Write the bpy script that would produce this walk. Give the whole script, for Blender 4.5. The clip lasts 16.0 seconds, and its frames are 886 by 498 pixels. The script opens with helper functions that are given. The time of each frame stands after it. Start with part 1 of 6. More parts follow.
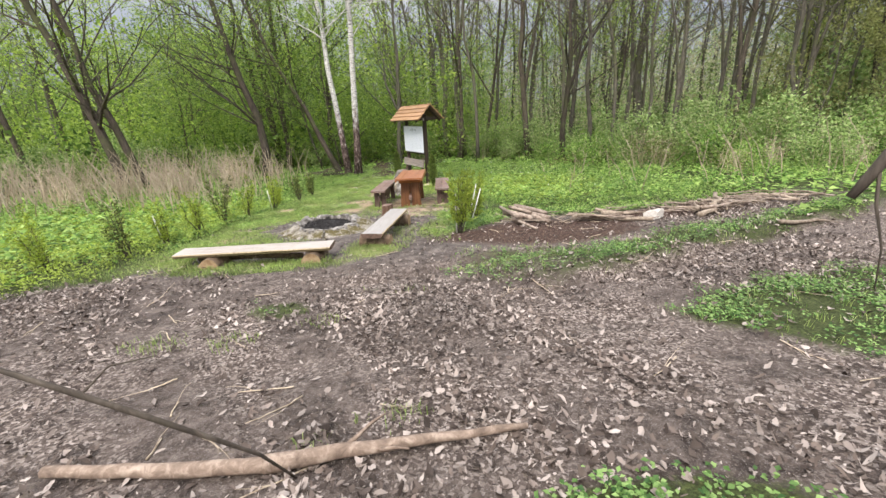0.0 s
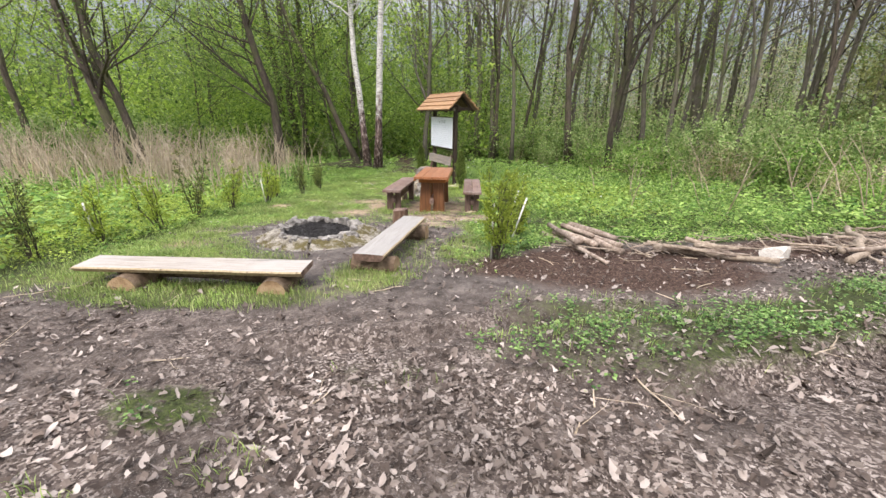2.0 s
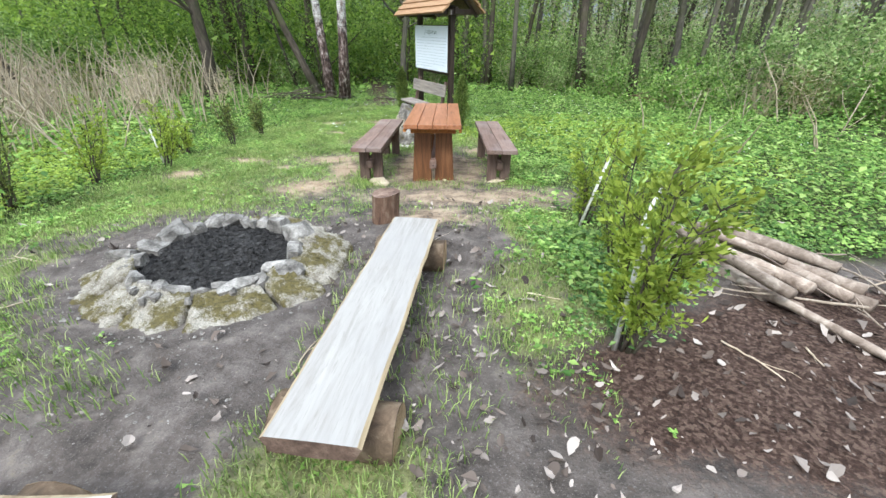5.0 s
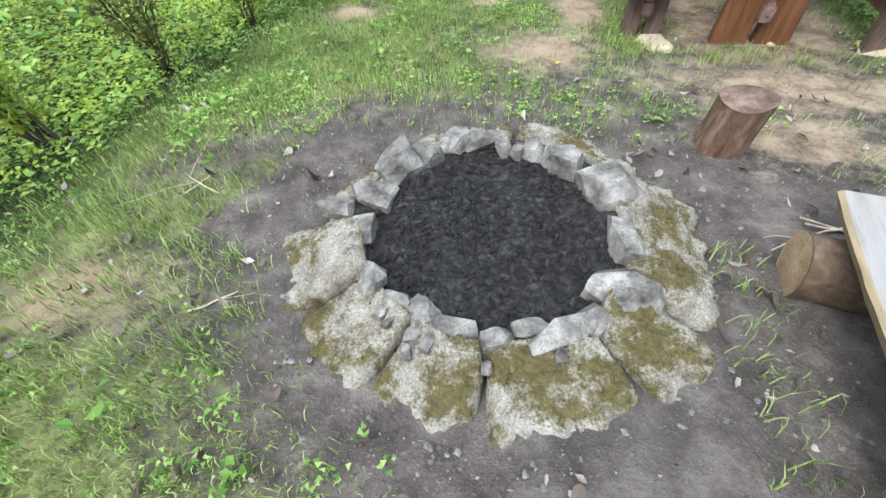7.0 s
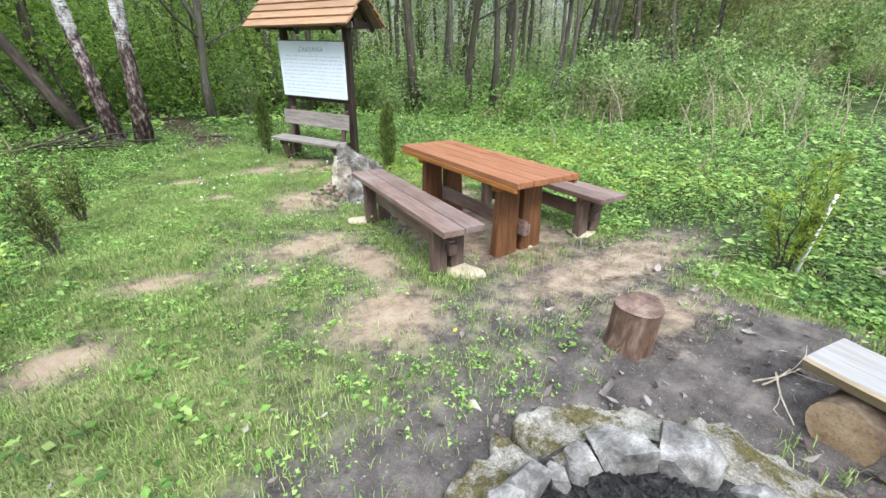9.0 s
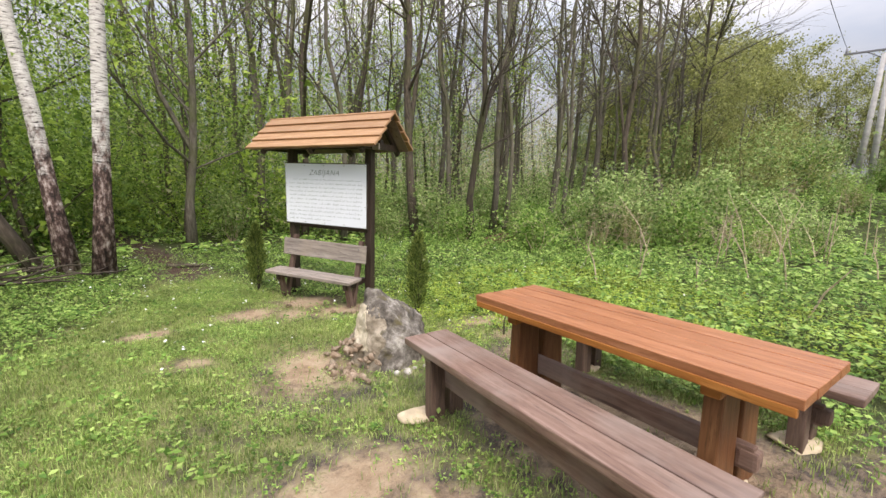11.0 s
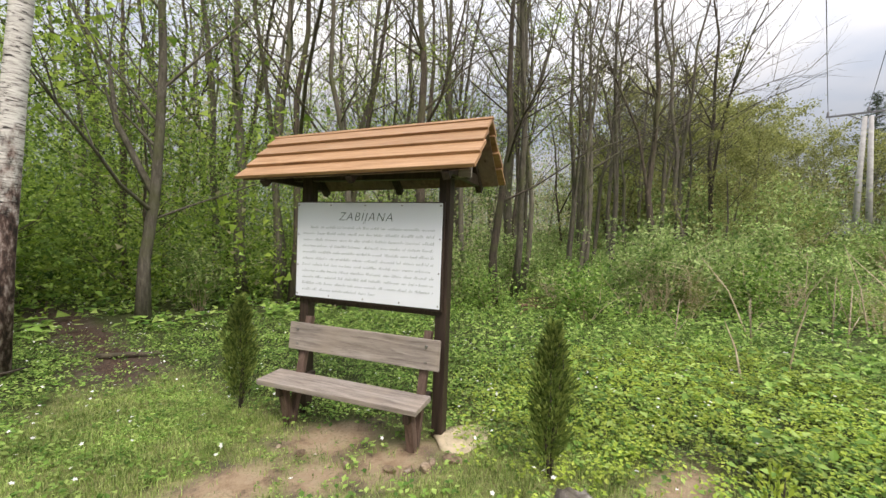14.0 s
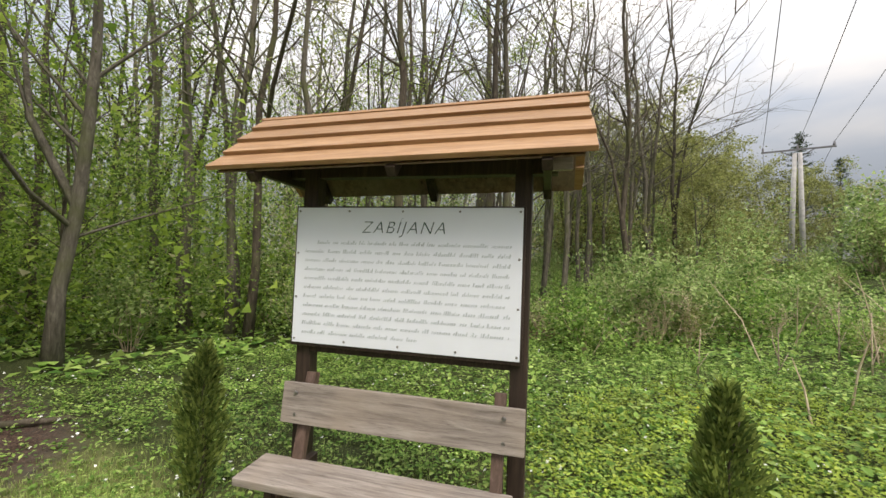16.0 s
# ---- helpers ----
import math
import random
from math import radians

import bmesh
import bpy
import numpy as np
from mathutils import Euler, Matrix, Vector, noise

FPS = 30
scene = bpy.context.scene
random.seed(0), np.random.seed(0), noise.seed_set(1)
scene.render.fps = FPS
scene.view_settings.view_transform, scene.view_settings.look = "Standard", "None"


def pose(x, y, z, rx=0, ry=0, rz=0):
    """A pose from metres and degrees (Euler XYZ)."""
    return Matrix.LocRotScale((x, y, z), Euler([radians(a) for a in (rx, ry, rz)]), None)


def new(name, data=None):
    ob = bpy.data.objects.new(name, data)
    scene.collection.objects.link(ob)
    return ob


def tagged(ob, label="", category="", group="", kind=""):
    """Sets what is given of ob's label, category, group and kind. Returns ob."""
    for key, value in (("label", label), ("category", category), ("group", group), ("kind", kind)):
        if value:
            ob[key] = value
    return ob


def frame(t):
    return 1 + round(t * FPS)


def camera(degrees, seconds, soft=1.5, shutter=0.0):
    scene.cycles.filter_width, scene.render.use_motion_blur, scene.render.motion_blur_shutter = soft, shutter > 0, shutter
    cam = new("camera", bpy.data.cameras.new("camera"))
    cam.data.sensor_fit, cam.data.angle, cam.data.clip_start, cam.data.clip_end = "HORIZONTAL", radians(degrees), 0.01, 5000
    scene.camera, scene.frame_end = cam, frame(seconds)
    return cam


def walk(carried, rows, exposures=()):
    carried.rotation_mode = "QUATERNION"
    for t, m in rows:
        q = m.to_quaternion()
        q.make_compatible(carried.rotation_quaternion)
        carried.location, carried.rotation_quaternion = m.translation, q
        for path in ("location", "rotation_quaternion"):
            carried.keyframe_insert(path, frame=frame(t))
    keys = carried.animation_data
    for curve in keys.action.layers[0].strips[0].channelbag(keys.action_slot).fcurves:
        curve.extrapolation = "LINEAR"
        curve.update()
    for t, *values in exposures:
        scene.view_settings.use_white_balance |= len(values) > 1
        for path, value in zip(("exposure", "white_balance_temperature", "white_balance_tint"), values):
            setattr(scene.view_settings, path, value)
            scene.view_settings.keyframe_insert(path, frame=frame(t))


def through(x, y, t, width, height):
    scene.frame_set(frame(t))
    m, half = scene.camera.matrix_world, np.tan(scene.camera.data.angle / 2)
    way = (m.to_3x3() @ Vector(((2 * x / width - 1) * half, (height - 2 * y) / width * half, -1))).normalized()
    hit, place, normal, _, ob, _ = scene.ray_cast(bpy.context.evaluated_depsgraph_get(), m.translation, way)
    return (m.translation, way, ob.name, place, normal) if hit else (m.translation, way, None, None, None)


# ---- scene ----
cam = camera(94.4, 16.0)
METRES, EYE, TILT, LEAN, TURN = 15.2, 1.425, 0.0, 0.0, 0.0
ROWS = [
    (0.0, 0.0, 0.0, 0.0, -0.99, -19.2, 2.85),
    (0.5, 0.0009, 0.0317, -0.0029, -3.85, -18.95, 2.13),
    (1.0, 0.0045, 0.0669, -0.0067, -4.86, -19.53, 1.6),
    (1.5, 0.0029, 0.1033, -0.0127, 1.63, -18.08, 0.44),
    (2.0, -0.0066, 0.1381, -0.0219, 3.09, -19.11, -0.58),
    (2.5, -0.0124, 0.1732, -0.026, -0.45, -23.74, -0.62),
    (3.0, -0.0136, 0.2113, -0.0306, -4.7, -27.25, -0.17),
    (5.5, -0.0646, 0.3775, -0.0422, 3.66, -29.78, -0.79),
    (6.0, -0.0891, 0.4037, -0.0448, 18.0, -35.97, -0.5),
    (6.5, -0.1136, 0.4237, -0.0473, 22.39, -44.65, 1.88),
    (7.0, -0.139, 0.4459, -0.0525, 14.44, -51.61, 3.2),
    (7.5, -0.1634, 0.4588, -0.056, -1.67, -53.24, 1.74),
    (8.0, -0.1843, 0.4756, -0.0588, -17.08, -50.21, -0.54),
    (8.5, -0.1998, 0.4974, -0.054, -27.29, -37.87, -1.13),
    (9.0, -0.2098, 0.5171, -0.0478, -32.14, -25.94, -1.34),
    (9.5, -0.2115, 0.5471, -0.0478, -34.02, -16.69, -1.79),
    (10.0, -0.2134, 0.5787, -0.0502, -35.05, -10.92, -1.9),
    (12.5, -0.1856, 0.7318, -0.0595, -36.26, -8.27, -1.74),
    (13.0, -0.185, 0.7622, -0.0614, -36.86, -6.25, -1.9),
    (13.5, -0.1837, 0.7917, -0.0619, -37.93, -3.77, -1.99),
    (14.0, -0.1807, 0.823, -0.0626, -39.3, -1.54, -2.06),
    (14.5, -0.182, 0.8494, -0.0652, -41.04, 0.3, -2.14),
    (15.0, -0.1815, 0.8736, -0.0659, -42.63, 1.34, -2.16),
    (15.5, -0.1749, 0.8948, -0.0664, -44.27, 1.91, -2.2),
    (16.0, -0.1721, 0.9136, -0.0671, -46.01, 2.38, -2.15),
]
walk(
    cam,
    [(t, pose(0, 0, EYE, TILT, LEAN, TURN) @ pose(METRES * x, METRES * y, METRES * z, 90 + pitch, roll, yaw)) for t, x, y, z, yaw, pitch, roll in ROWS],
    [(0.0, 0.84, 6700, 13), (3.2, 0.86, 6500, 16), (5.5, 1.0, 5850, 4), (7.0, 0.83, 5900, 6), (8.0, 1.02, 5850, 9), (9.0, 1.03, 5850, 8), (9.5, 0.96, 6000, 10), (10.0, 0.86, 6550, 13), (12.3, 0.76, 7000, 17), (13.5, 0.64, 7050, 16), (14.5, 0.6, 7150, 12), (16.0, 0.5, 7250, 12)],
)

# ---- world and light ----
SUN_EL, SUN_AZ = 50.0, 200.0
world = bpy.data.worlds.new("overcast_sky")
scene.world = world
world.use_nodes = True
wn, wl = world.node_tree.nodes, world.node_tree.links
wn.clear()
w_out = wn.new("ShaderNodeOutputWorld")
w_sky = wn.new("ShaderNodeTexSky")
w_sky.sky_type, w_sky.sun_disc = "NISHITA", False
w_sky.sun_elevation, w_sky.sun_rotation = radians(SUN_EL), radians(SUN_AZ)
w_sky.air_density, w_sky.dust_density = 1.0, 3.0
w_bg = wn.new("ShaderNodeBackground")
w_bg.inputs["Strength"].default_value = 0.1
w_cloud_bg = wn.new("ShaderNodeBackground")
w_co = wn.new("ShaderNodeTexCoord")
w_map = wn.new("ShaderNodeMapping")
w_map.inputs["Scale"].default_value = (1.6, 1.6, 4.2)
w_noise = wn.new("ShaderNodeTexNoise")
w_noise.inputs["Scale"].default_value, w_noise.inputs["Detail"].default_value = 1.7, 5.0
w_ramp = wn.new("ShaderNodeValToRGB")
w_ramp.color_ramp.elements[0].position, w_ramp.color_ramp.elements[0].color = 0.36, (0.36, 0.41, 0.495, 1)
w_ramp.color_ramp.elements[1].position, w_ramp.color_ramp.elements[1].color = 0.62, (0.55, 0.56, 0.585, 1)
w_mix = wn.new("ShaderNodeMixShader")
w_mix.inputs[0].default_value = 0.88
wl.new(w_co.outputs["Generated"], w_map.inputs["Vector"])
wl.new(w_map.outputs["Vector"], w_noise.inputs["Vector"])
wl.new(w_noise.outputs["Fac"], w_ramp.inputs["Fac"])
wl.new(w_ramp.outputs["Color"], w_cloud_bg.inputs["Color"])
# an overcast sky grows brighter towards the zenith
w_sep = wn.new("ShaderNodeSeparateXYZ")
w_rise = wn.new("ShaderNodeMapRange")
w_rise.interpolation_type = "SMOOTHSTEP"
w_rise.inputs["From Min"].default_value, w_rise.inputs["From Max"].default_value = 0.0, 1.0
w_rise.inputs["To Min"].default_value, w_rise.inputs["To Max"].default_value = 0.47, 3.7
wl.new(w_co.outputs["Generated"], w_sep.inputs[0])
wl.new(w_sep.outputs["Z"], w_rise.inputs["Value"])
wl.new(w_rise.outputs["Result"], w_cloud_bg.inputs["Strength"])
wl.new(w_sky.outputs["Color"], w_bg.inputs["Color"])
wl.new(w_bg.outputs[0], w_mix.inputs[1])
wl.new(w_cloud_bg.outputs[0], w_mix.inputs[2])
wl.new(w_mix.outputs[0], w_out.inputs["Surface"])

sun_data = bpy.data.lights.new("sun", "SUN")
sun_data.energy, sun_data.angle, sun_data.color = 1.6, radians(18), (1.0, 0.96, 0.9)
sun = new("sun", sun_data)
sun.matrix_world = pose(0, 0, 30, 90 - SUN_EL, 0, 180 - SUN_AZ)

# ---- materials ----


class Nodes:
    """A small node builder for one material."""

    def __init__(self, name):
        self.mat = bpy.data.materials.new(name)
        self.mat.use_nodes = True
        self.tree = self.mat.node_tree
        self.bsdf = self.tree.nodes["Principled BSDF"]

    def add(self, kind, **values):
        n = self.tree.nodes.new(kind)
        for k, v in values.items():
            n.inputs[k].default_value = v
        return n

    def link(self, a, b):
        self.tree.links.new(a, b)

    def coords(self, scale=(1, 1, 1), out="Object"):
        co, mp = self.add("ShaderNodeTexCoord"), self.add("ShaderNodeMapping")
        mp.inputs["Scale"].default_value = scale
        self.link(co.outputs[out], mp.inputs["Vector"])
        return mp.outputs["Vector"]

    def noise(self, vec, scale, detail=4.0, rough=0.55, distortion=0.0):
        n = self.add("ShaderNodeTexNoise", Scale=scale, Detail=detail, Roughness=rough, Distortion=distortion)
        self.link(vec, n.inputs["Vector"])
        return n.outputs["Fac"]

    def ramp(self, fac, stops):
        n = self.add("ShaderNodeValToRGB")
        e = n.color_ramp.elements
        while len(e) < len(stops):
            e.new(0.5)
        for el, (p, c) in zip(e, stops):
            el.position, el.color = p, (*c, 1)
        self.link(fac, n.inputs["Fac"])
        return n.outputs["Color"]

    def step(self, fac, lo, hi):
        n = self.add("ShaderNodeMapRange")
        n.inputs["From Min"].default_value, n.inputs["From Max"].default_value = lo, hi
        self.link(fac, n.inputs["Value"])
        return n.outputs["Result"]

    def mix(self, fac, a, b, mode="MIX"):
        n = self.tree.nodes.new("ShaderNodeMix")
        n.data_type, n.blend_type = "RGBA", mode
        for sock, v in ((n.inputs[0], fac), (n.inputs[6], a), (n.inputs[7], b)):
            if isinstance(v, bpy.types.NodeSocket):
                self.link(v, sock)
            else:
                sock.default_value = v if isinstance(v, float) else (*v, 1)
        return n.outputs[2]

    def maths(self, op, a, b):
        n = self.tree.nodes.new("ShaderNodeMath")
        n.operation = op
        for sock, v in ((n.inputs[0], a), (n.inputs[1], b)):
            if isinstance(v, bpy.types.NodeSocket):
                self.link(v, sock)
            else:
                sock.default_value = v
        return n.outputs[0]

    def finish(self, color, rough=0.8, bump=None, strength=0.3, distance=0.01, spec=0.3):
        self.link(color, self.bsdf.inputs["Base Color"])
        if isinstance(rough, bpy.types.NodeSocket):
            self.link(rough, self.bsdf.inputs["Roughness"])
        else:
            self.bsdf.inputs["Roughness"].default_value = rough
        self.bsdf.inputs["Specular IOR Level"].default_value = spec
        if bump is not None:
            b = self.add("ShaderNodeBump", Strength=strength, Distance=distance)
            self.link(bump, b.inputs["Height"])
            self.link(b.outputs["Normal"], self.bsdf.inputs["Normal"])
        return self.mat


def wood_material(name, dark, mid, light, along=(9, 0.7, 9), rough=0.65, worn=None, vary=0.25, knots=True):
    n = Nodes(name)
    info = n.add("ShaderNodeObjectInfo")
    geo = n.add("ShaderNodeNewGeometry")
    co = n.coords(along)
    shift = n.add("ShaderNodeVectorMath")
    shift.operation = "ADD"
    n.link(co, shift.inputs[0])
    rnd = n.maths("MULTIPLY", info.outputs["Random"], 37.0)
    isl = n.maths("MULTIPLY", geo.outputs["Random Per Island"], 19.0)
    n.link(n.maths("ADD", rnd, isl), shift.inputs[1])
    v = shift.outputs[0]
    grain = n.noise(v, 3.2, 8.0, 0.65, 0.6)
    fine = n.noise(v, 14.0, 4.0, 0.6)
    c = n.ramp(grain, [(0.25, dark), (0.5, mid), (0.75, light)])
    c = n.mix(n.step(fine, 0.55, 0.8), c, dark)
    blot = n.noise(n.coords((1, 1, 1)), 2.3, 5.0)
    if worn:
        c = n.mix(n.maths("MULTIPLY", n.step(blot, 0.45, 0.7), 0.75), c, worn)
    if knots:
        vor = n.add("ShaderNodeTexVoronoi", Scale=1.1)
        n.link(v, vor.inputs["Vector"])
        c = n.mix(n.maths("MULTIPLY", n.step(vor.outputs["Distance"], 0.16, 0.05), 0.75), c, tuple(k * 0.5 for k in dark))
    tint = n.add("ShaderNodeHueSaturation")
    n.link(n.maths("ADD", n.maths("MULTIPLY", info.outputs["Random"], vary), 1.0 - vary / 2), tint.inputs["Value"])
    n.link(c, tint.inputs["Color"])
    h = n.maths("ADD", n.maths("MULTIPLY", grain, 0.7), n.maths("MULTIPLY", fine, 0.3))
    return n.finish(tint.outputs["Color"], rough, h, 0.45, 0.006)


def bark_material(name, dark, mid, light, stretch=(14, 14, 3), moss=None):
    n = Nodes(name)
    info = n.add("ShaderNodeObjectInfo")
    v = n.coords(stretch)
    a = n.noise(v, 1.1, 7.0, 0.65, 0.5)
    c = n.ramp(a, [(0.3, dark), (0.52, mid), (0.72, light)])
    if moss:
        m = n.noise(n.coords((1, 1, 1)), 1.3, 4.0)
        c = n.mix(n.maths("MULTIPLY", n.step(m, 0.48, 0.66), 0.7), c, moss)
    tint = n.add("ShaderNodeHueSaturation")
    n.link(n.maths("ADD", n.maths("MULTIPLY", info.outputs["Random"], 0.5), 0.75), tint.inputs["Value"])
    n.link(c, tint.inputs["Color"])
    return n.finish(tint.outputs["Color"], 0.9, a, 0.6, 0.03)


def leaf_material(name, low, mid, high, through=0.35, rough=0.55):
    n = Nodes(name)
    geo, info = n.add("ShaderNodeNewGeometry"), n.add("ShaderNodeObjectInfo")
    c = n.ramp(geo.outputs["Random Per Island"], [(0.0, low), (0.5, mid), (1.0, high)])
    blot = n.step(n.noise(n.coords((1, 1, 1)), 1.5, 4.0, 0.65), 0.34, 0.66)
    hs = n.add("ShaderNodeHueSaturation")
    val = n.maths("ADD", n.maths("MULTIPLY", info.outputs["Random"], 0.3), n.maths("MULTIPLY", blot, 0.62))
    n.link(n.maths("ADD", val, 0.5), hs.inputs["Value"])
    n.link(c, hs.inputs["Color"])
    n.link(hs.outputs["Color"], n.bsdf.inputs["Base Color"])
    n.bsdf.inputs["Roughness"].default_value = rough
    n.bsdf.inputs["Specular IOR Level"].default_value = 0.25
    tr = n.add("ShaderNodeBsdfTranslucent")
    n.link(hs.outputs["Color"], tr.inputs["Color"])
    mx = n.add("ShaderNodeMixShader")
    mx.inputs[0].default_value = through
    n.link(n.bsdf.outputs[0], mx.inputs[1])
    n.link(tr.outputs[0], mx.inputs[2])
    n.link(mx.outputs[0], n.tree.nodes["Material Output"].inputs["Surface"])
    return n.mat


def stone_material(name, dark, mid, light, moss=None, moss_at=0.52, scale=6.0):
    n = Nodes(name)
    info = n.add("ShaderNodeObjectInfo")
    shift = n.add("ShaderNodeVectorMath")
    shift.operation = "ADD"
    n.link(n.coords((1, 1, 1)), shift.inputs[0])
    n.link(n.maths("MULTIPLY", info.outputs["Random"], 23.0), shift.inputs[1])
    v = shift.outputs[0]
    a, f = n.noise(v, scale, 8.0, 0.65), n.noise(v, scale * 9, 5.0, 0.7)
    c = n.ramp(a, [(0.3, dark), (0.5, mid), (0.68, light)])
    c = n.mix(n.maths("MULTIPLY", n.step(f, 0.5, 0.68), 0.65), c, tuple(k * 0.35 for k in mid))
    if moss:
        m = n.noise(v, scale * 0.55, 6.0, 0.7)
        c = n.mix(n.maths("MULTIPLY", n.step(m, moss_at, moss_at + 0.12), 0.85), c, moss)
    tint = n.add("ShaderNodeHueSaturation")
    n.link(n.maths("ADD", n.maths("MULTIPLY", info.outputs["Random"], 0.35), 0.82), tint.inputs["Value"])
    n.link(c, tint.inputs["Color"])
    return n.finish(tint.outputs["Color"], 0.92, n.maths("ADD", a, n.maths("MULTIPLY", f, 0.4)), 0.6, 0.02)


def slab_material():
    """Old gravelly concrete: pale stones standing out of a dark pitted matrix, with moss cushions."""
    n = Nodes("mossy_concrete")
    v = n.coords((1, 1, 1))
    bent = n.add("ShaderNodeTexNoise", Scale=30.0, Detail=3.0)
    n.link(v, bent.inputs["Vector"])
    warp = n.add("ShaderNodeVectorMath")
    warp.operation = "MULTIPLY_ADD"
    n.link(bent.outputs["Color"], warp.inputs[0])
    warp.inputs[1].default_value = (0.02, 0.02, 0.02)
    n.link(v, warp.inputs[2])
    vor = n.add("ShaderNodeTexVoronoi", Scale=120.0)
    n.link(warp.outputs[0], vor.inputs["Vector"])
    a, f = n.noise(v, 7.0, 6.0, 0.65), n.noise(v, 95.0, 4.0, 0.7)
    hue = n.add("ShaderNodeSeparateColor")
    n.link(vor.outputs["Color"], hue.inputs["Color"])
    c = n.ramp(a, [(0.3, (0.15, 0.128, 0.098)), (0.5, (0.30, 0.268, 0.215)), (0.68, (0.46, 0.425, 0.36))])
    c = n.mix(n.maths("MULTIPLY", n.step(hue.outputs["Red"], 0.6, 0.95), 0.35), c, (0.52, 0.48, 0.41))
    c = n.mix(n.maths("MULTIPLY", n.step(vor.outputs["Distance"], 0.5, 0.85), 0.35), c, (0.10, 0.085, 0.065))
    c = n.mix(n.maths("MULTIPLY", n.step(f, 0.52, 0.66), 0.6), c, (0.09, 0.075, 0.055))
    m = n.maths("ADD", n.noise(v, 4.5, 6.0, 0.72), n.maths("MULTIPLY", n.maths("SUBTRACT", f, 0.5), 0.18))
    moss = n.ramp(n.noise(v, 40.0, 4.0, 0.7), [(0.35, (0.05, 0.04, 0.012)), (0.65, (0.13, 0.105, 0.03))])
    c = n.mix(n.maths("MULTIPLY", n.step(m, 0.47, 0.56), 0.9), c, moss)
    h = n.maths("SUBTRACT", n.maths("ADD", n.maths("MULTIPLY", a, 0.5), n.maths("MULTIPLY", f, 0.5)), n.maths("MULTIPLY", vor.outputs["Distance"], 0.35))
    return n.finish(c, 0.95, h, 0.9, 0.015, 0.1)


def plain_material(name, color, rough=0.6, speck=0.15, scale=20.0, metal=0.0):
    n = Nodes(name)
    a = n.noise(n.coords((1, 1, 1)), scale, 5.0)
    c = n.ramp(a, [(0.3, tuple(k * (1 - speck) for k in color)), (0.7, tuple(min(1, k * (1 + speck * 0.6)) for k in color))])
    n.bsdf.inputs["Metallic"].default_value = metal
    return n.finish(c, rough, a, 0.15, 0.004)


ORANGE = wood_material("stained_orange_wood", (0.17, 0.058, 0.014), (0.34, 0.13, 0.03), (0.46, 0.20, 0.055), rough=0.42, vary=0.2)
TABLE_TOP = wood_material("weathered_orange_wood", (0.15, 0.055, 0.024), (0.30, 0.122, 0.055), (0.42, 0.20, 0.105), rough=0.38, vary=0.2)
# upright grain; the stain colour is darkened for shade below the table top
SHADED_ORANGE_LEG = wood_material("stained_orange_upright_shaded", (0.07, 0.029, 0.013), (0.15, 0.065, 0.028), (0.235, 0.113, 0.052), along=(9, 9, 0.7), rough=0.45, vary=0.2, knots=False)
BROWN_LEG = wood_material("weathered_brown_upright", (0.05, 0.032, 0.025), (0.12, 0.078, 0.06), (0.20, 0.14, 0.115), along=(9, 9, 0.7), rough=0.65)
BROWN = wood_material("weathered_brown_wood", (0.075, 0.045, 0.035), (0.17, 0.105, 0.08), (0.26, 0.18, 0.145), rough=0.6, worn=(0.24, 0.19, 0.165))
GREY_WOOD = wood_material("grey_weathered_wood", (0.10, 0.08, 0.068), (0.27, 0.232, 0.205), (0.44, 0.39, 0.35), along=(0.7, 9, 9), rough=0.75, worn=(0.33, 0.27, 0.22))
ROOF_WOOD = wood_material("roof_boards", (0.22, 0.115, 0.055), (0.345, 0.198, 0.10), (0.44, 0.275, 0.155), along=(0.8, 9, 9), rough=0.55)
DARK_WOOD = wood_material("dark_stained_wood", (0.018, 0.012, 0.009), (0.04, 0.027, 0.02), (0.075, 0.05, 0.037), along=(9, 9, 0.7), rough=0.55)
PALE_X = wood_material("pale_bench_wood_a", (0.19, 0.16, 0.13), (0.325, 0.285, 0.242), (0.41, 0.37, 0.325), along=(0.7, 9, 9), rough=0.7, worn=(0.36, 0.335, 0.30))
PALE_Y = wood_material("pale_bench_wood_b", (0.21, 0.187, 0.162), (0.305, 0.282, 0.255), (0.36, 0.337, 0.307), along=(9, 0.7, 9), rough=0.75, worn=(0.29, 0.27, 0.25))
CUT_EDGE = wood_material("fresh_cut_edge", (0.19, 0.135, 0.075), (0.34, 0.26, 0.155), (0.46, 0.37, 0.24), rough=0.7)
CUT_FACE = stone_material("cut_log_face", (0.20, 0.12, 0.06), (0.34, 0.23, 0.13), (0.45, 0.33, 0.2), scale=9.0)
STUMP_BARK = bark_material("stump_bark", (0.07, 0.036, 0.024), (0.185, 0.108, 0.07), (0.34, 0.25, 0.18), (16, 16, 5))
LOG_BARK = bark_material("log_bark", (0.06, 0.04, 0.025), (0.14, 0.095, 0.06), (0.24, 0.18, 0.12), (14, 14, 14))
BARK = bark_material("tree_bark", (0.03, 0.024, 0.018), (0.075, 0.06, 0.045), (0.14, 0.115, 0.088), moss=(0.085, 0.095, 0.035))
# distance haze is put into this bark colour: paler than the nearer trunks
HAZED_FAR_BARK = bark_material("hazed_far_tree_bark", (0.10, 0.09, 0.07), (0.18, 0.163, 0.13), (0.27, 0.25, 0.205), moss=(0.15, 0.16, 0.075))
BARK_GREY = bark_material("grey_tree_bark", (0.048, 0.043, 0.033), (0.12, 0.106, 0.083), (0.205, 0.184, 0.145), moss=(0.10, 0.11, 0.045))
TWIG = bark_material("dry_twig", (0.32, 0.245, 0.165), (0.52, 0.42, 0.30), (0.68, 0.58, 0.45))
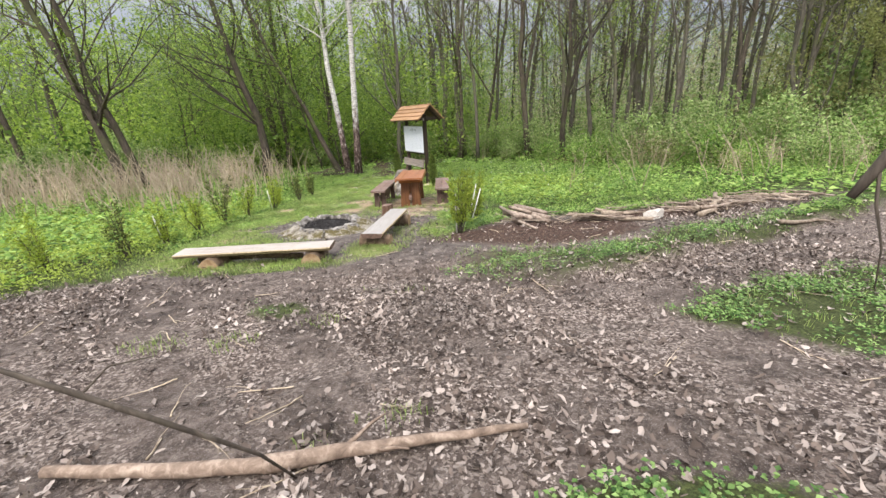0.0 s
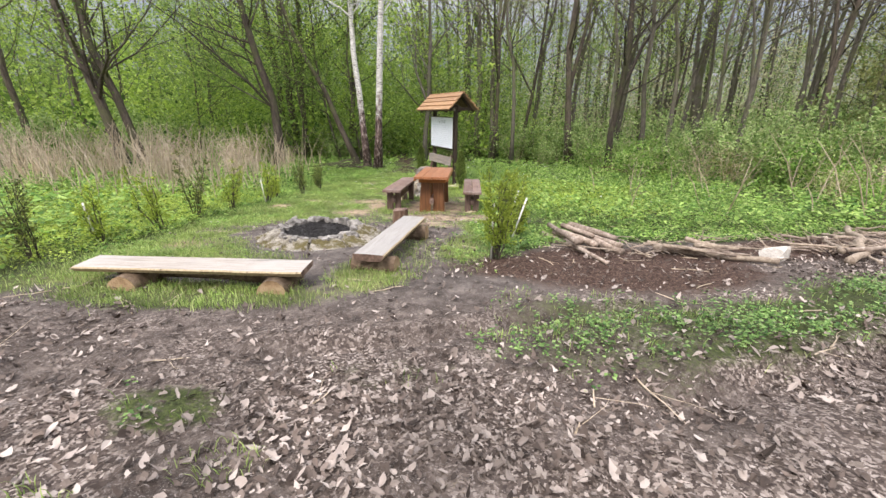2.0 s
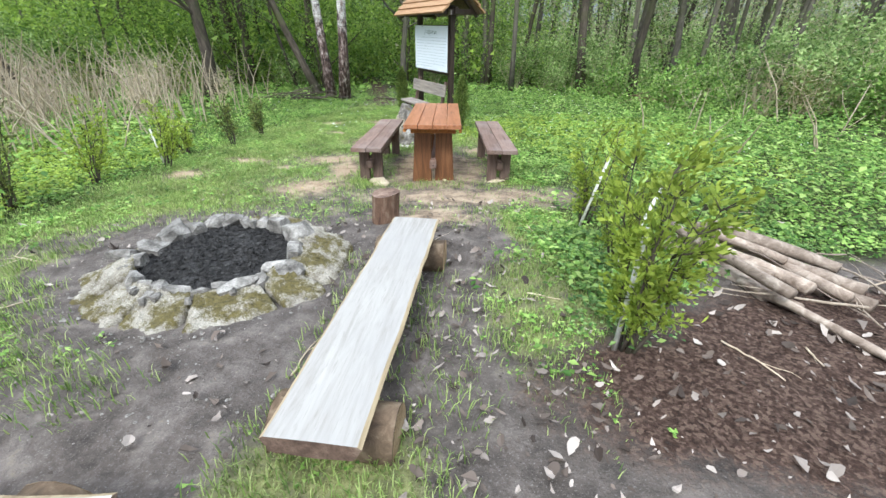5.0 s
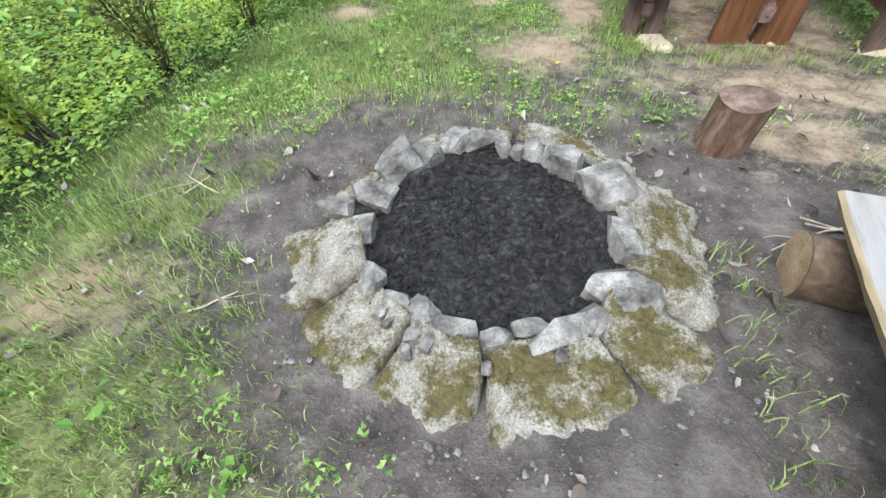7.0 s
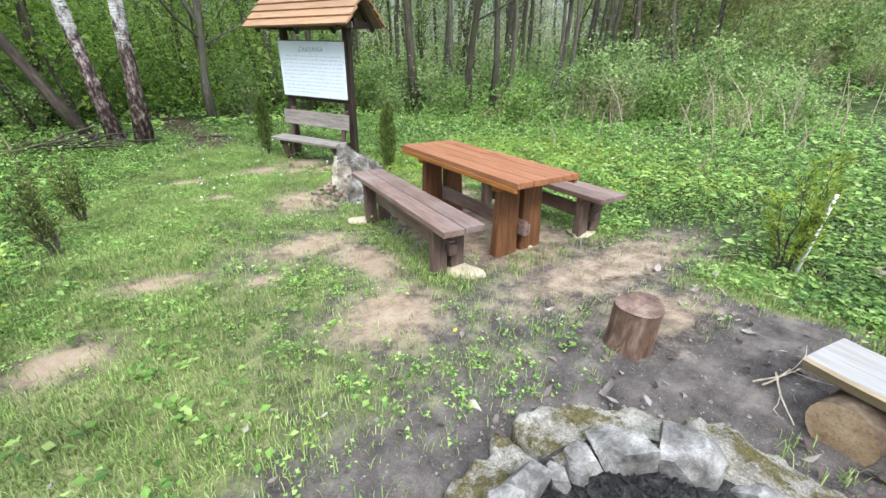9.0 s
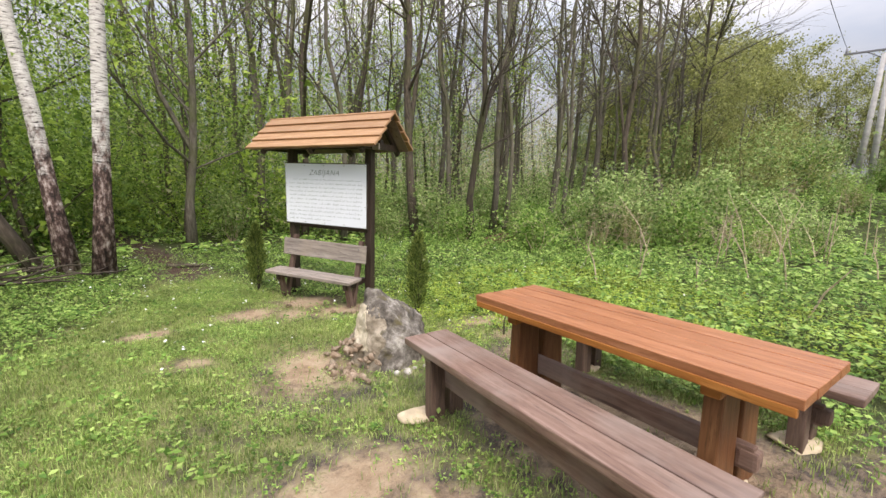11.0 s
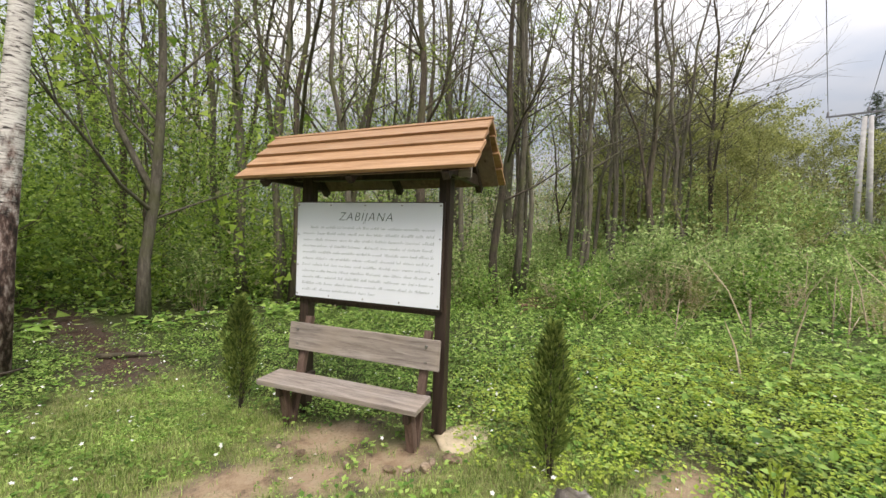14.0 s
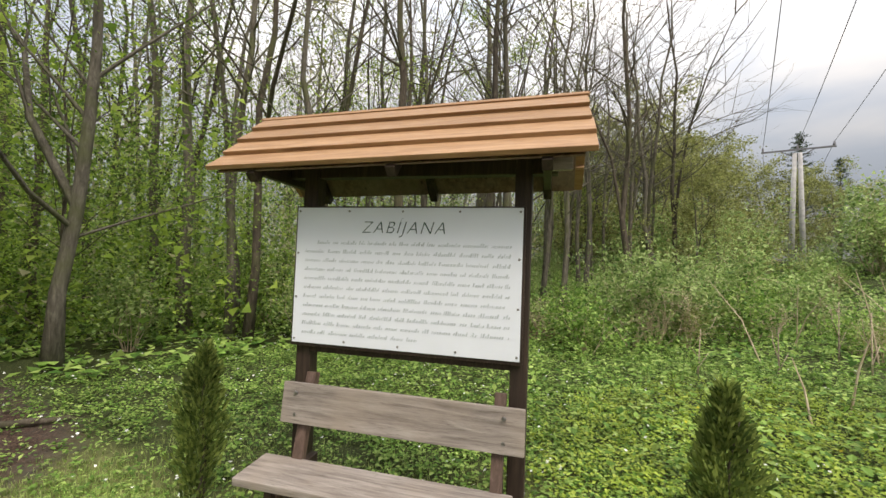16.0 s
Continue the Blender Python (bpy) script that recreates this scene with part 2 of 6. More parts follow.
FALLEN = bark_material("fallen_branch_bark", (0.09, 0.062, 0.045), (0.22, 0.16, 0.118), (0.42, 0.33, 0.255), (10, 10, 10))
STICK = bark_material("bare_stick", (0.19, 0.14, 0.10), (0.34, 0.27, 0.2), (0.48, 0.40, 0.31), (20, 20, 20))
WOODPILE = bark_material("firewood_bark", (0.12, 0.085, 0.062), (0.29, 0.225, 0.175), (0.50, 0.42, 0.34), (9, 9, 9))
STONE = stone_material("pale_fire_stone", (0.04, 0.034, 0.029), (0.20, 0.182, 0.16), (0.42, 0.39, 0.35), scale=11.0)
SLAB = slab_material()
STUMP_TOP = stone_material("dark_sawn_wood", (0.05, 0.03, 0.022), (0.15, 0.095, 0.07), (0.26, 0.185, 0.14), scale=11.0)
BOULDER = stone_material("grey_boulder", (0.02, 0.017, 0.013), (0.115, 0.10, 0.083), (0.31, 0.287, 0.25), moss=(0.095, 0.08, 0.035), moss_at=0.54, scale=8.5)
BOULDER_TAN = stone_material("tan_weathered_rock", (0.07, 0.055, 0.038), (0.21, 0.175, 0.128), (0.34, 0.295, 0.23), scale=7.0)
BOULDER_CUT = stone_material("pale_split_rock", (0.42, 0.355, 0.25), (0.55, 0.48, 0.365), (0.64, 0.58, 0.47), scale=3.0)
PEBBLE = stone_material("white_pebble", (0.36, 0.32, 0.27), (0.50, 0.46, 0.40), (0.62, 0.585, 0.53), scale=9.0)
RUBBLE = stone_material("brown_rubble", (0.13, 0.09, 0.06), (0.26, 0.19, 0.13), (0.42, 0.35, 0.27), scale=9.0)
ASH = stone_material("charcoal_ash", (0.008, 0.0072, 0.007), (0.025, 0.0228, 0.0212), (0.078, 0.071, 0.066), scale=34.0)
WHITE_SIGN = plain_material("white_sign_sheet", (0.755, 0.79, 0.85), 0.35, 0.03, 3.0)
INK = plain_material("dark_green_ink", (0.05, 0.095, 0.085), 0.6)
PALE_INK = plain_material("pale_printed_line", (0.47, 0.52, 0.54), 0.6)
STEEL = plain_material("dull_screw_steel", (0.25, 0.24, 0.23), 0.45, 0.2, 40.0, 0.8)
CONCRETE = plain_material("pole_concrete", (0.42, 0.41, 0.40), 0.85, 0.25, 4.0)
DARK_STEEL = plain_material("galvanised_arm", (0.2, 0.2, 0.21), 0.5, 0.2, 12.0, 0.6)
WIRE = plain_material("wire_metal", (0.09, 0.09, 0.1), 0.5, 0.1, 5.0, 0.6)
SAND_SLAB = plain_material("sandy_footing", (0.52, 0.43, 0.30), 0.95, 0.25, 14.0)
WHITE_STAKE = plain_material("white_stake", (0.66, 0.64, 0.58), 0.7, 0.2, 30.0)

LEAF_FRESH = leaf_material("fresh_spring_leaf", (0.12, 0.21, 0.034), (0.30, 0.43, 0.066), (0.50, 0.62, 0.13), 0.55)
LEAF_MID = leaf_material("green_leaf", (0.05, 0.105, 0.022), (0.18, 0.29, 0.055), (0.38, 0.50, 0.12), 0.42)
LEAF_OLIVE = leaf_material("olive_budding_leaf", (0.14, 0.16, 0.05), (0.26, 0.28, 0.09), (0.42, 0.43, 0.16), 0.5)
LEAF_VERGE = leaf_material("verge_herb_leaf", (0.03, 0.08, 0.02), (0.125, 0.225, 0.055), (0.27, 0.385, 0.13), 0.3)
LEAF_BUD = leaf_material("pale_budding_leaf", (0.33, 0.31, 0.17), (0.45, 0.43, 0.25), (0.57, 0.54, 0.35), 0.55)
LEAF_BUSH = leaf_material("pale_bush_leaf", (0.09, 0.17, 0.045), (0.28, 0.40, 0.12), (0.50, 0.60, 0.25), 0.45)
LEAF_HERB = leaf_material("herb_leaf", (0.06, 0.14, 0.026), (0.22, 0.375, 0.07), (0.45, 0.58, 0.17), 0.35)
LEAF_LIME = leaf_material("lime_herb_leaf", (0.23, 0.325, 0.04), (0.34, 0.445, 0.065), (0.47, 0.55, 0.11), 0.35)
GRASS = leaf_material("grass_blade", (0.10, 0.17, 0.04), (0.26, 0.36, 0.09), (0.46, 0.52, 0.2), 0.3)
CEDAR = leaf_material("thuja_foliage", (0.07, 0.115, 0.028), (0.18, 0.25, 0.06), (0.36, 0.43, 0.11), 0.45)
CEDAR_OLIVE = leaf_material("olive_thuja_foliage", (0.05, 0.075, 0.02), (0.13, 0.16, 0.04), (0.26, 0.28, 0.075), 0.3)
CEDAR_LIME = leaf_material("lime_thuja_foliage", (0.16, 0.23, 0.03), (0.31, 0.40, 0.055), (0.50, 0.58, 0.1), 0.45)
LITTER = leaf_material("fallen_leaf", (0.035, 0.024, 0.018), (0.17, 0.13, 0.105), (0.48, 0.41, 0.355), 0.1, 0.7)
PETAL = leaf_material("white_petal", (0.70, 0.72, 0.68), (0.8, 0.8, 0.78), (0.85, 0.85, 0.82), 0.2)
YELLOW_PETAL = leaf_material("yellow_petal", (0.65, 0.52, 0.02), (0.75, 0.6, 0.03), (0.8, 0.66, 0.05), 0.2)
CONIFER = leaf_material("conifer_needles", (0.02, 0.035, 0.015), (0.035, 0.06, 0.025), (0.06, 0.09, 0.035), 0.15)


def ground_material():
    n = Nodes("forest_ground")
    v = n.coords((1, 1, 1))
    att = n.tree.nodes.new("ShaderNodeAttribute")
    att.attribute_name = "soil"
    sep = n.add("ShaderNodeSeparateColor")
    n.link(att.outputs["Color"], sep.inputs["Color"])
    big, mid, fine = n.noise(v, 0.9, 5.0), n.noise(v, 5.5, 6.0, 0.65), n.noise(v, 38.0, 5.0, 0.7)
    soil = n.ramp(mid, [(0.3, (0.022, 0.016, 0.013)), (0.5, (0.085, 0.065, 0.053)), (0.7, (0.19, 0.152, 0.128))])
    soil = n.mix(n.maths("MULTIPLY", n.step(fine, 0.52, 0.72), 0.5), soil, (0.27, 0.23, 0.20))
    grit = n.noise(v, 120.0, 3.0, 0.7)
    soil = n.mix(n.maths("MULTIPLY", n.step(grit, 0.58, 0.68), 0.6), soil, (0.40, 0.37, 0.34))
    soil = n.mix(n.maths("MULTIPLY", n.step(grit, 0.44, 0.34), 0.6), soil, (0.04, 0.033, 0.03))
    soil = n.mix(n.maths("MULTIPLY", n.step(big, 0.5, 0.7), 0.35), soil, (0.10, 0.085, 0.08))
    cell = n.add("ShaderNodeTexVoronoi", Scale=58.0)
    bent = n.add("ShaderNodeTexNoise", Scale=24.0, Detail=3.0)
    n.link(v, bent.inputs["Vector"])
    warp = n.add("ShaderNodeVectorMath")
    warp.operation = "MULTIPLY_ADD"
    n.link(bent.outputs["Color"], warp.inputs[0])
    warp.inputs[1].default_value = (0.05, 0.05, 0.05)
    n.link(v, warp.inputs[2])
    n.link(warp.outputs[0], cell.inputs["Vector"])
    hue = n.add("ShaderNodeSeparateColor")
    n.link(cell.outputs["Color"], hue.inputs["Color"])
    flake = n.ramp(hue.outputs["Red"], [(0.0, (0.04, 0.028, 0.023)), (0.5, (0.12, 0.092, 0.076)), (0.8, (0.30, 0.245, 0.205)), (1.0, (0.48, 0.41, 0.355))])
    strewn = n.maths("MULTIPLY", n.step(big, 0.38, 0.58), 0.85)
    strewn = n.maths("MULTIPLY", strewn, n.maths("SUBTRACT", 1.0, att.outputs["Alpha"]))
    soil = n.mix(strewn, soil, flake)
    dusty = n.ramp(mid, [(0.3, (0.075, 0.064, 0.056)), (0.5, (0.135, 0.116, 0.102)), (0.7, (0.225, 0.197, 0.174))])
    soil = n.mix(n.maths("MULTIPLY", att.outputs["Alpha"], 0.5), soil, dusty)
    sand = n.ramp(mid, [(0.3, (0.25, 0.17, 0.105)), (0.5, (0.36, 0.265, 0.175)), (0.72, (0.44, 0.345, 0.245))])
    sand = n.mix(n.maths("MULTIPLY", n.step(fine, 0.52, 0.7), 0.4), sand, (0.24, 0.165, 0.105))
    mulch = n.ramp(fine, [(0.3, (0.012, 0.007, 0.005)), (0.5, (0.05, 0.029, 0.021)), (0.72, (0.15, 0.098, 0.075))])
    mulch = n.mix(n.maths("MULTIPLY", n.step(hue.outputs["Green"], 0.62, 0.9), 0.6), mulch, (0.17, 0.115, 0.085))
    kept = n.tree.nodes.new("ShaderNodeAttribute")
    kept.attribute_name = "lawn"
    # ground beneath the herbs, its colour darkened to give shadowed gaps between leaves
    under = n.ramp(fine, [(0.35, (0.02, 0.024, 0.011)), (0.55, (0.065, 0.08, 0.028)), (0.75, (0.15, 0.16, 0.055))])
    turf = n.ramp(mid, [(0.3, (0.11, 0.12, 0.042)), (0.52, (0.22, 0.23, 0.088)), (0.75, (0.33, 0.315, 0.145))])
    turf = n.mix(n.maths("MULTIPLY", n.step(fine, 0.48, 0.68), 0.7), turf, (0.055, 0.05, 0.025))
    green = n.mix(kept.outputs["Fac"], under, turf)

    def edge(channel):
        blend = n.maths("ADD", sep.outputs[channel], n.maths("MULTIPLY", n.maths("SUBTRACT", n.maths("ADD", n.maths("MULTIPLY", mid, 0.6), n.maths("MULTIPLY", fine, 0.4)), 0.5), 2.2))
        return n.step(blend, 0.25, 0.75)

    c = n.mix(edge("Green"), soil, sand)
    c = n.mix(edge("Red"), c, green)
    c = n.mix(edge("Blue"), c, mulch)
    h = n.maths("ADD", n.maths("MULTIPLY", mid, 1.0), n.maths("MULTIPLY", fine, 0.5))
    return n.finish(c, 0.95, h, 1.0, 0.04, 0.15)


GROUND = ground_material()

# ---- building helpers ----


class Shape:
    """Vertices and faces gathered for one mesh."""

    def __init__(self):
        self.v, self.f = [], []

    def tube(self, pts, radii, sides=6, cap=True):
        base, rings = len(self.v), len(pts)
        side = None
        for i, p in enumerate(pts):
            a, b = pts[max(i - 1, 0)], pts[min(i + 1, rings - 1)]
            d = (b - a).normalized() if (b - a).length > 1e-9 else Vector((0, 0, 1))
            if side is None:
                side = d.cross(Vector((0.31, 0.93, 0.17)))
                if side.length < 0.1:
                    side = d.cross(Vector((1, 0, 0)))
            side = (side - d * side.dot(d)).normalized()
            up = d.cross(side)
            for k in range(sides):
                w = 2 * math.pi * k / sides
                self.v.append(p + (side * math.cos(w) + up * math.sin(w)) * radii[i])
        for i in range(rings - 1):
            for k in range(sides):
                a, b = base + i * sides + k, base + i * sides + (k + 1) % sides
                self.f.append((a, b, b + sides, a + sides))
        if cap:
            self.f.append(tuple(base + k for k in reversed(range(sides))))
            self.f.append(tuple(base + (rings - 1) * sides + k for k in range(sides)))

    def diamonds(self, centres, length, width, rng, flat=0.0, fold=0.0, tri=False):
        """Leaves as pointed quads turned at random; flat 1 lays them level."""
        n = len(centres)
        if not n:
            return
        c = np.asarray(centres, float)
        d = rng.normal(size=(n, 3))
        d[:, 2] *= 1 - flat
        d /= np.linalg.norm(d, axis=1)[:, None] + 1e-9
        up = rng.normal(size=(n, 3)) * (1 - flat) + np.array([0, 0, 1.0]) * (0.3 + 2 * flat)
        s = np.cross(d, up)
        s /= np.linalg.norm(s, axis=1)[:, None] + 1e-9
        nn = np.cross(s, d)
        size = rng.uniform(0.65, 1.3, n)[:, None]
        L, W = length * size, width * size
        q = np.stack([c - d * L / 2, c + s * W / 2 + nn * fold * L, c + d * L / 2, c - s * W / 2 + nn * fold * L], 1).reshape(-1, 3)
        base = len(self.v)
        if tri:
            t = np.stack([c - d * L / 2, c + s * W / 1.5 + d * L * 0.2, c - s * W / 1.5 + d * L * 0.5], 1).reshape(-1, 3)
            self.v += [tuple(p) for p in t]
            self.f += [(base + 3 * i, base + 3 * i + 1, base + 3 * i + 2) for i in range(n)]
            return
        self.v += [tuple(p) for p in q]
        self.f += [(base + 4 * i, base + 4 * i + 1, base + 4 * i + 2, base + 4 * i + 3) for i in range(n)]

    def mesh(self, name, material, smooth=True):
        me = bpy.data.meshes.new(name)
        me.from_pydata([tuple(p) for p in self.v], [], self.f)
        me.materials.append(material)
        if smooth:
            me.polygons.foreach_set("use_smooth", [True] * len(me.polygons))
        me.update()
        return me


def thing(name, label, category, m=None, group="", kind=""):
    ob = new(name)
    ob.empty_display_size = 0.2
    if m is not None:
        ob.matrix_world = m
    return tagged(ob, label, category, group, kind)


def part(name, shape, material, parent, label="", smooth=True):
    """One mesh object under a thing or a part; shape is a bmesh, a Shape or a mesh."""
    if isinstance(shape, Shape):
        data = shape.mesh(name, material, smooth)
    elif isinstance(shape, bmesh.types.BMesh):
        data = bpy.data.meshes.new(name)
        shape.normal_update()
        shape.to_mesh(data)
        shape.free()
        data.materials.append(material)
    else:
        data = shape
    ob = new(name, data)
    ob.parent = parent
    if label:
        ob["label"] = label
    return ob


def box(centre, size, turn=(0, 0, 0), bevel=0.008, bm=None, rough=0.0):
    """A bevelled block; rough shifts its corners a little."""
    own = bmesh.new()
    bmesh.ops.create_cube(own, size=1.0)
    m = pose(*centre, *turn) @ Matrix.Diagonal((*size, 1))
    for v in own.verts:
        v.co = m @ v.co + Vector([random.uniform(-rough, rough) for _ in range(3)])
    if bevel:
        bmesh.ops.bevel(own, geom=list(own.edges), offset=bevel, segments=2, profile=0.6, affect="EDGES")
    if bm is None:
        return own
    tmp = bpy.data.meshes.new("tmp")
    own.to_mesh(tmp)
    own.free()
    bm.from_mesh(tmp)
    bpy.data.meshes.remove(tmp)
    return bm


def lump(seed, size, rough=0.25, detail=2, flat=False, freq=1.6):
    """A weathered stone: an icosphere pushed about by noise and cut by a few planes."""
    bm = bmesh.new()
    bmesh.ops.create_icosphere(bm, subdivisions=detail, radius=0.5)
    rng = random.Random(seed)
    cuts = [(Vector((rng.gauss(0, 1), rng.gauss(0, 1), rng.gauss(0, 1))).normalized(), rng.uniform(0.3, 0.42)) for _ in range(6)]
    off = Vector((seed * 3.7, seed * 1.3, 0.0))
    for v in bm.verts:
        p = v.co.copy()
        for nrm, d in cuts:
            over = p.dot(nrm) - d
            if over > 0:
                p -= nrm * over * 0.9
        p *= 1 + rough * noise.noise(p * freq * 2 + off) + rough * 0.4 * noise.noise(p * freq * 6 + off)
        v.co = Vector((p.x * size[0], p.y * size[1], p.z * size[2]))
    for f in bm.faces:
        f.smooth = not flat
    return bm


def rock(seed, size, planes=11, detail=3, rough=0.025, flat=True, given=(), centre=(0, 0, 0)):
    """An angular stone: the body inside a set of cutting planes, roughened; size scales it."""
    rng = random.Random(seed)
    faces = [(Vector(n).normalized(), d) for n, d in given]
    while len(faces) < planes:
        n = Vector((rng.gauss(0, 1), rng.gauss(0, 1), rng.gauss(0, 1))).normalized()
        faces.append((n, rng.uniform(0.27, 0.42)))
    bm = bmesh.new()
    bmesh.ops.create_icosphere(bm, subdivisions=detail, radius=1.0)
    off = Vector((seed * 2.7, seed * 1.1, seed * 0.3))
    for v in bm.verts:
        d = v.co.normalized()
        r = min([f / d.dot(n) for n, f in faces if d.dot(n) > 0.05] + [0.66 if not given else 9.0])
        p = d * r
        p *= 1 + rough * 2 * noise.noise(p * 4 + off) + rough * noise.noise(p * 11 + off) + rough * 0.5 * noise.noise(p * 27 + off)
        v.co = Vector((p.x * size[0] + centre[0], p.y * size[1] + centre[1], p.z * size[2] + centre[2]))
    for f in bm.faces:
        f.smooth = not flat
    return bm


def shard(seed, size):
    """A split stone: a block cut by random planes, with crisp flat faces."""
    rng = random.Random(seed)
    bm = bmesh.new()
    bmesh.ops.create_cube(bm, size=1.0)
    for k in range(9):
        n = Vector((rng.gauss(0, 1), rng.gauss(0, 1), rng.gauss(0, 0.7) + 0.2)).normalized()
        cut = bmesh.ops.bisect_plane(bm, geom=bm.verts[:] + bm.edges[:] + bm.faces[:], plane_co=n * rng.uniform(0.37, 0.52), plane_no=n, clear_outer=True)
        bmesh.ops.holes_fill(bm, edges=[e for e in cut["geom_cut"] if isinstance(e, bmesh.types.BMEdge)])
    bmesh.ops.triangulate(bm, faces=bm.faces[:])
    bmesh.ops.subdivide_edges(bm, edges=bm.edges[:], cuts=2, use_grid_fill=True)
    off = Vector((seed * 1.3, seed * 2.1, 0))
    for v in bm.verts:
        v.co *= 1 + 0.05 * noise.noise(v.co * 3 + off) + 0.035 * noise.noise(v.co * 8 + off)
        v.co = Vector((v.co.x * size[0], v.co.y * size[1], v.co.z * size[2]))
    bmesh.ops.recalc_face_normals(bm, faces=bm.faces[:])
    return bm


def wander(start, end, rng, n=6, sway=0.05):
    """Points of a bent stick from start to end."""
    a, b = Vector(start), Vector(end)
    span = (b - a).length
    pts = []
    drift = Vector((0, 0, 0))
    for i in range(n + 1):
        t = i / n
        drift += Vector((rng.gauss(0, 1), rng.gauss(0, 1), rng.gauss(0, 0.6))) * sway * span / n
        pts.append(a.lerp(b, t) + drift * min(1.0, 4 * t * (1 - t) + 0.15))
    return pts


# ---- ground ----
Y_KEYS = [-60, -6, 0, 3.3, 4.2, 5, 6, 7.3, 8.7, 10.2, 13, 15, 17, 20, 25, 60]
Z_KEYS = [1.2, 0.35, -0.12, -0.47, -0.55, -0.56, -0.63, -0.72, -0.84, -0.94, -1.18, -1.29, -1.38, -1.5, -1.6, -1.7]

BANK_X, BANK_Y = [0.3, 1.3, 2.6, 4.6, 8, 14], [4.3, 4.33, 4.74, 5.65, 7.3, 10.6]


def ground_z(x, y):
    x, y = np.asarray(x, float), np.asarray(y, float)
    z = sum(np.interp(y + d, Y_KEYS, Z_KEYS) for d in (-0.5, -0.25, 0, 0.25, 0.5)) / 5
    z = z - 0.055 * np.clip(1.3 - np.hypot((x + 2.8) / 1.6, (y - 5.85) / 0.6), 0, 1)
    rise = np.clip(x - 13, 0, None)
    z = z + 0.1 * rise * np.clip(rise / 6, 0, 1) * np.exp(-((np.clip(rise - 30, 0, None) / 40) ** 2))
    z = z + 0.012 * np.sin(2.3 * x + 0.7 * y) * np.sin(1.9 * y - 0.4 * x + 1) + 0.008 * np.sin(5.1 * x + 2) * np.sin(4.3 * y)
    d = y - np.interp(x, BANK_X, BANK_Y)
    z = z + np.clip((x - 0.3) / 1.2, 0, 1) * np.clip((16 - x) / 4, 0, 1) * (0.085 * np.clip(d / 0.12 + 0.5, 0, 1) * np.exp(-(np.clip(d - 0.25, 0, None) / 0.75) ** 2) - 0.075 * np.exp(-((d + 0.2) / 0.2) ** 2))
    z = z + (0.04 * np.exp(-((y - 5.16 - 0.295 * x) / 0.12) ** 2) - 0.1 * np.exp(-((y - 4.97 - 0.295 * x) / 0.1) ** 2)) * np.clip((x + 2.0) / 0.8, 0, 1) * np.clip((1.9 - x) / 0.8, 0, 1)
    z = z - 0.04 * np.exp(-((y - 3.0 - 0.22 * x) / 0.25) ** 2) * np.clip((x + 4) / 2, 0, 1) * np.clip((2.4 - x) / 1.0, 0, 1)
    far = np.clip((np.hypot(x, y - 8) - 12) / 20, 0, 1)
    return z + far * 0.25 * np.sin(0.21 * x + 1.3) * np.sin(0.17 * y)


def gz(x, y):
    return float(ground_z(x, y))


def wobble(x, y):
    return 0.5 * np.sin(1.7 * x + 0.6 * np.sin(2.1 * y)) + 0.5 * np.sin(2.3 * y + 0.9 * np.sin(1.4 * x + 1)) + 0.35 * np.sin(6.1 * x + 4.3 * y)


def inside(d, soft):
    return np.clip(0.5 + d / soft, 0, 1)


def spot(x, y, cx, cy, rx, ry=None, soft=0.5, turn=0.0):
    ry = ry or rx
    c, s = math.cos(radians(turn)), math.sin(radians(turn))
    u, v = (x - cx) * c + (y - cy) * s, -(x - cx) * s + (y - cy) * c
    return np.clip((1 - np.hypot(u / rx, v / ry)) / soft + 0.5, 0, 1)


SAND_SPOTS = [(-3.98, 10.54, 0.3, 0.22), (-3.54, 11.48, 0.3, 0.2), (-2.3, 11.6, 0.5, 0.28), (-1.98, 10.9, 0.22, 0.6), (-2.2, 10.0, 0.4, 0.35),
              (-2.1, 15.6, 0.5, 0.3), (-1.5, 15.35, 0.35, 0.3), (-3.2, 15.4, 0.22, 0.16), (-2.94, 14.15, 0.2, 0.15),
              (-1.95, 13.4, 0.5, 0.55), (0.4, 13.6, 0.6, 0.22), (0.45, 13.0, 0.3, 0.25), (-0.05, 12.4, 0.35, 0.3), (-2.9, 11.05, 0.2, 0.12), (-3.85, 7.26, 0.3, 0.22), (-1.25, 15.85, 0.45, 0.35), (-0.95, 15.2, 0.4, 0.3)]


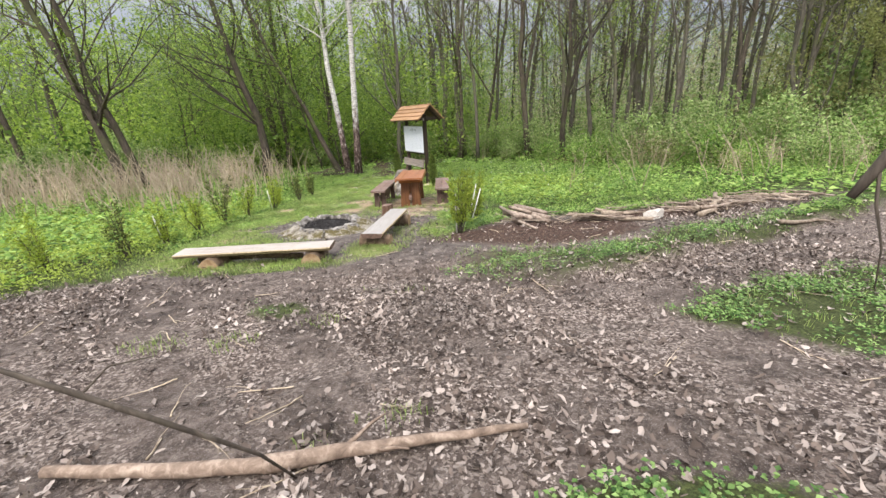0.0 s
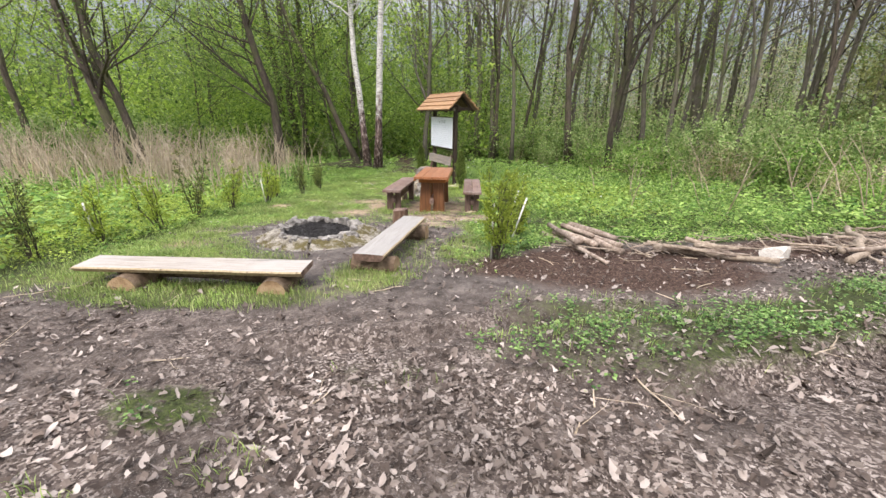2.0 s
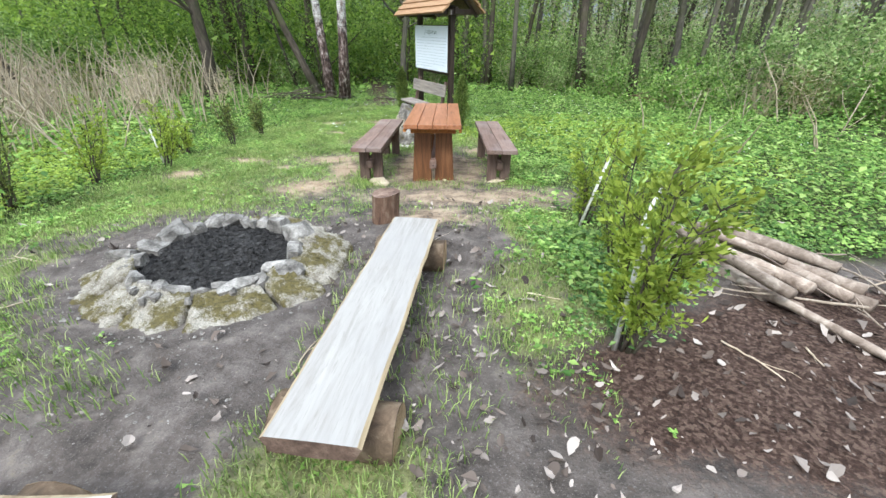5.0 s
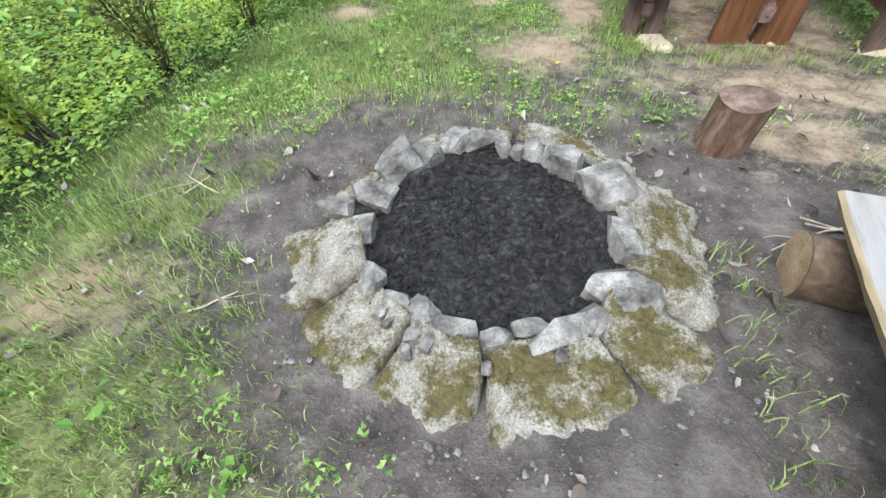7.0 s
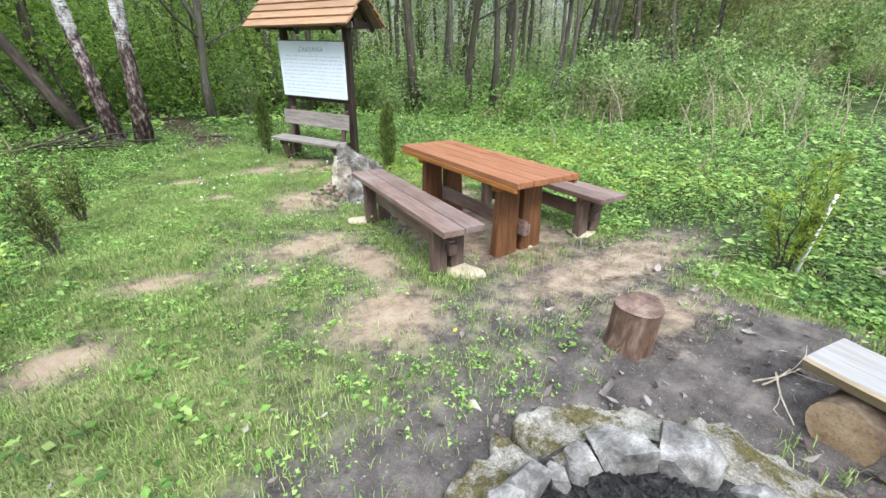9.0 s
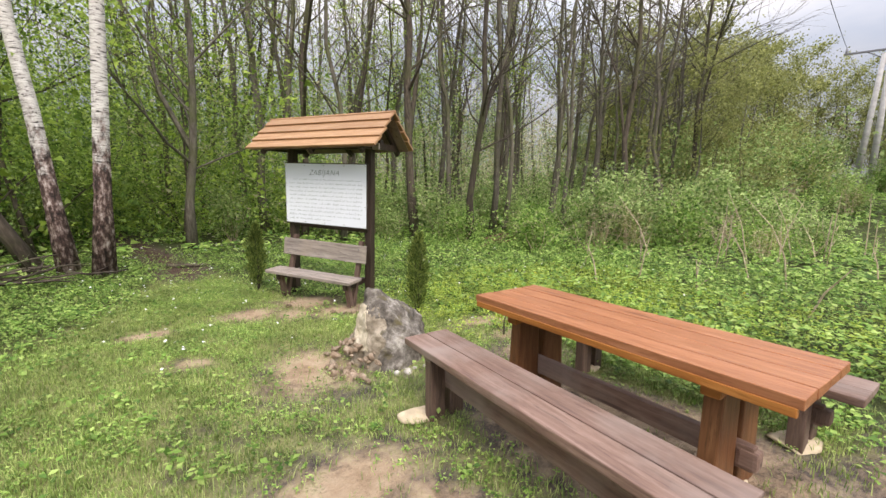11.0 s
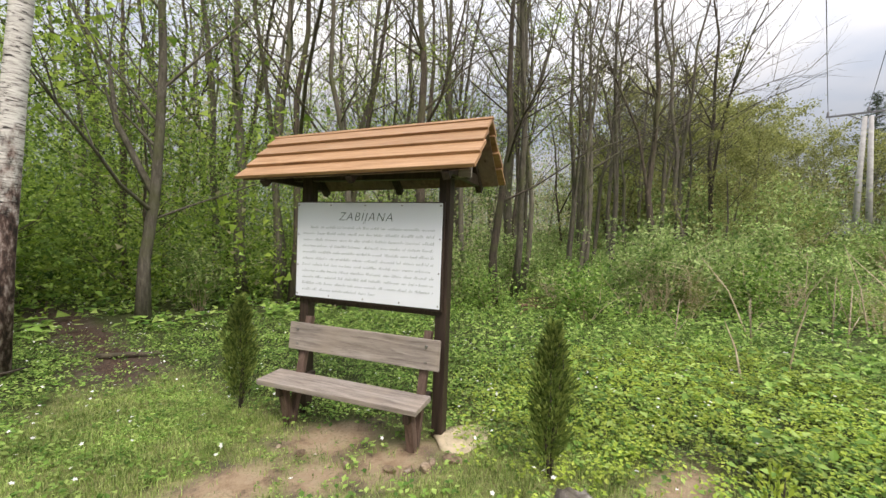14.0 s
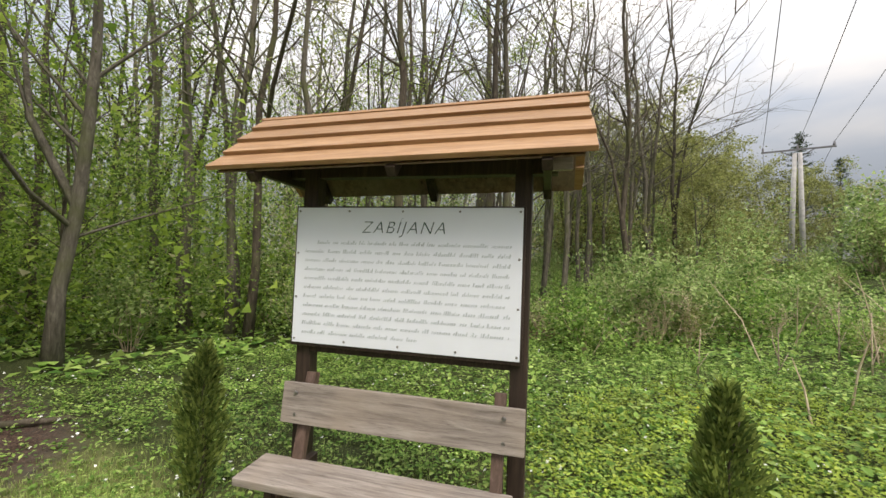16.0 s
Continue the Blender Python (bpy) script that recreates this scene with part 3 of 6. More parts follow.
def soil_masks(x, y):
    """How green, how sandy and how mulchy the ground is at each place."""
    x, y = np.asarray(x, float), np.asarray(y, float)
    w = 0.22 * wobble(x, y)
    left = inside(y - np.interp(x, [-9, -5.4, -4.6, -3.9, -3.6, -3.3], [4.0, 4.6, 4.95, 5.9, 7.6, 9.4]) + w, 0.5) * inside(-3.1 - x, 0.5)
    right = inside(y - np.interp(x, [-0.3, 0.1, 0.35, 0.8, 1.2, 3.3, 5, 8, 14], [9.3, 8.0, 6.8, 7.3, 7.9, 7.9, 8.4, 9.6, 12]) + w, 0.5) * inside(x + 0.15 + w, 0.6)
    far = inside(y - 12.6 + w, 1.5)
    lawn = inside(y - 8.9 + w, 0.6) * 0.62
    strip = inside(y - np.interp(x, BANK_X, BANK_Y) + 0.4 * w, 0.3) * inside(np.interp(x, [0, 1.8, 3.8, 6.4, 12], [5.45, 5.5, 6.2, 7.2, 10.4]) - y + w, 0.4) * inside(x - 0.3, 1.0) * np.interp(x, [1.0, 2.6], [0.5, 0.85])
    verge = inside(y - np.interp(x, [2.1, 3, 6, 12], [3.3, 2.2, 1.5, 1.0]) + w, 0.4) * inside(np.interp(x, [2.1, 3.4, 5, 9, 14], [3.4, 4.0, 4.3, 6.3, 9]) - y + w, 0.4) * inside(x - 2.1, 0.4)
    bench = spot(x, y, -2.8, 5.55, 1.35, 0.42) * 0.85 + spot(x, y, -1.1, 6.1, 0.42, 0.45) * 0.7 + spot(x, y, 0.05, 7.3, 0.45, 0.9) * 0.6
    tufts = spot(x, y, -1.75, 3.9, 0.35, 0.2) * 0.7 + spot(x, y, -0.5, 4.3, 0.5, 0.2) * 0.25 + spot(x, y, 0.95, 1.3, 0.6, 0.16) * 0.9 + spot(x, y, -2.9, 6.9, 0.45, 0.3) * 0.8 + spot(x, y, -3.7, 6.9, 0.8, 0.75) * 0.85
    red = np.maximum.reduce([left, right, far, lawn, strip, verge, np.clip(bench, 0, 1), np.clip(tufts, 0, 1)])
    near_table = spot(x, y, -0.72, 11.0, 0.75, 1.25, 0.5)
    sand = np.maximum.reduce([0.9 * spot(x + 0.12 * wobble(x * 1.7, y * 1.7), y, cx, cy, rx * 1.1, ry * 1.1, 1.5) for cx, cy, rx, ry in SAND_SPOTS] + [0.62 * np.maximum.reduce([near_table, spot(x, y, -0.3, 9.65, 1.45, 0.4, 1.2), spot(x, y, -0.75, 9.0, 0.55, 0.33, 1.2)])])
    trod = np.maximum.reduce([near_table, spot(x, y, -0.3, 9.65, 1.45, 0.4, 1.2), spot(x, y, -0.75, 9.0, 0.55, 0.33, 1.2), 0.85 * spot(x, y, -3.85, 8.35, 0.8, 0.3, 1.2, 55), 0.7 * spot(x, y, -3.1, 8.95, 0.6, 0.2, 1.2)])
    path = 0.9 * inside(0.42 - np.abs(x - np.interp(y, [16, 19, 21, 25, 32], [-2.4, -2.5, -2.75, -3.6, -5])) + 0.7 * w, 0.8) * inside(y - 18.6, 1.2) * inside(36 - y, 3)
    mulch = np.clip(spot(x, y, 1.85, 6.75, 1.55, 0.85, 0.5, 4) + spot(x, y, 5.0, 8.0, 2.2, 0.55, 0.4, 18) * 0.8 + spot(x, y, 0.15, 6.6, 0.5, 0.4) * 0.5, 0, 1)
    pit = spot(x, y, -2.15, 7.85, 1.45, 1.4, 0.6)
    red = red * (1 - sand * 0.95) * (1 - trod * 0.8) * (1 - path * 0.9) * (1 - np.clip(mulch * 1.1, 0, 1)) * (1 - pit * 0.85)
    return red, sand * (1 - path), np.clip(mulch + path * 0.85, 0, 1)


def lawn_top(x):
    return np.interp(x, [-4.6, -3.8, -3.1, -2.0, -1.5, -0.9], [14.4, 16.0, 18.2, 18.4, 16.6, 14.9])


def lawn_mask(x, y):
    """The trodden lawn round the pit and the table, against the herbs outside it."""
    return inside(y - 5.6, 0.8) * inside(lawn_top(x) + 0.6 - y, 1.6) * inside(x + 4.5 + 0.2 * wobble(x, y), 0.6) * inside(0.45 - x + 0.2 * wobble(x, y), 0.7)


def grid_lines(lo, hi, step, reach_lo, reach_hi):
    mid = list(np.arange(lo, hi + 1e-6, step))
    out, s, p = [], step, hi
    while p < reach_hi:
        s *= 1.16
        p += s
        out.append(p)
    low, s, p = [], step, lo
    while p > reach_lo:
        s *= 1.16
        p -= s
        low.append(p)
    return np.array(low[::-1] + mid + out)


def build_ground():
    xs, ys = grid_lines(-6.0, 7.0, 0.065, -900, 900), grid_lines(0.4, 16.5, 0.065, -900, 900)
    X, Y = np.meshgrid(xs, ys)
    Z = ground_z(X, Y)
    fine = np.array([noise.noise(Vector((a * 2.1, b * 2.1, 0))) * 0.016 + noise.noise(Vector((a * 7, b * 7, 3))) * 0.013 for a, b in zip(X.ravel(), Y.ravel())]).reshape(X.shape)
    Z = Z + np.where(np.hypot(X, Y - 8) < 30, fine, 0)
    Z = Z - 0.05 * spot(X, Y, -2.25, 7.95, 0.8)
    nx = len(xs)
    verts = list(zip(X.ravel().tolist(), Y.ravel().tolist(), Z.ravel().tolist()))
    faces = [(j * nx + i, j * nx + i + 1, (j + 1) * nx + i + 1, (j + 1) * nx + i) for j in range(len(ys) - 1) for i in range(nx - 1)]
    me = bpy.data.meshes.new("ground")
    me.from_pydata(verts, [], faces)
    me.materials.append(GROUND)
    me.polygons.foreach_set("use_smooth", [True] * len(me.polygons))
    r, g, b = soil_masks(X.ravel(), Y.ravel())
    att = me.color_attributes.new("soil", "FLOAT_COLOR", "POINT")
    att.data.foreach_set("color", np.stack([r, g, b, inside(Y.ravel() - np.interp(X.ravel(), [-8, -3, 0, 4, 9], [4.9, 5.2, 5.6, 7.0, 9.6]), 0.8)], 1).ravel().astype(np.float32))
    kept = me.attributes.new("lawn", "FLOAT", "POINT")
    kept.data.foreach_set("value", lawn_mask(X.ravel(), Y.ravel()).astype(np.float32))
    return tagged(new("ground", me), "forest clearing ground of soil, grass and leaf litter", "ground", kind="structure")


build_ground()

# ---- picnic table and benches ----


def picnic_table():
    t = thing("picnic_table", "orange-brown stained wooden picnic table with plank top", "table", pose(-0.74, 11.06, -0.995, -2.5, 0, -1.2))
    w, ln = 0.67, 2.02
    n = 4
    for i in range(n):
        pw = w / n
        part("plank", box((-w / 2 + pw * (i + 0.5), 0, 0.725), (pw - 0.006, ln, 0.05), bevel=0.006, rough=0.002), TABLE_TOP, t, "worn orange-brown table plank")
    for s in (-1, 1):
        part("apron", box((s * (w / 2 - 0.012), 0, 0.683), (0.03, ln - 0.04, 0.04), bevel=0.004), ORANGE, t)
        part("crossbeam", box((0, s * 0.66, 0.64), (0.56, 0.09, 0.09), bevel=0.012), ORANGE, t)
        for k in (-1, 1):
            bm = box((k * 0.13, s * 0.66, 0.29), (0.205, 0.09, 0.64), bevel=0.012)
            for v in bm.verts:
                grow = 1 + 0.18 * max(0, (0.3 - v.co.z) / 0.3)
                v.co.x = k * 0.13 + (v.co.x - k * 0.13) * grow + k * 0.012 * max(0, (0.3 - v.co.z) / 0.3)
            part("leg", bm, SHADED_ORANGE_LEG, t)
    part("stretcher", box((0, 0, 0.24), (0.055, 1.56, 0.13), bevel=0.008), BROWN, t, "brown lengthwise stretcher board")
    for s in (-1, 1):
        part("tenon", box((0, s * 0.755, 0.235), (0.085, 0.10, 0.105), bevel=0.022, rough=0.004), BROWN, t, "worn stretcher end standing out between the legs")
    return t


def plank_bench(m, ln):
    b = thing("plank_bench", "weathered brown wooden bench beside the picnic table", "bench", m, "benches at the picnic table")
    w = 0.37
    for s in (-1, 1):
        part("seat_plank", box((s * w / 4, 0, 0.455), (w / 2 - 0.006, ln, 0.05), bevel=0.007, rough=0.002), BROWN, b)
    for s in (-1, 1):
        y = s * (ln / 2 - 0.27)
        part("crossbeam", box((0, y, 0.405), (0.3, 0.07, 0.05), bevel=0.006), BROWN, b)
        for k in (-1, 1):
            part("leg", box((k * 0.082, y, 0.17), (0.12, 0.085, 0.46), bevel=0.011, rough=0.004), BROWN_LEG, b)
    part("stretcher", box((0, 0, 0.25), (0.05, ln - 0.36, 0.13), bevel=0.007), BROWN, b, "lengthwise stretcher board")
    for s in (-1, 1):
        part("tenon", box((0, s * (ln / 2 - 0.185), 0.25), (0.08, 0.085, 0.095), bevel=0.022, rough=0.004), BROWN_LEG, b, "worn stretcher end standing out between the legs")
    return b


picnic_table()
plank_bench(pose(-1.50, 11.14, -1.0, -2.2, 0, -2.7), 2.1)
plank_bench(pose(0.07, 11.04, -0.995, -2.2, 0, -0.5), 2.05)


def footing(x, y, r, seed):
    bm = rock(seed, (r * 2.2, r * 1.8, 0.1), 11, 3, 0.04, False)
    me = bpy.data.meshes.new("footing_stone")
    bm.to_mesh(me)
    bm.free()
    me.materials.append(SAND_SLAB)
    ob = new("footing_stone", me)
    ob.matrix_world = pose(x, y, gz(x, y) + 0.005, 0, 0, seed * 40)
    return tagged(ob, "pale flat stone under the bench leg", "stone", "stones under bench legs")


for fx, fy, fr, fs in ((-1.45, 10.3, 0.16, 3), (-1.62, 12.0, 0.13, 4), (0.02, 10.3, 0.15, 5), (0.12, 11.8, 0.13, 6), (-0.6, 10.42, 0.1, 7)):
    footing(fx, fy, fr, fs)

# ---- information board with bench ----
BOARD_M = pose(-0.865, 15.945, -1.34, 0, 0, -60.3)


def text_mesh(name, words, size, m, material, parent, shear=0.0, spacing=1.0):
    cu = bpy.data.curves.new(name, "FONT")
    cu.body, cu.size, cu.align_x, cu.shear, cu.space_character = words, size, "CENTER", shear, spacing
    cu.extrude, cu.offset = 0.001, -0.0022
    cu.materials.append(material)
    ob = new(name, cu)
    ob.parent = parent
    ob.matrix_local = m
    return ob


def information_board():
    b = thing("information_board", "roofed wooden notice board with a white printed sheet", "notice board", BOARD_M)
    for x in (-0.715, 0.765):
        part("post", box((x, 0.075, 1.22), (0.105, 0.11, 2.56), bevel=0.008, rough=0.002), DARK_WOOD, b, "dark stained square post")
    part("top_beam", box((0.02, 0.075, 2.40), (1.9, 0.09, 0.13), bevel=0.008), DARK_WOOD, b)
    part("lower_rail", box((0.02, 0.05, 1.15), (1.5, 0.05, 0.06), bevel=0.005), DARK_WOOD, b)
    part("upper_rail", box((0.02, 0.05, 2.10), (1.5, 0.05, 0.06), bevel=0.005), DARK_WOOD, b)
    back = part("backing_board", box((0, -0.008, 1.645), (1.575, 0.03, 0.96), bevel=0.004), DARK_WOOD, b, "dark backing board")
    sheet = part("sheet", box((0, -0.03, 1.652), (1.545, 0.008, 0.925), bevel=0.002), WHITE_SIGN, b, "white printed information sheet")
    front = -0.0362
    text_mesh("title", "ZABÍJANA", 0.115, pose(0.0, front, 1.945, 90, 0, 0), INK, b, 0.28, 1.16)["label"] = "dark green italic title"
    rng = random.Random(11)
    for i in range(11):
        z = 1.865 - i * 0.061
        bars = Shape()
        x = -0.70 + (0.09 if i == 0 else 0)
        end = 0.70 if i < 10 else 0.12
        while x < end:
            word = min(rng.uniform(0.03, 0.16), end - x)
            stop = x + word
            while x < stop:
                ln, hgt, sh = rng.uniform(0.004, 0.011), rng.choice((0.014, 0.015, 0.016, 0.026)), 0.006
                base = len(bars.v)
                bars.v += [(x, front, z), (x + ln, front, z), (x + ln + sh, front, z + hgt), (x + sh, front, z + hgt)]
                bars.f.append((base, base + 1, base + 2, base + 3))
                x += ln + rng.uniform(0.004, 0.007)
            x += rng.uniform(0.014, 0.024)
        tagged(part("printed_line", bars, PALE_INK, b, "pale line of printed text", False), kind="stuff")
    for sx in (-0.755, -0.38, 0, 0.38, 0.755):
        for sz in (1.215, 2.09):
            bm = bmesh.new()
            bmesh.ops.create_cone(bm, cap_ends=True, segments=8, radius1=0.008, radius2=0.006, depth=0.006, matrix=pose(sx, front - 0.001, sz, 90, 0, 0))
            part("screw", bm, STEEL, b, "small steel screw head")
    for sz in (1.5, 1.8):
        for sx in (-0.755, 0.755):
            bm = bmesh.new()
            bmesh.ops.create_cone(bm, cap_ends=True, segments=8, radius1=0.008, radius2=0.006, depth=0.006, matrix=pose(sx, front - 0.001, sz, 90, 0, 0))
            part("screw", bm, STEEL, b, "small steel screw head")
    roof = part("roof", box((-0.045, 0.14, 2.77), (2.3, 0.06, 0.1), bevel=0.01), DARK_WOOD, b, "gabled roof of overlapping orange-brown boards")
    rise, run, x0, x1 = 0.50, 0.505, -1.235, 1.15
    slope = math.degrees(math.atan2(rise, run))
    long = math.hypot(rise, run)
    for s in (-1, 1):
        for i in range(4):
            t = (i + 0.5) / 4
            y, z = 0.14 + s * run * (1 - t), 2.325 + rise * t + 0.018
            wdt = long / 4 + 0.035
            bm = box(((x0 + x1) / 2 + 0.008 * (i % 2), y, z), (x1 - x0 - 0.01 * i, wdt, 0.03), (-s * (slope - 9), 0, 0), bevel=0.004, rough=0.003)
            part("roof_board", bm, ROOF_WOOD, roof)
        part("sheathing", box(((x0 + x1) / 2, 0.14 + s * run * 0.5, 2.55), (x1 - x0 - 0.12, long - 0.06, 0.012), (-s * slope, 0, 0), bevel=0.002), BROWN, roof, "brown underside boarding")
        for x in (-0.92, 0.02, 0.90):
            part("rafter", box((x, 0.14 + s * run * 0.48, 2.515), (0.06, long * 0.95, 0.07), (-s * slope, 0, 0), bevel=0.006), DARK_WOOD, roof)
    for x in (-0.92, 0.90):
        part("tie_beam", box((x, 0.14, 2.36), (0.05, 0.78, 0.1), bevel=0.006), DARK_WOOD, roof)
    roof.matrix_local = pose(0, 0, 2.6) @ pose(0, 0, 0, 0, -1.1, 0) @ pose(0, 0, -2.6)
    part("ridge_cap", box(((x0 + x1) / 2, 0.14, 2.842), (x1 - x0 + 0.01, 0.04, 0.02), bevel=0.006), ROOF_WOOD, roof)
    part("purlin_end", box((0.99, -0.11, 2.365), (0.11, 0.035, 0.09), (0, 0, 0), bevel=0.004), GREY_WOOD, b, "grey cut end of a beam")
    return b


def board_bench():
    b = thing("garden_bench", "grey weathered wooden bench under the notice board", "bench", BOARD_M)
    part("seat", box((-0.045, -0.285, 0.435), (1.62, 0.31, 0.045), (3, 0, 0), bevel=0.008, rough=0.003), GREY_WOOD, b)
    part("backrest", box((0.03, -0.105, 0.81), (1.58, 0.035, 0.26), (-6, 0, 0), bevel=0.006, rough=0.003), GREY_WOOD, b)
    for x in (-0.62, 0.665):
        part("front_leg", box((x, -0.30, 0.19), (0.07, 0.075, 0.50), (14, 0, 0), bevel=0.006), BROWN_LEG, b)
        part("back_leg", box((x, -0.105, 0.50), (0.07, 0.06, 1.0), (-14, 0, 0), bevel=0.006), BROWN_LEG, b)
        part("arm", box((x, -0.17, 0.37), (0.05, 0.50, 0.08), (3, 0, 0), bevel=0.006), DARK_WOOD, b, "dark cross bearer")
    for x in (-0.66, 0.70):
        for z in (0.74, 0.88):
            bm = bmesh.new()
            bmesh.ops.create_cone(bm, cap_ends=True, segments=8, radius1=0.014, radius2=0.01, depth=0.01, matrix=pose(x, -0.128, z, 90, 0, 0))
            part("bolt", bm, STEEL, b)
    return b


information_board()
board_bench()
slab_bm = lump(31, (0.62, 0.5, 0.09), 0.2, 3)
slab_me = bpy.data.meshes.new("concrete_footing")
slab_bm.to_mesh(slab_me)
slab_bm.free()
slab_me.materials.append(SAND_SLAB)
slab_ob = tagged(new("concrete_footing", slab_me), "sandy flat footing slab beside the board post", "slab")
slab_ob.matrix_world = pose(-0.28, 15.12, gz(-0.28, 15.12) - 0.005, 0, 0, 20)

# ---- fire pit ----
PIT = Vector((-2.27, 7.93, -0.74))


def wedge(a0, a1, r0, r1, z0, z1, seed):
    """A curved slab between two angles, falling outwards, with a broken surface."""
    s = Shape()
    na, nr = max(20, int((a1 - a0) * 52)), 24
    rng = random.Random(seed)
    bulge = [1 + 0.07 * noise.noise(Vector((i * 0.16, seed * 3.1, 0))) + 0.02 * noise.noise(Vector((i * 0.55, seed * 1.7, 4))) - 0.06 * max(0, 1 - min(i, na - i) / 3) for i in range(na + 1)]
    for j in range(nr + 1):
        for i in range(na + 1):
            u, w = i / na, j / nr
            a = a0 + (a1 - a0) * u
            r = r0 + (r1 * bulge[i] - r0) * w
            z = z0 + (z1 - z0) * w ** 1.5
            p = Vector((math.cos(a) * r, math.sin(a) * r, z))
            lift = 0.03 * noise.noise(p * 4 + Vector((seed, 0, 0))) + 0.014 * noise.noise(p * 14) + 0.011 * noise.noise(p * 33) + 0.011 * noise.noise(p * 71)
            rim = min(u, 1 - u) * na
            p.z += lift - (0.03 if rim < 0.5 else 0) - (0.03 if j == nr else 0)
            p.x += 0.012 * noise.noise(p * 9 + Vector((0, seed, 0)))
            p.y += 0.012 * noise.noise(p * 9 + Vector((0, 0, seed)))
            s.v.append(p)
    idx = lambda i, j: j * (na + 1) + i
    for j in range(nr):
        for i in range(na):
            s.f.append((idx(i, j), idx(i, j + 1), idx(i + 1, j + 1), idx(i + 1, j)))
    loop = [idx(i, 0) for i in range(na + 1)] + [idx(na, j) for j in range(1, nr + 1)] + [idx(i, nr) for i in range(na - 1, -1, -1)] + [idx(0, j) for j in range(nr - 1, 0, -1)]
    low = len(s.v)
    for k in loop:
        p = s.v[k].copy()
        p.z = -0.14
        s.v.append(p)
    for k in range(len(loop)):
        a, b = loop[k], loop[(k + 1) % len(loop)]
        s.f.append((a, b, low + (k + 1) % len(loop), low + k))
    return s


def fire_pit():
    pit = thing("fire_pit", "round stone fire pit filled with black ash", "fire pit", Matrix.Translation(PIT))
    ash = Shape()
    n, rings = 72, 24
    for j in range(rings + 1):
        for i in range(n):
            a, r = 2 * math.pi * i / n, 0.62 * j / rings
            p = Vector((math.cos(a) * r, math.sin(a) * r * 0.97, 0))
            p.z = 0.022 + 0.018 * noise.noise(p * 5) + 0.008 * noise.noise(p * 22) + 0.03 * (r / 0.6) ** 2
            ash.v.append(p)
    for j in range(rings):
        for i in range(n):
            ash.f.append((j * n + i, (j + 1) * n + i, (j + 1) * n + (i + 1) % n, j * n + (i + 1) % n))
    part("ash_bed", ash, ASH, pit, "black charcoal and ash bed")
    rng = random.Random(5)
    coal = Shape()
    for _ in range(2600):
        a, r = rng.uniform(0, 6.28), 0.53 * math.sqrt(rng.random())
        c, s = Vector((math.cos(a) * r, math.sin(a) * r, 0.03 + 0.03 * (r / 0.6) ** 2)), 0.003 + 0.012 * rng.random() ** 2.5
        d = Vector((rng.gauss(0, 1), rng.gauss(0, 1), rng.gauss(0, 0.3))).normalized() * s * 1.6
        coal.tube([c - d, c, c + d], [s * 0.5, s * 0.7, s * 0.4], 4)
    charcoal = part("charcoal", coal, ASH, pit, "lumps of charcoal", False)
    tagged(charcoal, kind="stuff")
    # outer mossy slabs, wide towards the south and low at the back
    bounds = (-172, -140, -111, -82, -43, -20, 33, 90, 148, 188)
    reach = (0.92, 0.89, 0.86, 0.9, 0.93, 0.89, 0.83, 0.78, 0.77)
    for k, r1 in enumerate(reach):
        crown = 0.05 if bounds[k] >= 33 else 0.095
        part("slab", wedge(radians(bounds[k]) + 0.012, radians(bounds[k + 1]) - 0.012, 0.54, r1 * 1.02, crown, -0.02, k + 1), SLAB, pit, "mossy rough concrete slab")
    # inner ring of angular stones: angle, distance, length along the ring, depth across it
    ring = ((151, 0.58, 0.20, 0.17), (172, 0.58, 0.14, 0.2), (-177, 0.71, 0.09, 0.16), (-164, 0.54, 0.16, 0.09), (-138, 0.54, 0.15, 0.11),
            (-120, 0.52, 0.10, 0.09), (-108, 0.51, 0.12, 0.09), (-95, 0.51, 0.18, 0.07), (-78, 0.53, 0.11, 0.09), (-65, 0.50, 0.13, 0.06),
            (-55, 0.55, 0.24, 0.085), (-42, 0.56, 0.12, 0.10), (-22, 0.58, 0.2, 0.23), (4, 0.53, 0.24, 0.11), (32, 0.56, 0.22, 0.20),
            (61, 0.54, 0.20, 0.16), (78, 0.52, 0.10, 0.1), (86, 0.50, 0.06, 0.09), (94, 0.51, 0.08, 0.09), (106, 0.57, 0.15, 0.12),
            (120, 0.57, 0.15, 0.13), (134, 0.55, 0.14, 0.11))
    for k, (ang, r, ln, dp) in enumerate(ring):
        h = 0.07 if dp > ln and ln > 0.1 else 0.035 + 0.5 * min(ln, dp)
        bm = shard(k + 40, (ln * 1.08, dp * 1.1, h * 1.15))
        ob = part("stone", bm, STONE, pit)
        ob.matrix_local = pose(math.cos(radians(ang)) * r, math.sin(radians(ang)) * r, 0.05 + h * 0.2, rng.uniform(-9, 9), rng.uniform(-9, 9), ang + 90 + rng.uniform(-9, 9))
    for k in range(12):
        mid, r = rng.uniform(3.2, 6.2), rng.uniform(0.58, 0.66)
        bm = shard(k + 90, (rng.uniform(0.03, 0.07), rng.uniform(0.03, 0.055), 0.04))
        ob = part("stone", bm, STONE, pit)
        ob.matrix_local = pose(math.cos(mid) * r, math.sin(mid) * r, 0.095, 0, 0, rng.uniform(0, 360))
    return pit


fire_pit()


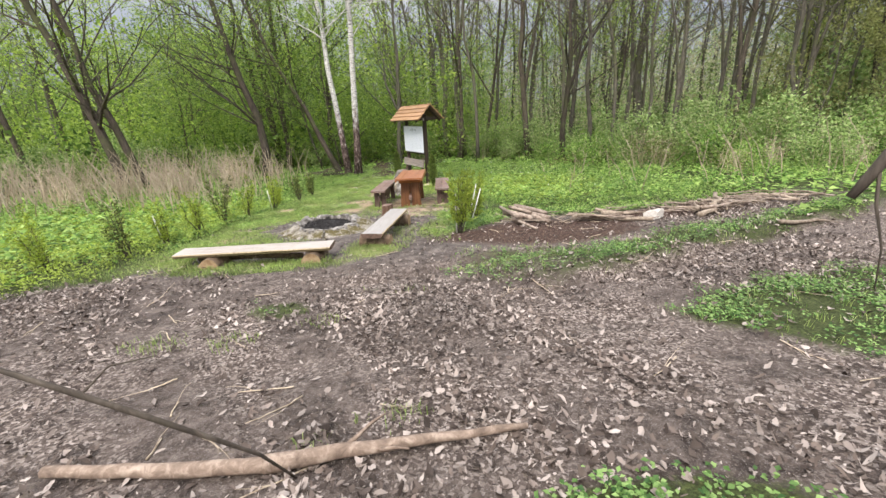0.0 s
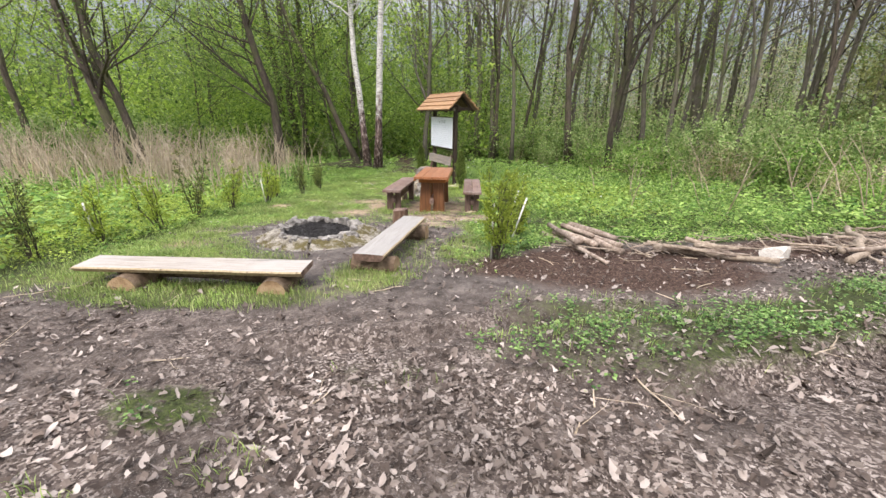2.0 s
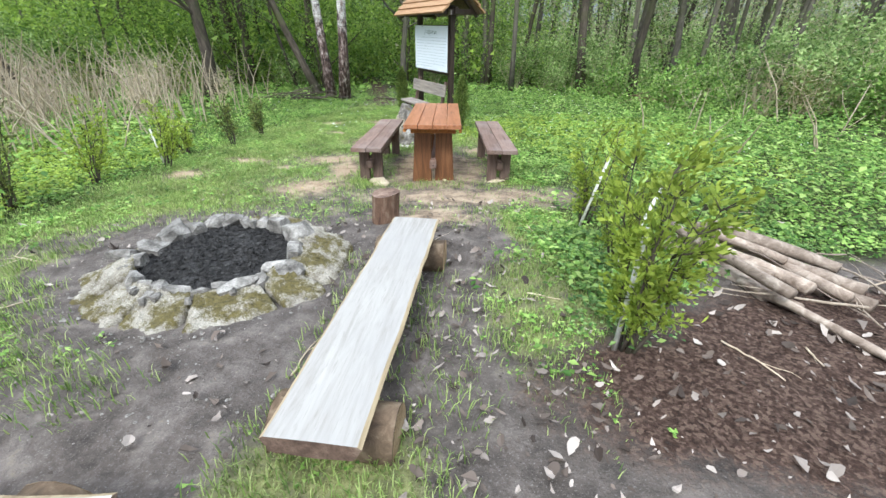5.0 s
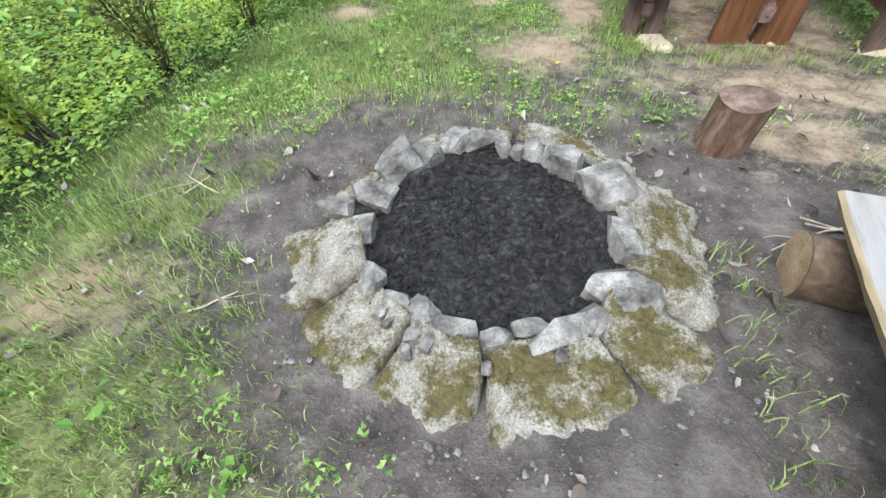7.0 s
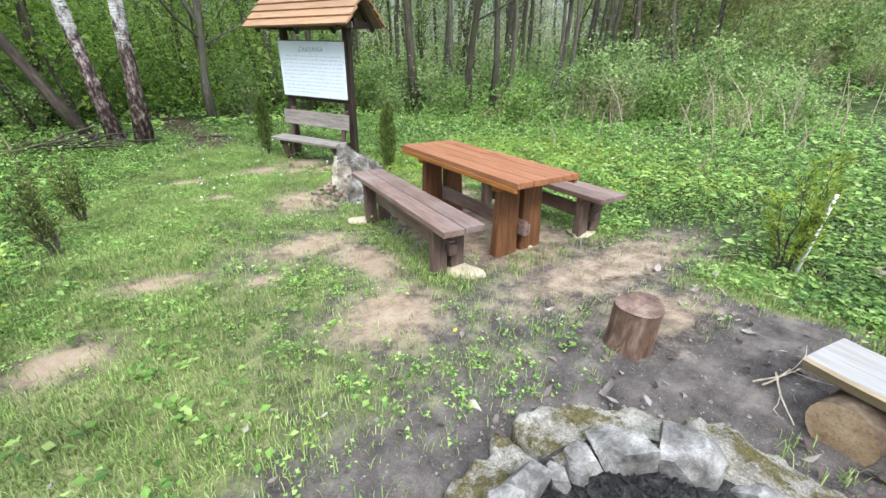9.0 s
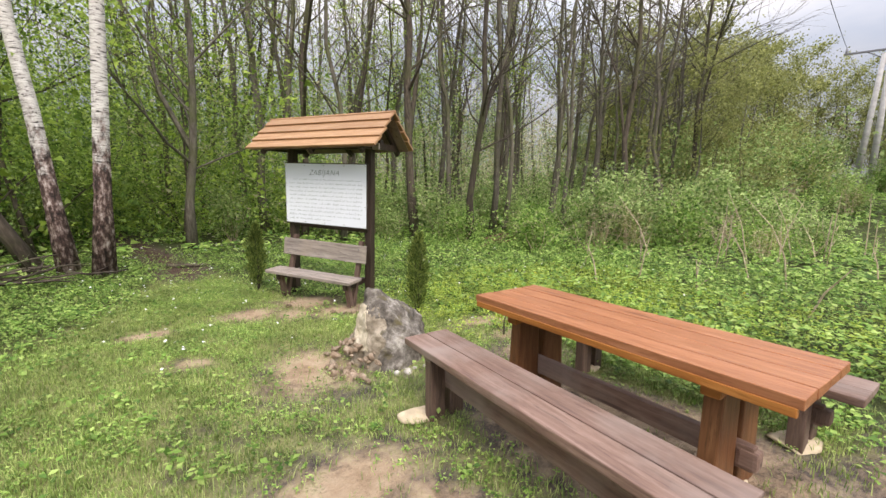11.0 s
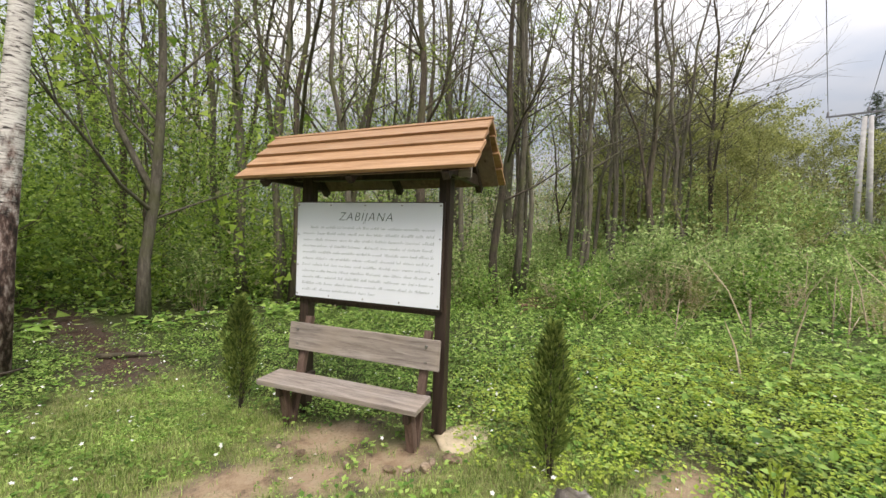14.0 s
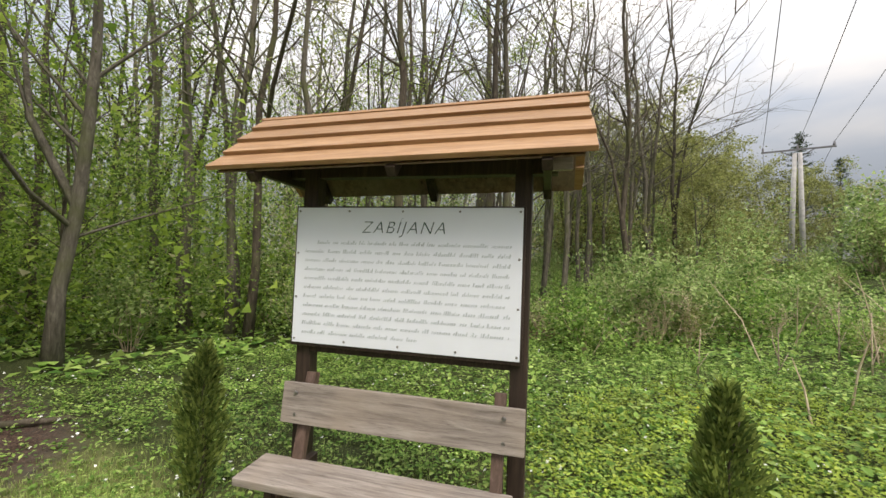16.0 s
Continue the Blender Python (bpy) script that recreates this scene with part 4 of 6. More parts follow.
def stone_chips():
    """Small pale chips trodden into the soil round the pit."""
    rng = random.Random(77)
    s = Shape()
    for _ in range(1500):
        a, r = rng.uniform(0, 6.283), 0.88 + 0.75 * rng.random() ** 1.4
        x, y, q = PIT.x + math.cos(a) * r, PIT.y + math.sin(a) * r, 0.003 + 0.011 * rng.random() ** 3
        z, b = gz(x, y), len(s.v)
        for k in range(5):
            t = 1.257 * k + rng.uniform(-0.4, 0.4)
            s.v.append(Vector((x + math.cos(t) * q * rng.uniform(0.7, 1.3), y + math.sin(t) * q, z - 0.004)))
        s.v.append(Vector((x + rng.uniform(-0.3, 0.3) * q, y, z + q * rng.uniform(0.5, 1.0))))
        s.f += [(b + k, b + (k + 1) % 5, b + 5) for k in range(5)]
    return tagged(new("stone_chips", s.mesh("stone_chips", STONE, False)), "small grey stone chips in the trodden soil", "stone chips", kind="stuff")


stone_chips()

# ---- stump and log benches ----


def stump():
    x, y = -1.2, 8.9
    st = thing("chopping_stump", "short sawn log stump with reddish bark", "stump", pose(x, y, gz(x, y) - 0.03))
    s = Shape()
    n = 20
    for j, (z, r) in enumerate(((0, 0.138), (0.06, 0.131), (0.16, 0.127), (0.26, 0.128), (0.305, 0.129))):
        for i in range(n):
            a = 2 * math.pi * i / n
            rr = r * (1 + 0.05 * math.sin(3 * a + 1) + 0.03 * noise.noise(Vector((math.cos(a) * 3, math.sin(a) * 3, z * 5))))
            s.v.append(Vector((math.cos(a) * rr + z * 0.06, math.sin(a) * rr, z + 0.012 * math.cos(a) * (j == 4))))
    for j in range(4):
        for i in range(n):
            s.f.append((j * n + i, j * n + (i + 1) % n, (j + 1) * n + (i + 1) % n, (j + 1) * n + i))
    part("bark", s, STUMP_BARK, st)
    top = Shape()
    for j in range(4):
        for i in range(n):
            a = 2 * math.pi * i / n
            v = s.v[4 * n + i]
            c = Vector((0.018, 0, 0.305))
            top.v.append(c.lerp(v, 1 - 0.3 * j) + Vector((0, 0, 0.003 + 0.006 * noise.noise(Vector((a, j, 2))))))
    for j in range(3):
        for i in range(n):
            top.f.append((j * n + i, j * n + (i + 1) % n, (j + 1) * n + (i + 1) % n, (j + 1) * n + i))
    top.f.append(tuple(3 * n + i for i in range(n)))
    part("cut_top", top, STUMP_TOP, st, "dark weathered sawn top")
    return st


def half_log_bench(name_m, ln, width, thick, height, pale, supports, rad, along_x, label):
    """A sawn slab with live edges on two short logs lying crosswise."""
    b = thing("log_bench", label, "bench", name_m, "log benches at the fire pit")
    s = Shape()
    n = 26
    rng = random.Random(int(ln * 100))
    for i in range(n + 1):
        t = i / n
        u = -ln / 2 + ln * t
        e1 = width / 2 * (1 + 0.07 * noise.noise(Vector((t * 4, 0, ln))) + 0.03 * noise.noise(Vector((t * 15, 0, ln))))
        e2 = width / 2 * (1 + 0.07 * noise.noise(Vector((t * 4, 5, ln))) + 0.03 * noise.noise(Vector((t * 15, 5, ln))))
        zz = height + 0.006 * noise.noise(Vector((t * 6, 2, 1)))
        ring = [(-e1, zz - 0.012), (-e1 + 0.015, zz), (0, zz + 0.003), (e2 - 0.015, zz), (e2, zz - 0.012), (e2 * 0.82, zz - thick), (0, zz - thick * 1.15), (-e1 * 0.82, zz - thick)]
        for c, z in ring:
            s.v.append(Vector((u, c, z)) if along_x else Vector((c, u, z)))
    m = 8
    for i in range(n):
        for k in range(m):
            q = (i * m + k, i * m + (k + 1) % m, (i + 1) * m + (k + 1) % m, (i + 1) * m + k)
            s.f.append(q if not along_x else q[::-1])
    s.f.append(tuple(range(m)))
    s.f.append(tuple(n * m + k for k in reversed(range(m))))
    seat = part("seat", s, pale, b, "pale sawn slab with natural edges", False)
    seat.data.materials.append(CUT_EDGE)
    seat.data.materials.append(STUMP_TOP)
    for p in seat.data.polygons:
        if abs(p.normal.z) < 0.9 or p.normal.z < 0:
            p.material_index = 2 if abs(p.normal.x if along_x else p.normal.y) > 0.7 else 1
    for at in supports:
        log = Shape()
        reach = width / 2 + 0.07
        sides = 18
        pts = [(-reach), -reach * 0.5, 0.0, reach * 0.5, reach]
        prev = len(log.v)
        for j, c in enumerate(pts):
            for k in range(sides):
                a = 2 * math.pi * k / sides
                r = rad * (1 + 0.04 * math.sin(2 * a + j) + 0.03 * noise.noise(Vector((math.cos(a) * 2, math.sin(a) * 2, j + at))))
                q, z = math.cos(a) * r, height - thick * 1.1 - rad + math.sin(a) * r
                z = min(z, height - thick * 1.05)
                log.v.append(Vector((at + q, c, z)) if along_x else Vector((c, at + q, z)))
        for j in range(len(pts) - 1):
            for k in range(sides):
                log.f.append((j * sides + k, j * sides + (k + 1) % sides, (j + 1) * sides + (k + 1) % sides, (j + 1) * sides + k))
        ob = part("support_log", log, LOG_BARK, b, "short barked log lying crosswise")
        for end in (0, len(pts) - 1):
            face = Shape()
            face.v = [log.v[end * sides + k] + (Vector((0, 1, 0)) if along_x else Vector((1, 0, 0))) * (0.002 if end else -0.002) for k in range(sides)]
            face.f = [tuple(range(sides))]
            part("cut_end", face, CUT_FACE, ob, "sawn log end", False)
    return b


stump()
half_log_bench(pose(-2.79, 5.83, -0.625, 0, 0, 0.8), 2.28, 0.36, 0.055, 0.198, PALE_X, (-0.62, 0.86), 0.145, True, "long pale slab bench on two logs by the fire pit")
half_log_bench(pose(-0.985, 7.17, -0.70, -2.6, 0, -7.3), 2.02, 0.36, 0.07, 0.245, PALE_Y, (-0.78, 0.78), 0.125, False, "bleached slab bench on two logs beside the fire pit")

# ---- boulder with pebbles ----


def boulder():
    x, y = -1.165, 13.29
    b = thing("boulder", "large grey lichen-covered boulder with a pale split face", "rock", pose(x, y, gz(x, y) - 0.06, 0, 0, 0))
    right, front, up = Vector((0.79, -0.61, 0)), Vector((-0.61, -0.79, 0)), Vector((0, 0, 1))
    cut_n = (right * -0.80 + front * 0.55 + up * 0.2).normalized()
    faces = [(right * -0.97 + up * 0.3, 0.37), (cut_n, 0.335), (right * 0.68 + front * 0.12 + up * 0.66, 0.262), (right * 0.97 + up * 0.1, 0.34), (front * 0.84 + up * 0.46 + right * 0.1, 0.30),
             (front * -0.8 + up * 0.5, 0.31), (front * 0.6 + right * 0.75 + up * 0.3, 0.33), (right * -0.25 + up, 0.52), (up * -1, 0.4), (right * 0.35 - front * 0.75 + up * 0.2, 0.34), (right * -0.6 - front * 0.7 + up * 0.3, 0.31)]
    bm = rock(5, (0.97, 0.97, 0.86), len(faces), 6, 0.075, False, faces, (0, 0, 0.29))
    ob = part("rock_body", bm, BOULDER, b)
    ob.data.materials.append(BOULDER_CUT)
    ob.data.materials.append(BOULDER_TAN)
    for poly in ob.data.polygons:
        rel = poly.center - Vector((0, 0, 0.29))
        edge = 0.03 * noise.noise(poly.center * 9)
        if poly.normal.dot(cut_n) > 0.45 and rel.dot(cut_n) > 0.22 and rel.dot(right) < -0.06 and poly.center.z < 0.6 + edge:
            flat = poly.normal.dot(cut_n) > 0.7 and poly.center.z > 0.2 + edge and -0.36 + edge < rel.dot(right) < -0.16 + edge
            poly.material_index = 1 if flat else 2
        elif rel.dot(right) < -0.02 + 2 * edge and rel.dot(front) > 0.12 and poly.center.z < 0.5 + edge:
            poly.material_index = 2
    return b


boulder()
pebble_meshes = []
for k in range(5):
    bm = rock(k + 150, (0.1, 0.085, 0.07), 16, 2, 0.03, False)
    me = bpy.data.meshes.new("pebble")
    bm.to_mesh(me)
    bm.free()
    me.materials.append(PEBBLE)
    pebble_meshes.append(me)
rubble_meshes = []
for k in range(4):
    bm = rock(k + 170, (0.085, 0.07, 0.055), 11, 2)
    me = bpy.data.meshes.new("rubble_stone")
    bm.to_mesh(me)
    bm.free()
    me.materials.append(RUBBLE)
    rubble_meshes.append(me)
prng = random.Random(21)
for k in range(24):
    a = radians(-112 + 170 * k / 23 + prng.uniform(-4, 4))
    r = 0.46 + prng.uniform(-0.03, 0.06)
    px, py = -1.16 + math.cos(a) * r, 13.2 + math.sin(a) * r * 0.92
    ob = new("pebble", pebble_meshes[k % 5])
    s = prng.uniform(0.65, 1.35)
    ob.matrix_world = pose(px, py, gz(px, py) + 0.012, prng.uniform(-20, 20), 0, prng.uniform(0, 360)) @ Matrix.Scale(s, 4)
    tagged(ob, "rounded white pebble edging the boulder", "pebble", "pebbles round the boulder")
for k in range(70):
    a = radians(prng.uniform(95, 235))
    r = prng.uniform(0.34, 0.68)
    px, py = -1.2 + math.cos(a) * r, 13.25 + math.sin(a) * r
    ob = new("rubble_stone", rubble_meshes[k % 4])
    s = prng.uniform(0.5, 1.3)
    lift = 0.16 * max(0, 0.66 - r) / 0.3
    ob.matrix_world = pose(px, py, gz(px, py) + 0.005 + lift, prng.uniform(-40, 40), prng.uniform(-40, 40), prng.uniform(0, 360)) @ Matrix.Scale(s, 4)
    tagged(ob, "small brown broken stone heaped at the boulder", "stone", "rubble at the boulder")

# ---- firewood, branches and sticks ----


def branch(name, start, end, r0, r1, seed, label, group="", twigs=0, sway=0.12, material=None, sides=8, category="branch"):
    rng = random.Random(seed)
    s = Shape()
    pts = wander(start, end, rng, 8, sway)
    s.tube(pts, [(r0 + (r1 - r0) * i / 8) * rng.uniform(0.9, 1.1) for i in range(9)], sides)
    for _ in range(twigs):
        i = rng.randint(2, 7)
        d = (pts[i + 1] - pts[i]).normalized()
        o = (d + Vector((rng.gauss(0, 0.6), rng.gauss(0, 0.6), rng.uniform(-0.1, 0.4)))).normalized()
        q = wander(pts[i], pts[i] + o * rng.uniform(0.15, 0.4), rng, 3, 0.1)
        s.tube(q, [r0 * 0.4, r0 * 0.3, r0 * 0.22, r0 * 0.12], 5)
    ob = new(name, s.mesh(name, material or STICK))
    return tagged(ob, label, category, group)


wrng = random.Random(8)
for k in range(11):
    x0 = 1.18 + k * 0.05 + wrng.uniform(-0.06, 0.06)
    y0, y1 = 8.25 + wrng.uniform(-0.2, 0.2), 7.5 + wrng.uniform(-0.3, 0.3)
    x1 = x0 + 0.25 + wrng.uniform(-0.2, 0.25)
    z = 0.04 + 0.075 * (k % 3)
    branch("firewood_log", (x0, y0, gz(x0, y0) + z), (x1, y1, gz(x1, y1) + z * 0.8), wrng.uniform(0.038, 0.062), wrng.uniform(0.03, 0.05), k + 300,
           "cut branch of firewood lying in a heap", "firewood heap", 0, 0.04, WOODPILE, category="firewood")
branch("firewood_log", (1.35, 7.6, gz(1.35, 7.6) + 0.06), (1.62, 6.72, gz(1.62, 6.72) + 0.03), 0.03, 0.025, 340, "cut branch of firewood lying in a heap", "firewood heap", 0, 0.05, WOODPILE, category="firewood")
for k in range(52):
    t = wrng.random()
    cx, cy = 4.3 + 3.6 * t + wrng.gauss(0, 0.2), 7.55 + 1.25 * t + wrng.gauss(0, 0.3)
    if k < 7:
        cx, cy = wrng.uniform(2.7, 3.4), wrng.uniform(7.2, 7.65)
    a = radians(wrng.gauss(12, 48)) if k >= 7 else radians(wrng.gauss(-28, 14))
    h = wrng.uniform(0.25, 0.65)
    r = wrng.choice((0.012, 0.016, 0.022, 0.035)) if k >= 7 else wrng.uniform(0.02, 0.04)
    p, q = (cx - math.cos(a) * h, cy - math.sin(a) * h), (cx + math.cos(a) * h, cy + math.sin(a) * h)
    branch("brushwood_branch", (*p, gz(*p) + r + wrng.uniform(0, 0.13)), (*q, gz(*q) + r + wrng.uniform(0, 0.13)), r, r * 0.5, k + 400,
           "bare dry branch in a low brushwood pile", "brushwood pile", wrng.randint(0, 3), 0.14, WOODPILE if k % 2 else STICK)
for k in range(46):
    t = wrng.random()
    cx, cy = 1.7 + 5.6 * t + wrng.gauss(0, 0.2), 7.3 + 1.3 * t + wrng.gauss(0, 0.3)
    a, h, r = wrng.uniform(0, 3.14), wrng.uniform(0.12, 0.4), wrng.uniform(0.005, 0.011)
    p, q = (cx - math.cos(a) * h, cy - math.sin(a) * h), (cx + math.cos(a) * h, cy + math.sin(a) * h)
    branch("brushwood_twig", (*p, gz(*p) + 0.02 + wrng.uniform(0, 0.1)), (*q, gz(*q) + 0.02 + wrng.uniform(0, 0.16)), r, r * 0.5, k + 700, "thin dry twig in a low brushwood pile", "brushwood pile", 2, 0.16, STICK if k % 3 else WOODPILE, 5, "twig")
branch("fallen_log", (2.5, 7.55, gz(2.5, 7.55) + 0.06), (3.75, 7.0, gz(3.75, 7.0) + 0.05), 0.05, 0.035, 501, "bleached fallen branch on the mulch", "", 2, 0.08)
branch("fallen_log", (5.9, 8.6, gz(5.9, 8.6) + 0.2), (4.55, 7.0, gz(4.55, 7.0) + 0.06), 0.045, 0.05, 502, "thick bleached crooked branch on the pile", "", 2, 0.2)
stone_bm = rock(77, (0.5, 0.36, 0.24), 12, 3)
stone_me = bpy.data.meshes.new("flat_stone")
stone_bm.to_mesh(stone_me)
stone_bm.free()
stone_me.materials.append(PEBBLE)
stone_ob = tagged(new("flat_stone", stone_me), "pale flat stone beside the brushwood", "stone")
stone_ob.matrix_world = pose(3.95, 7.3, gz(3.95, 7.3) + 0.06, 8, 0, 25)
branch("path_stick", (-2.85, 20.35, gz(-2.85, 20.35) + 0.05), (-2.1, 20.1, gz(-2.1, 20.1) + 0.05), 0.045, 0.03, 503, "dark stick lying across the woodland path", "", 1, 0.08, BARK)
branch("lying_log", (-3.75, 5.98, gz(-3.75, 5.98) + 0.05), (-2.15, 5.95, gz(-2.15, 5.95) + 0.05), 0.05, 0.045, 505, "dark thin log lying under the slab bench", "", 0, 0.03, LOG_BARK)
for k, (sx, sy, sr) in enumerate(((-0.98, 14.98, 0.8), (-0.86, 14.92, 1.2), (-1.08, 15.08, 1.0), (-0.75, 14.98, 0.9), (-1.3, 15.35, 0.8), (-1.52, 15.75, 1.0), (-1.62, 15.95, 0.7), (-0.6, 14.9, 1.3))):
    ob = new("rubble_stone", rubble_meshes[k % 4])
    ob.matrix_world = pose(sx, sy, gz(sx, sy) + 0.012, k * 20, 0, k * 71) @ Matrix.Scale(sr * 1.3, 4)
    tagged(ob, "small brown stone lying under the board bench", "stone", "stones under the board bench")
# a branch across the start of the path, and twigs near it
branch("fallen_branch", (-2.12, 1.66, gz(-2.12, 1.66) + 0.05), (-0.9, 1.6, gz(-0.9, 1.6) + 0.06), 0.03, 0.045, 510, "bent bare branch lying on leaf litter", "", 0, 0.03, FALLEN)
branch("fallen_branch", (-0.95, 1.6, gz(-0.95, 1.6) + 0.06), (0.42, 1.84, gz(0.42, 1.84) + 0.04), 0.045, 0.018, 512, "bent bare branch lying on leaf litter", "", 2, 0.06, FALLEN)
branch("fallen_branch", (5.2, 6.0, gz(5.2, 6.0) + 0.05), (6.3, 6.35, gz(6.3, 6.35) + 0.07), 0.035, 0.02, 514, "bleached crooked branch lying beside the track", "", 2, 0.12)


def bent_twig(name, pts, radii, label, category, twigs=(), material=None):
    s = Shape()
    s.tube([Vector(p) for p in pts], radii, 7)
    for line, r in twigs:
        s.tube([Vector(p) for p in line], [r * (1 - 0.25 * k) for k in range(len(line))], 5)
    return tagged(new(name, s.mesh(name, material or BARK)), label, category)


bent_twig("arching_twig", [(-1.62, 0.98, gz(-1.62, 0.98) - 0.02), (-1.6, 1.0, 0.45), (-1.43, 1.07, 0.78), (-1.24, 1.16, 0.57), (-0.94, 1.23, 0.32), (-0.85, 1.42, 0.02), (-0.78, 1.56, gz(-0.78, 1.56))],
          [0.014, 0.012, 0.011, 0.011, 0.010, 0.008, 0.006], "thin dark twig arching over the leaf litter", "twig", [([(-1.24, 1.16, 0.57), (-1.2, 1.25, 0.62), (-1.1, 1.33, 0.6)], 0.005)])
bent_twig("bare_shrub", [(1.95, 1.2, gz(1.95, 1.2) - 0.03), (1.85, 1.18, 0.6), (1.6, 1.15, 1.25), (1.36, 1.13, 1.34), (1.25, 1.14, 1.24), (1.22, 1.155, 1.16), (1.195, 1.16, 1.115)],
          [0.03, 0.026, 0.02, 0.016, 0.016, 0.015, 0.012], "bare dark shrub with a bent broken branch", "shrub", [([(1.24, 1.145, 1.21), (1.235, 1.12, 1.1), (1.245, 1.08, 0.98), (1.24, 1.06, 0.86)], 0.006)])
for k in range(95):
    cx, cy = wrng.uniform(-4.5, 4.5), wrng.uniform(1.5, 9.3)
    if math.hypot(cx + 2.27, cy - 7.93) < 1.15:
        continue
    a, h = wrng.uniform(0, 6.28), wrng.uniform(0.06, 0.2)
    p, q = (cx - math.cos(a) * h, cy - math.sin(a) * h), (cx + math.cos(a) * h, cy + math.sin(a) * h)
    branch("ground_twig", (*p, gz(*p) + 0.012), (*q, gz(*q) + 0.014), 0.006, 0.003, k + 600, "thin dry twig lying on the ground", "twigs on the ground", 1, 0.1, TWIG, 5, "twig")

for k in range(16):
    cx, cy, a, h = wrng.gauss(-5.6, 0.5), wrng.gauss(19.3, 0.5), wrng.uniform(-0.5, 0.9), wrng.uniform(0.4, 1.0)
    p, q = (cx - math.cos(a) * h, cy - math.sin(a) * h), (cx + math.cos(a) * h, cy + math.sin(a) * h)
    branch("dead_branch", (*p, gz(*p) + 0.05 + wrng.uniform(0, 0.25)), (*q, gz(*q) + 0.05 + wrng.uniform(0, 0.45)), 0.025, 0.012, k + 800, "dark dead branch tangled at the forest edge", "dead branches by the birches", 4, 0.15, BARK, 6)
for k in range(26):
    cx, cy, a, h = wrng.gauss(6.9, 0.55), wrng.gauss(19.6, 0.4), wrng.uniform(-0.6, 0.8), wrng.uniform(0.3, 0.8)
    p, q = (cx - math.cos(a) * h, cy - math.sin(a) * h), (cx + math.cos(a) * h, cy + math.sin(a) * h)
    branch("brown_branch", (*p, gz(*p) + 0.05 + wrng.uniform(0, 0.3)), (*q, gz(*q) + 0.05 + wrng.uniform(0, 0.4)), 0.018, 0.008, k + 830, "brown dry branch in a heap under the trees", "branch heap under the trees", 3, 0.15, STUMP_BARK, 5)
for k, (cx, cy, h) in enumerate(((7.3, 13.5, 1.1), (6.1, 14.6, 0.9), (8.9, 13.9, 1.2), (5.4, 15.6, 0.8), (9.8, 12.2, 1.2), (4.2, 12.6, 0.6))):
    z = gz(cx, cy)
    bend = wrng.uniform(-0.25, 0.25)
    bent_twig("dead_sapling", [(cx, cy, z - 0.03), (cx + bend * 0.4, cy, z + h * 0.4), (cx + bend, cy, z + h)], [0.016, 0.012, 0.006], "pale leafless dead sapling in the rough meadow", "sapling",
              [([(cx + bend * 0.4, cy, z + h * 0.4), (cx - bend, cy + 0.1, z + h * 0.7), (cx - bend * 1.6, cy + 0.12, z + h * 0.9)], 0.009), ([(cx + bend * 0.2, cy, z + h * 0.2), (cx + 0.25, cy - 0.1, z + h * 0.5)], 0.007)], STICK)

# ---- small thujas, saplings and stakes ----


def thuja(m, height, width, seed, material, label, group, sprays=900, stems=3):
    rng = np.random.default_rng(seed)
    r2 = random.Random(seed)
    t = thing("thuja_sapling", label, "shrub", m, group)
    for k in range(stems):
        st = Shape()
        a = r2.uniform(0, 6.28)
        top = Vector((math.cos(a) * width * 0.22, math.sin(a) * width * 0.22, height * r2.uniform(0.7, 0.95)))
        st.tube(wander((0.02 * math.cos(a), 0.02 * math.sin(a), -0.03), top, r2, 5, 0.08), [0.013, 0.011, 0.009, 0.007, 0.005, 0.002], 5)
        part("stem", st, BARK, t)
    h = rng.beta(1.6, 1.4, sprays) * height * 0.92 + height * 0.1
    env = (1 + 0.14 * np.sin(h * 31 + 2 * seed)) * np.clip(np.minimum((h / height) * 3.0, (1.04 - h / height) * 2.7), 0.05, 1) ** 0.8
    a_side = rng.uniform(0, 6.283, sprays)
    rad = width * 0.5 * env * np.sqrt(rng.random(sprays)) * (1 + 0.2 * np.sin(h * 13 + 3 * a_side + seed))
    a = a_side
    c = np.stack([np.cos(a) * rad, np.sin(a) * rad, h], 1)
    crown = Shape()
    d = np.stack([np.cos(a), np.sin(a), rng.uniform(0.9, 2.2, sprays)], 1) + rng.normal(0, 0.35, (sprays, 3))
    d /= np.linalg.norm(d, axis=1)[:, None]
    s = np.cross(d, rng.normal(size=(sprays, 3)))
    s /= np.linalg.norm(s, axis=1)[:, None]
    L, W = rng.uniform(0.03, 0.075, sprays)[:, None], rng.uniform(0.005, 0.012, sprays)[:, None]
    for k in range(sprays):
        b = len(crown.v)
        e, side = c[k] + d[k] * L[k], s[k] * W[k]
        crown.v += [tuple(c[k]), tuple(c[k] + d[k] * L[k] * 0.5 + side), tuple(e), tuple(c[k] + d[k] * L[k] * 0.5 - side)]
        crown.f.append((b, b + 1, b + 2, b + 3))
    part("foliage", crown, material, t)
    return t


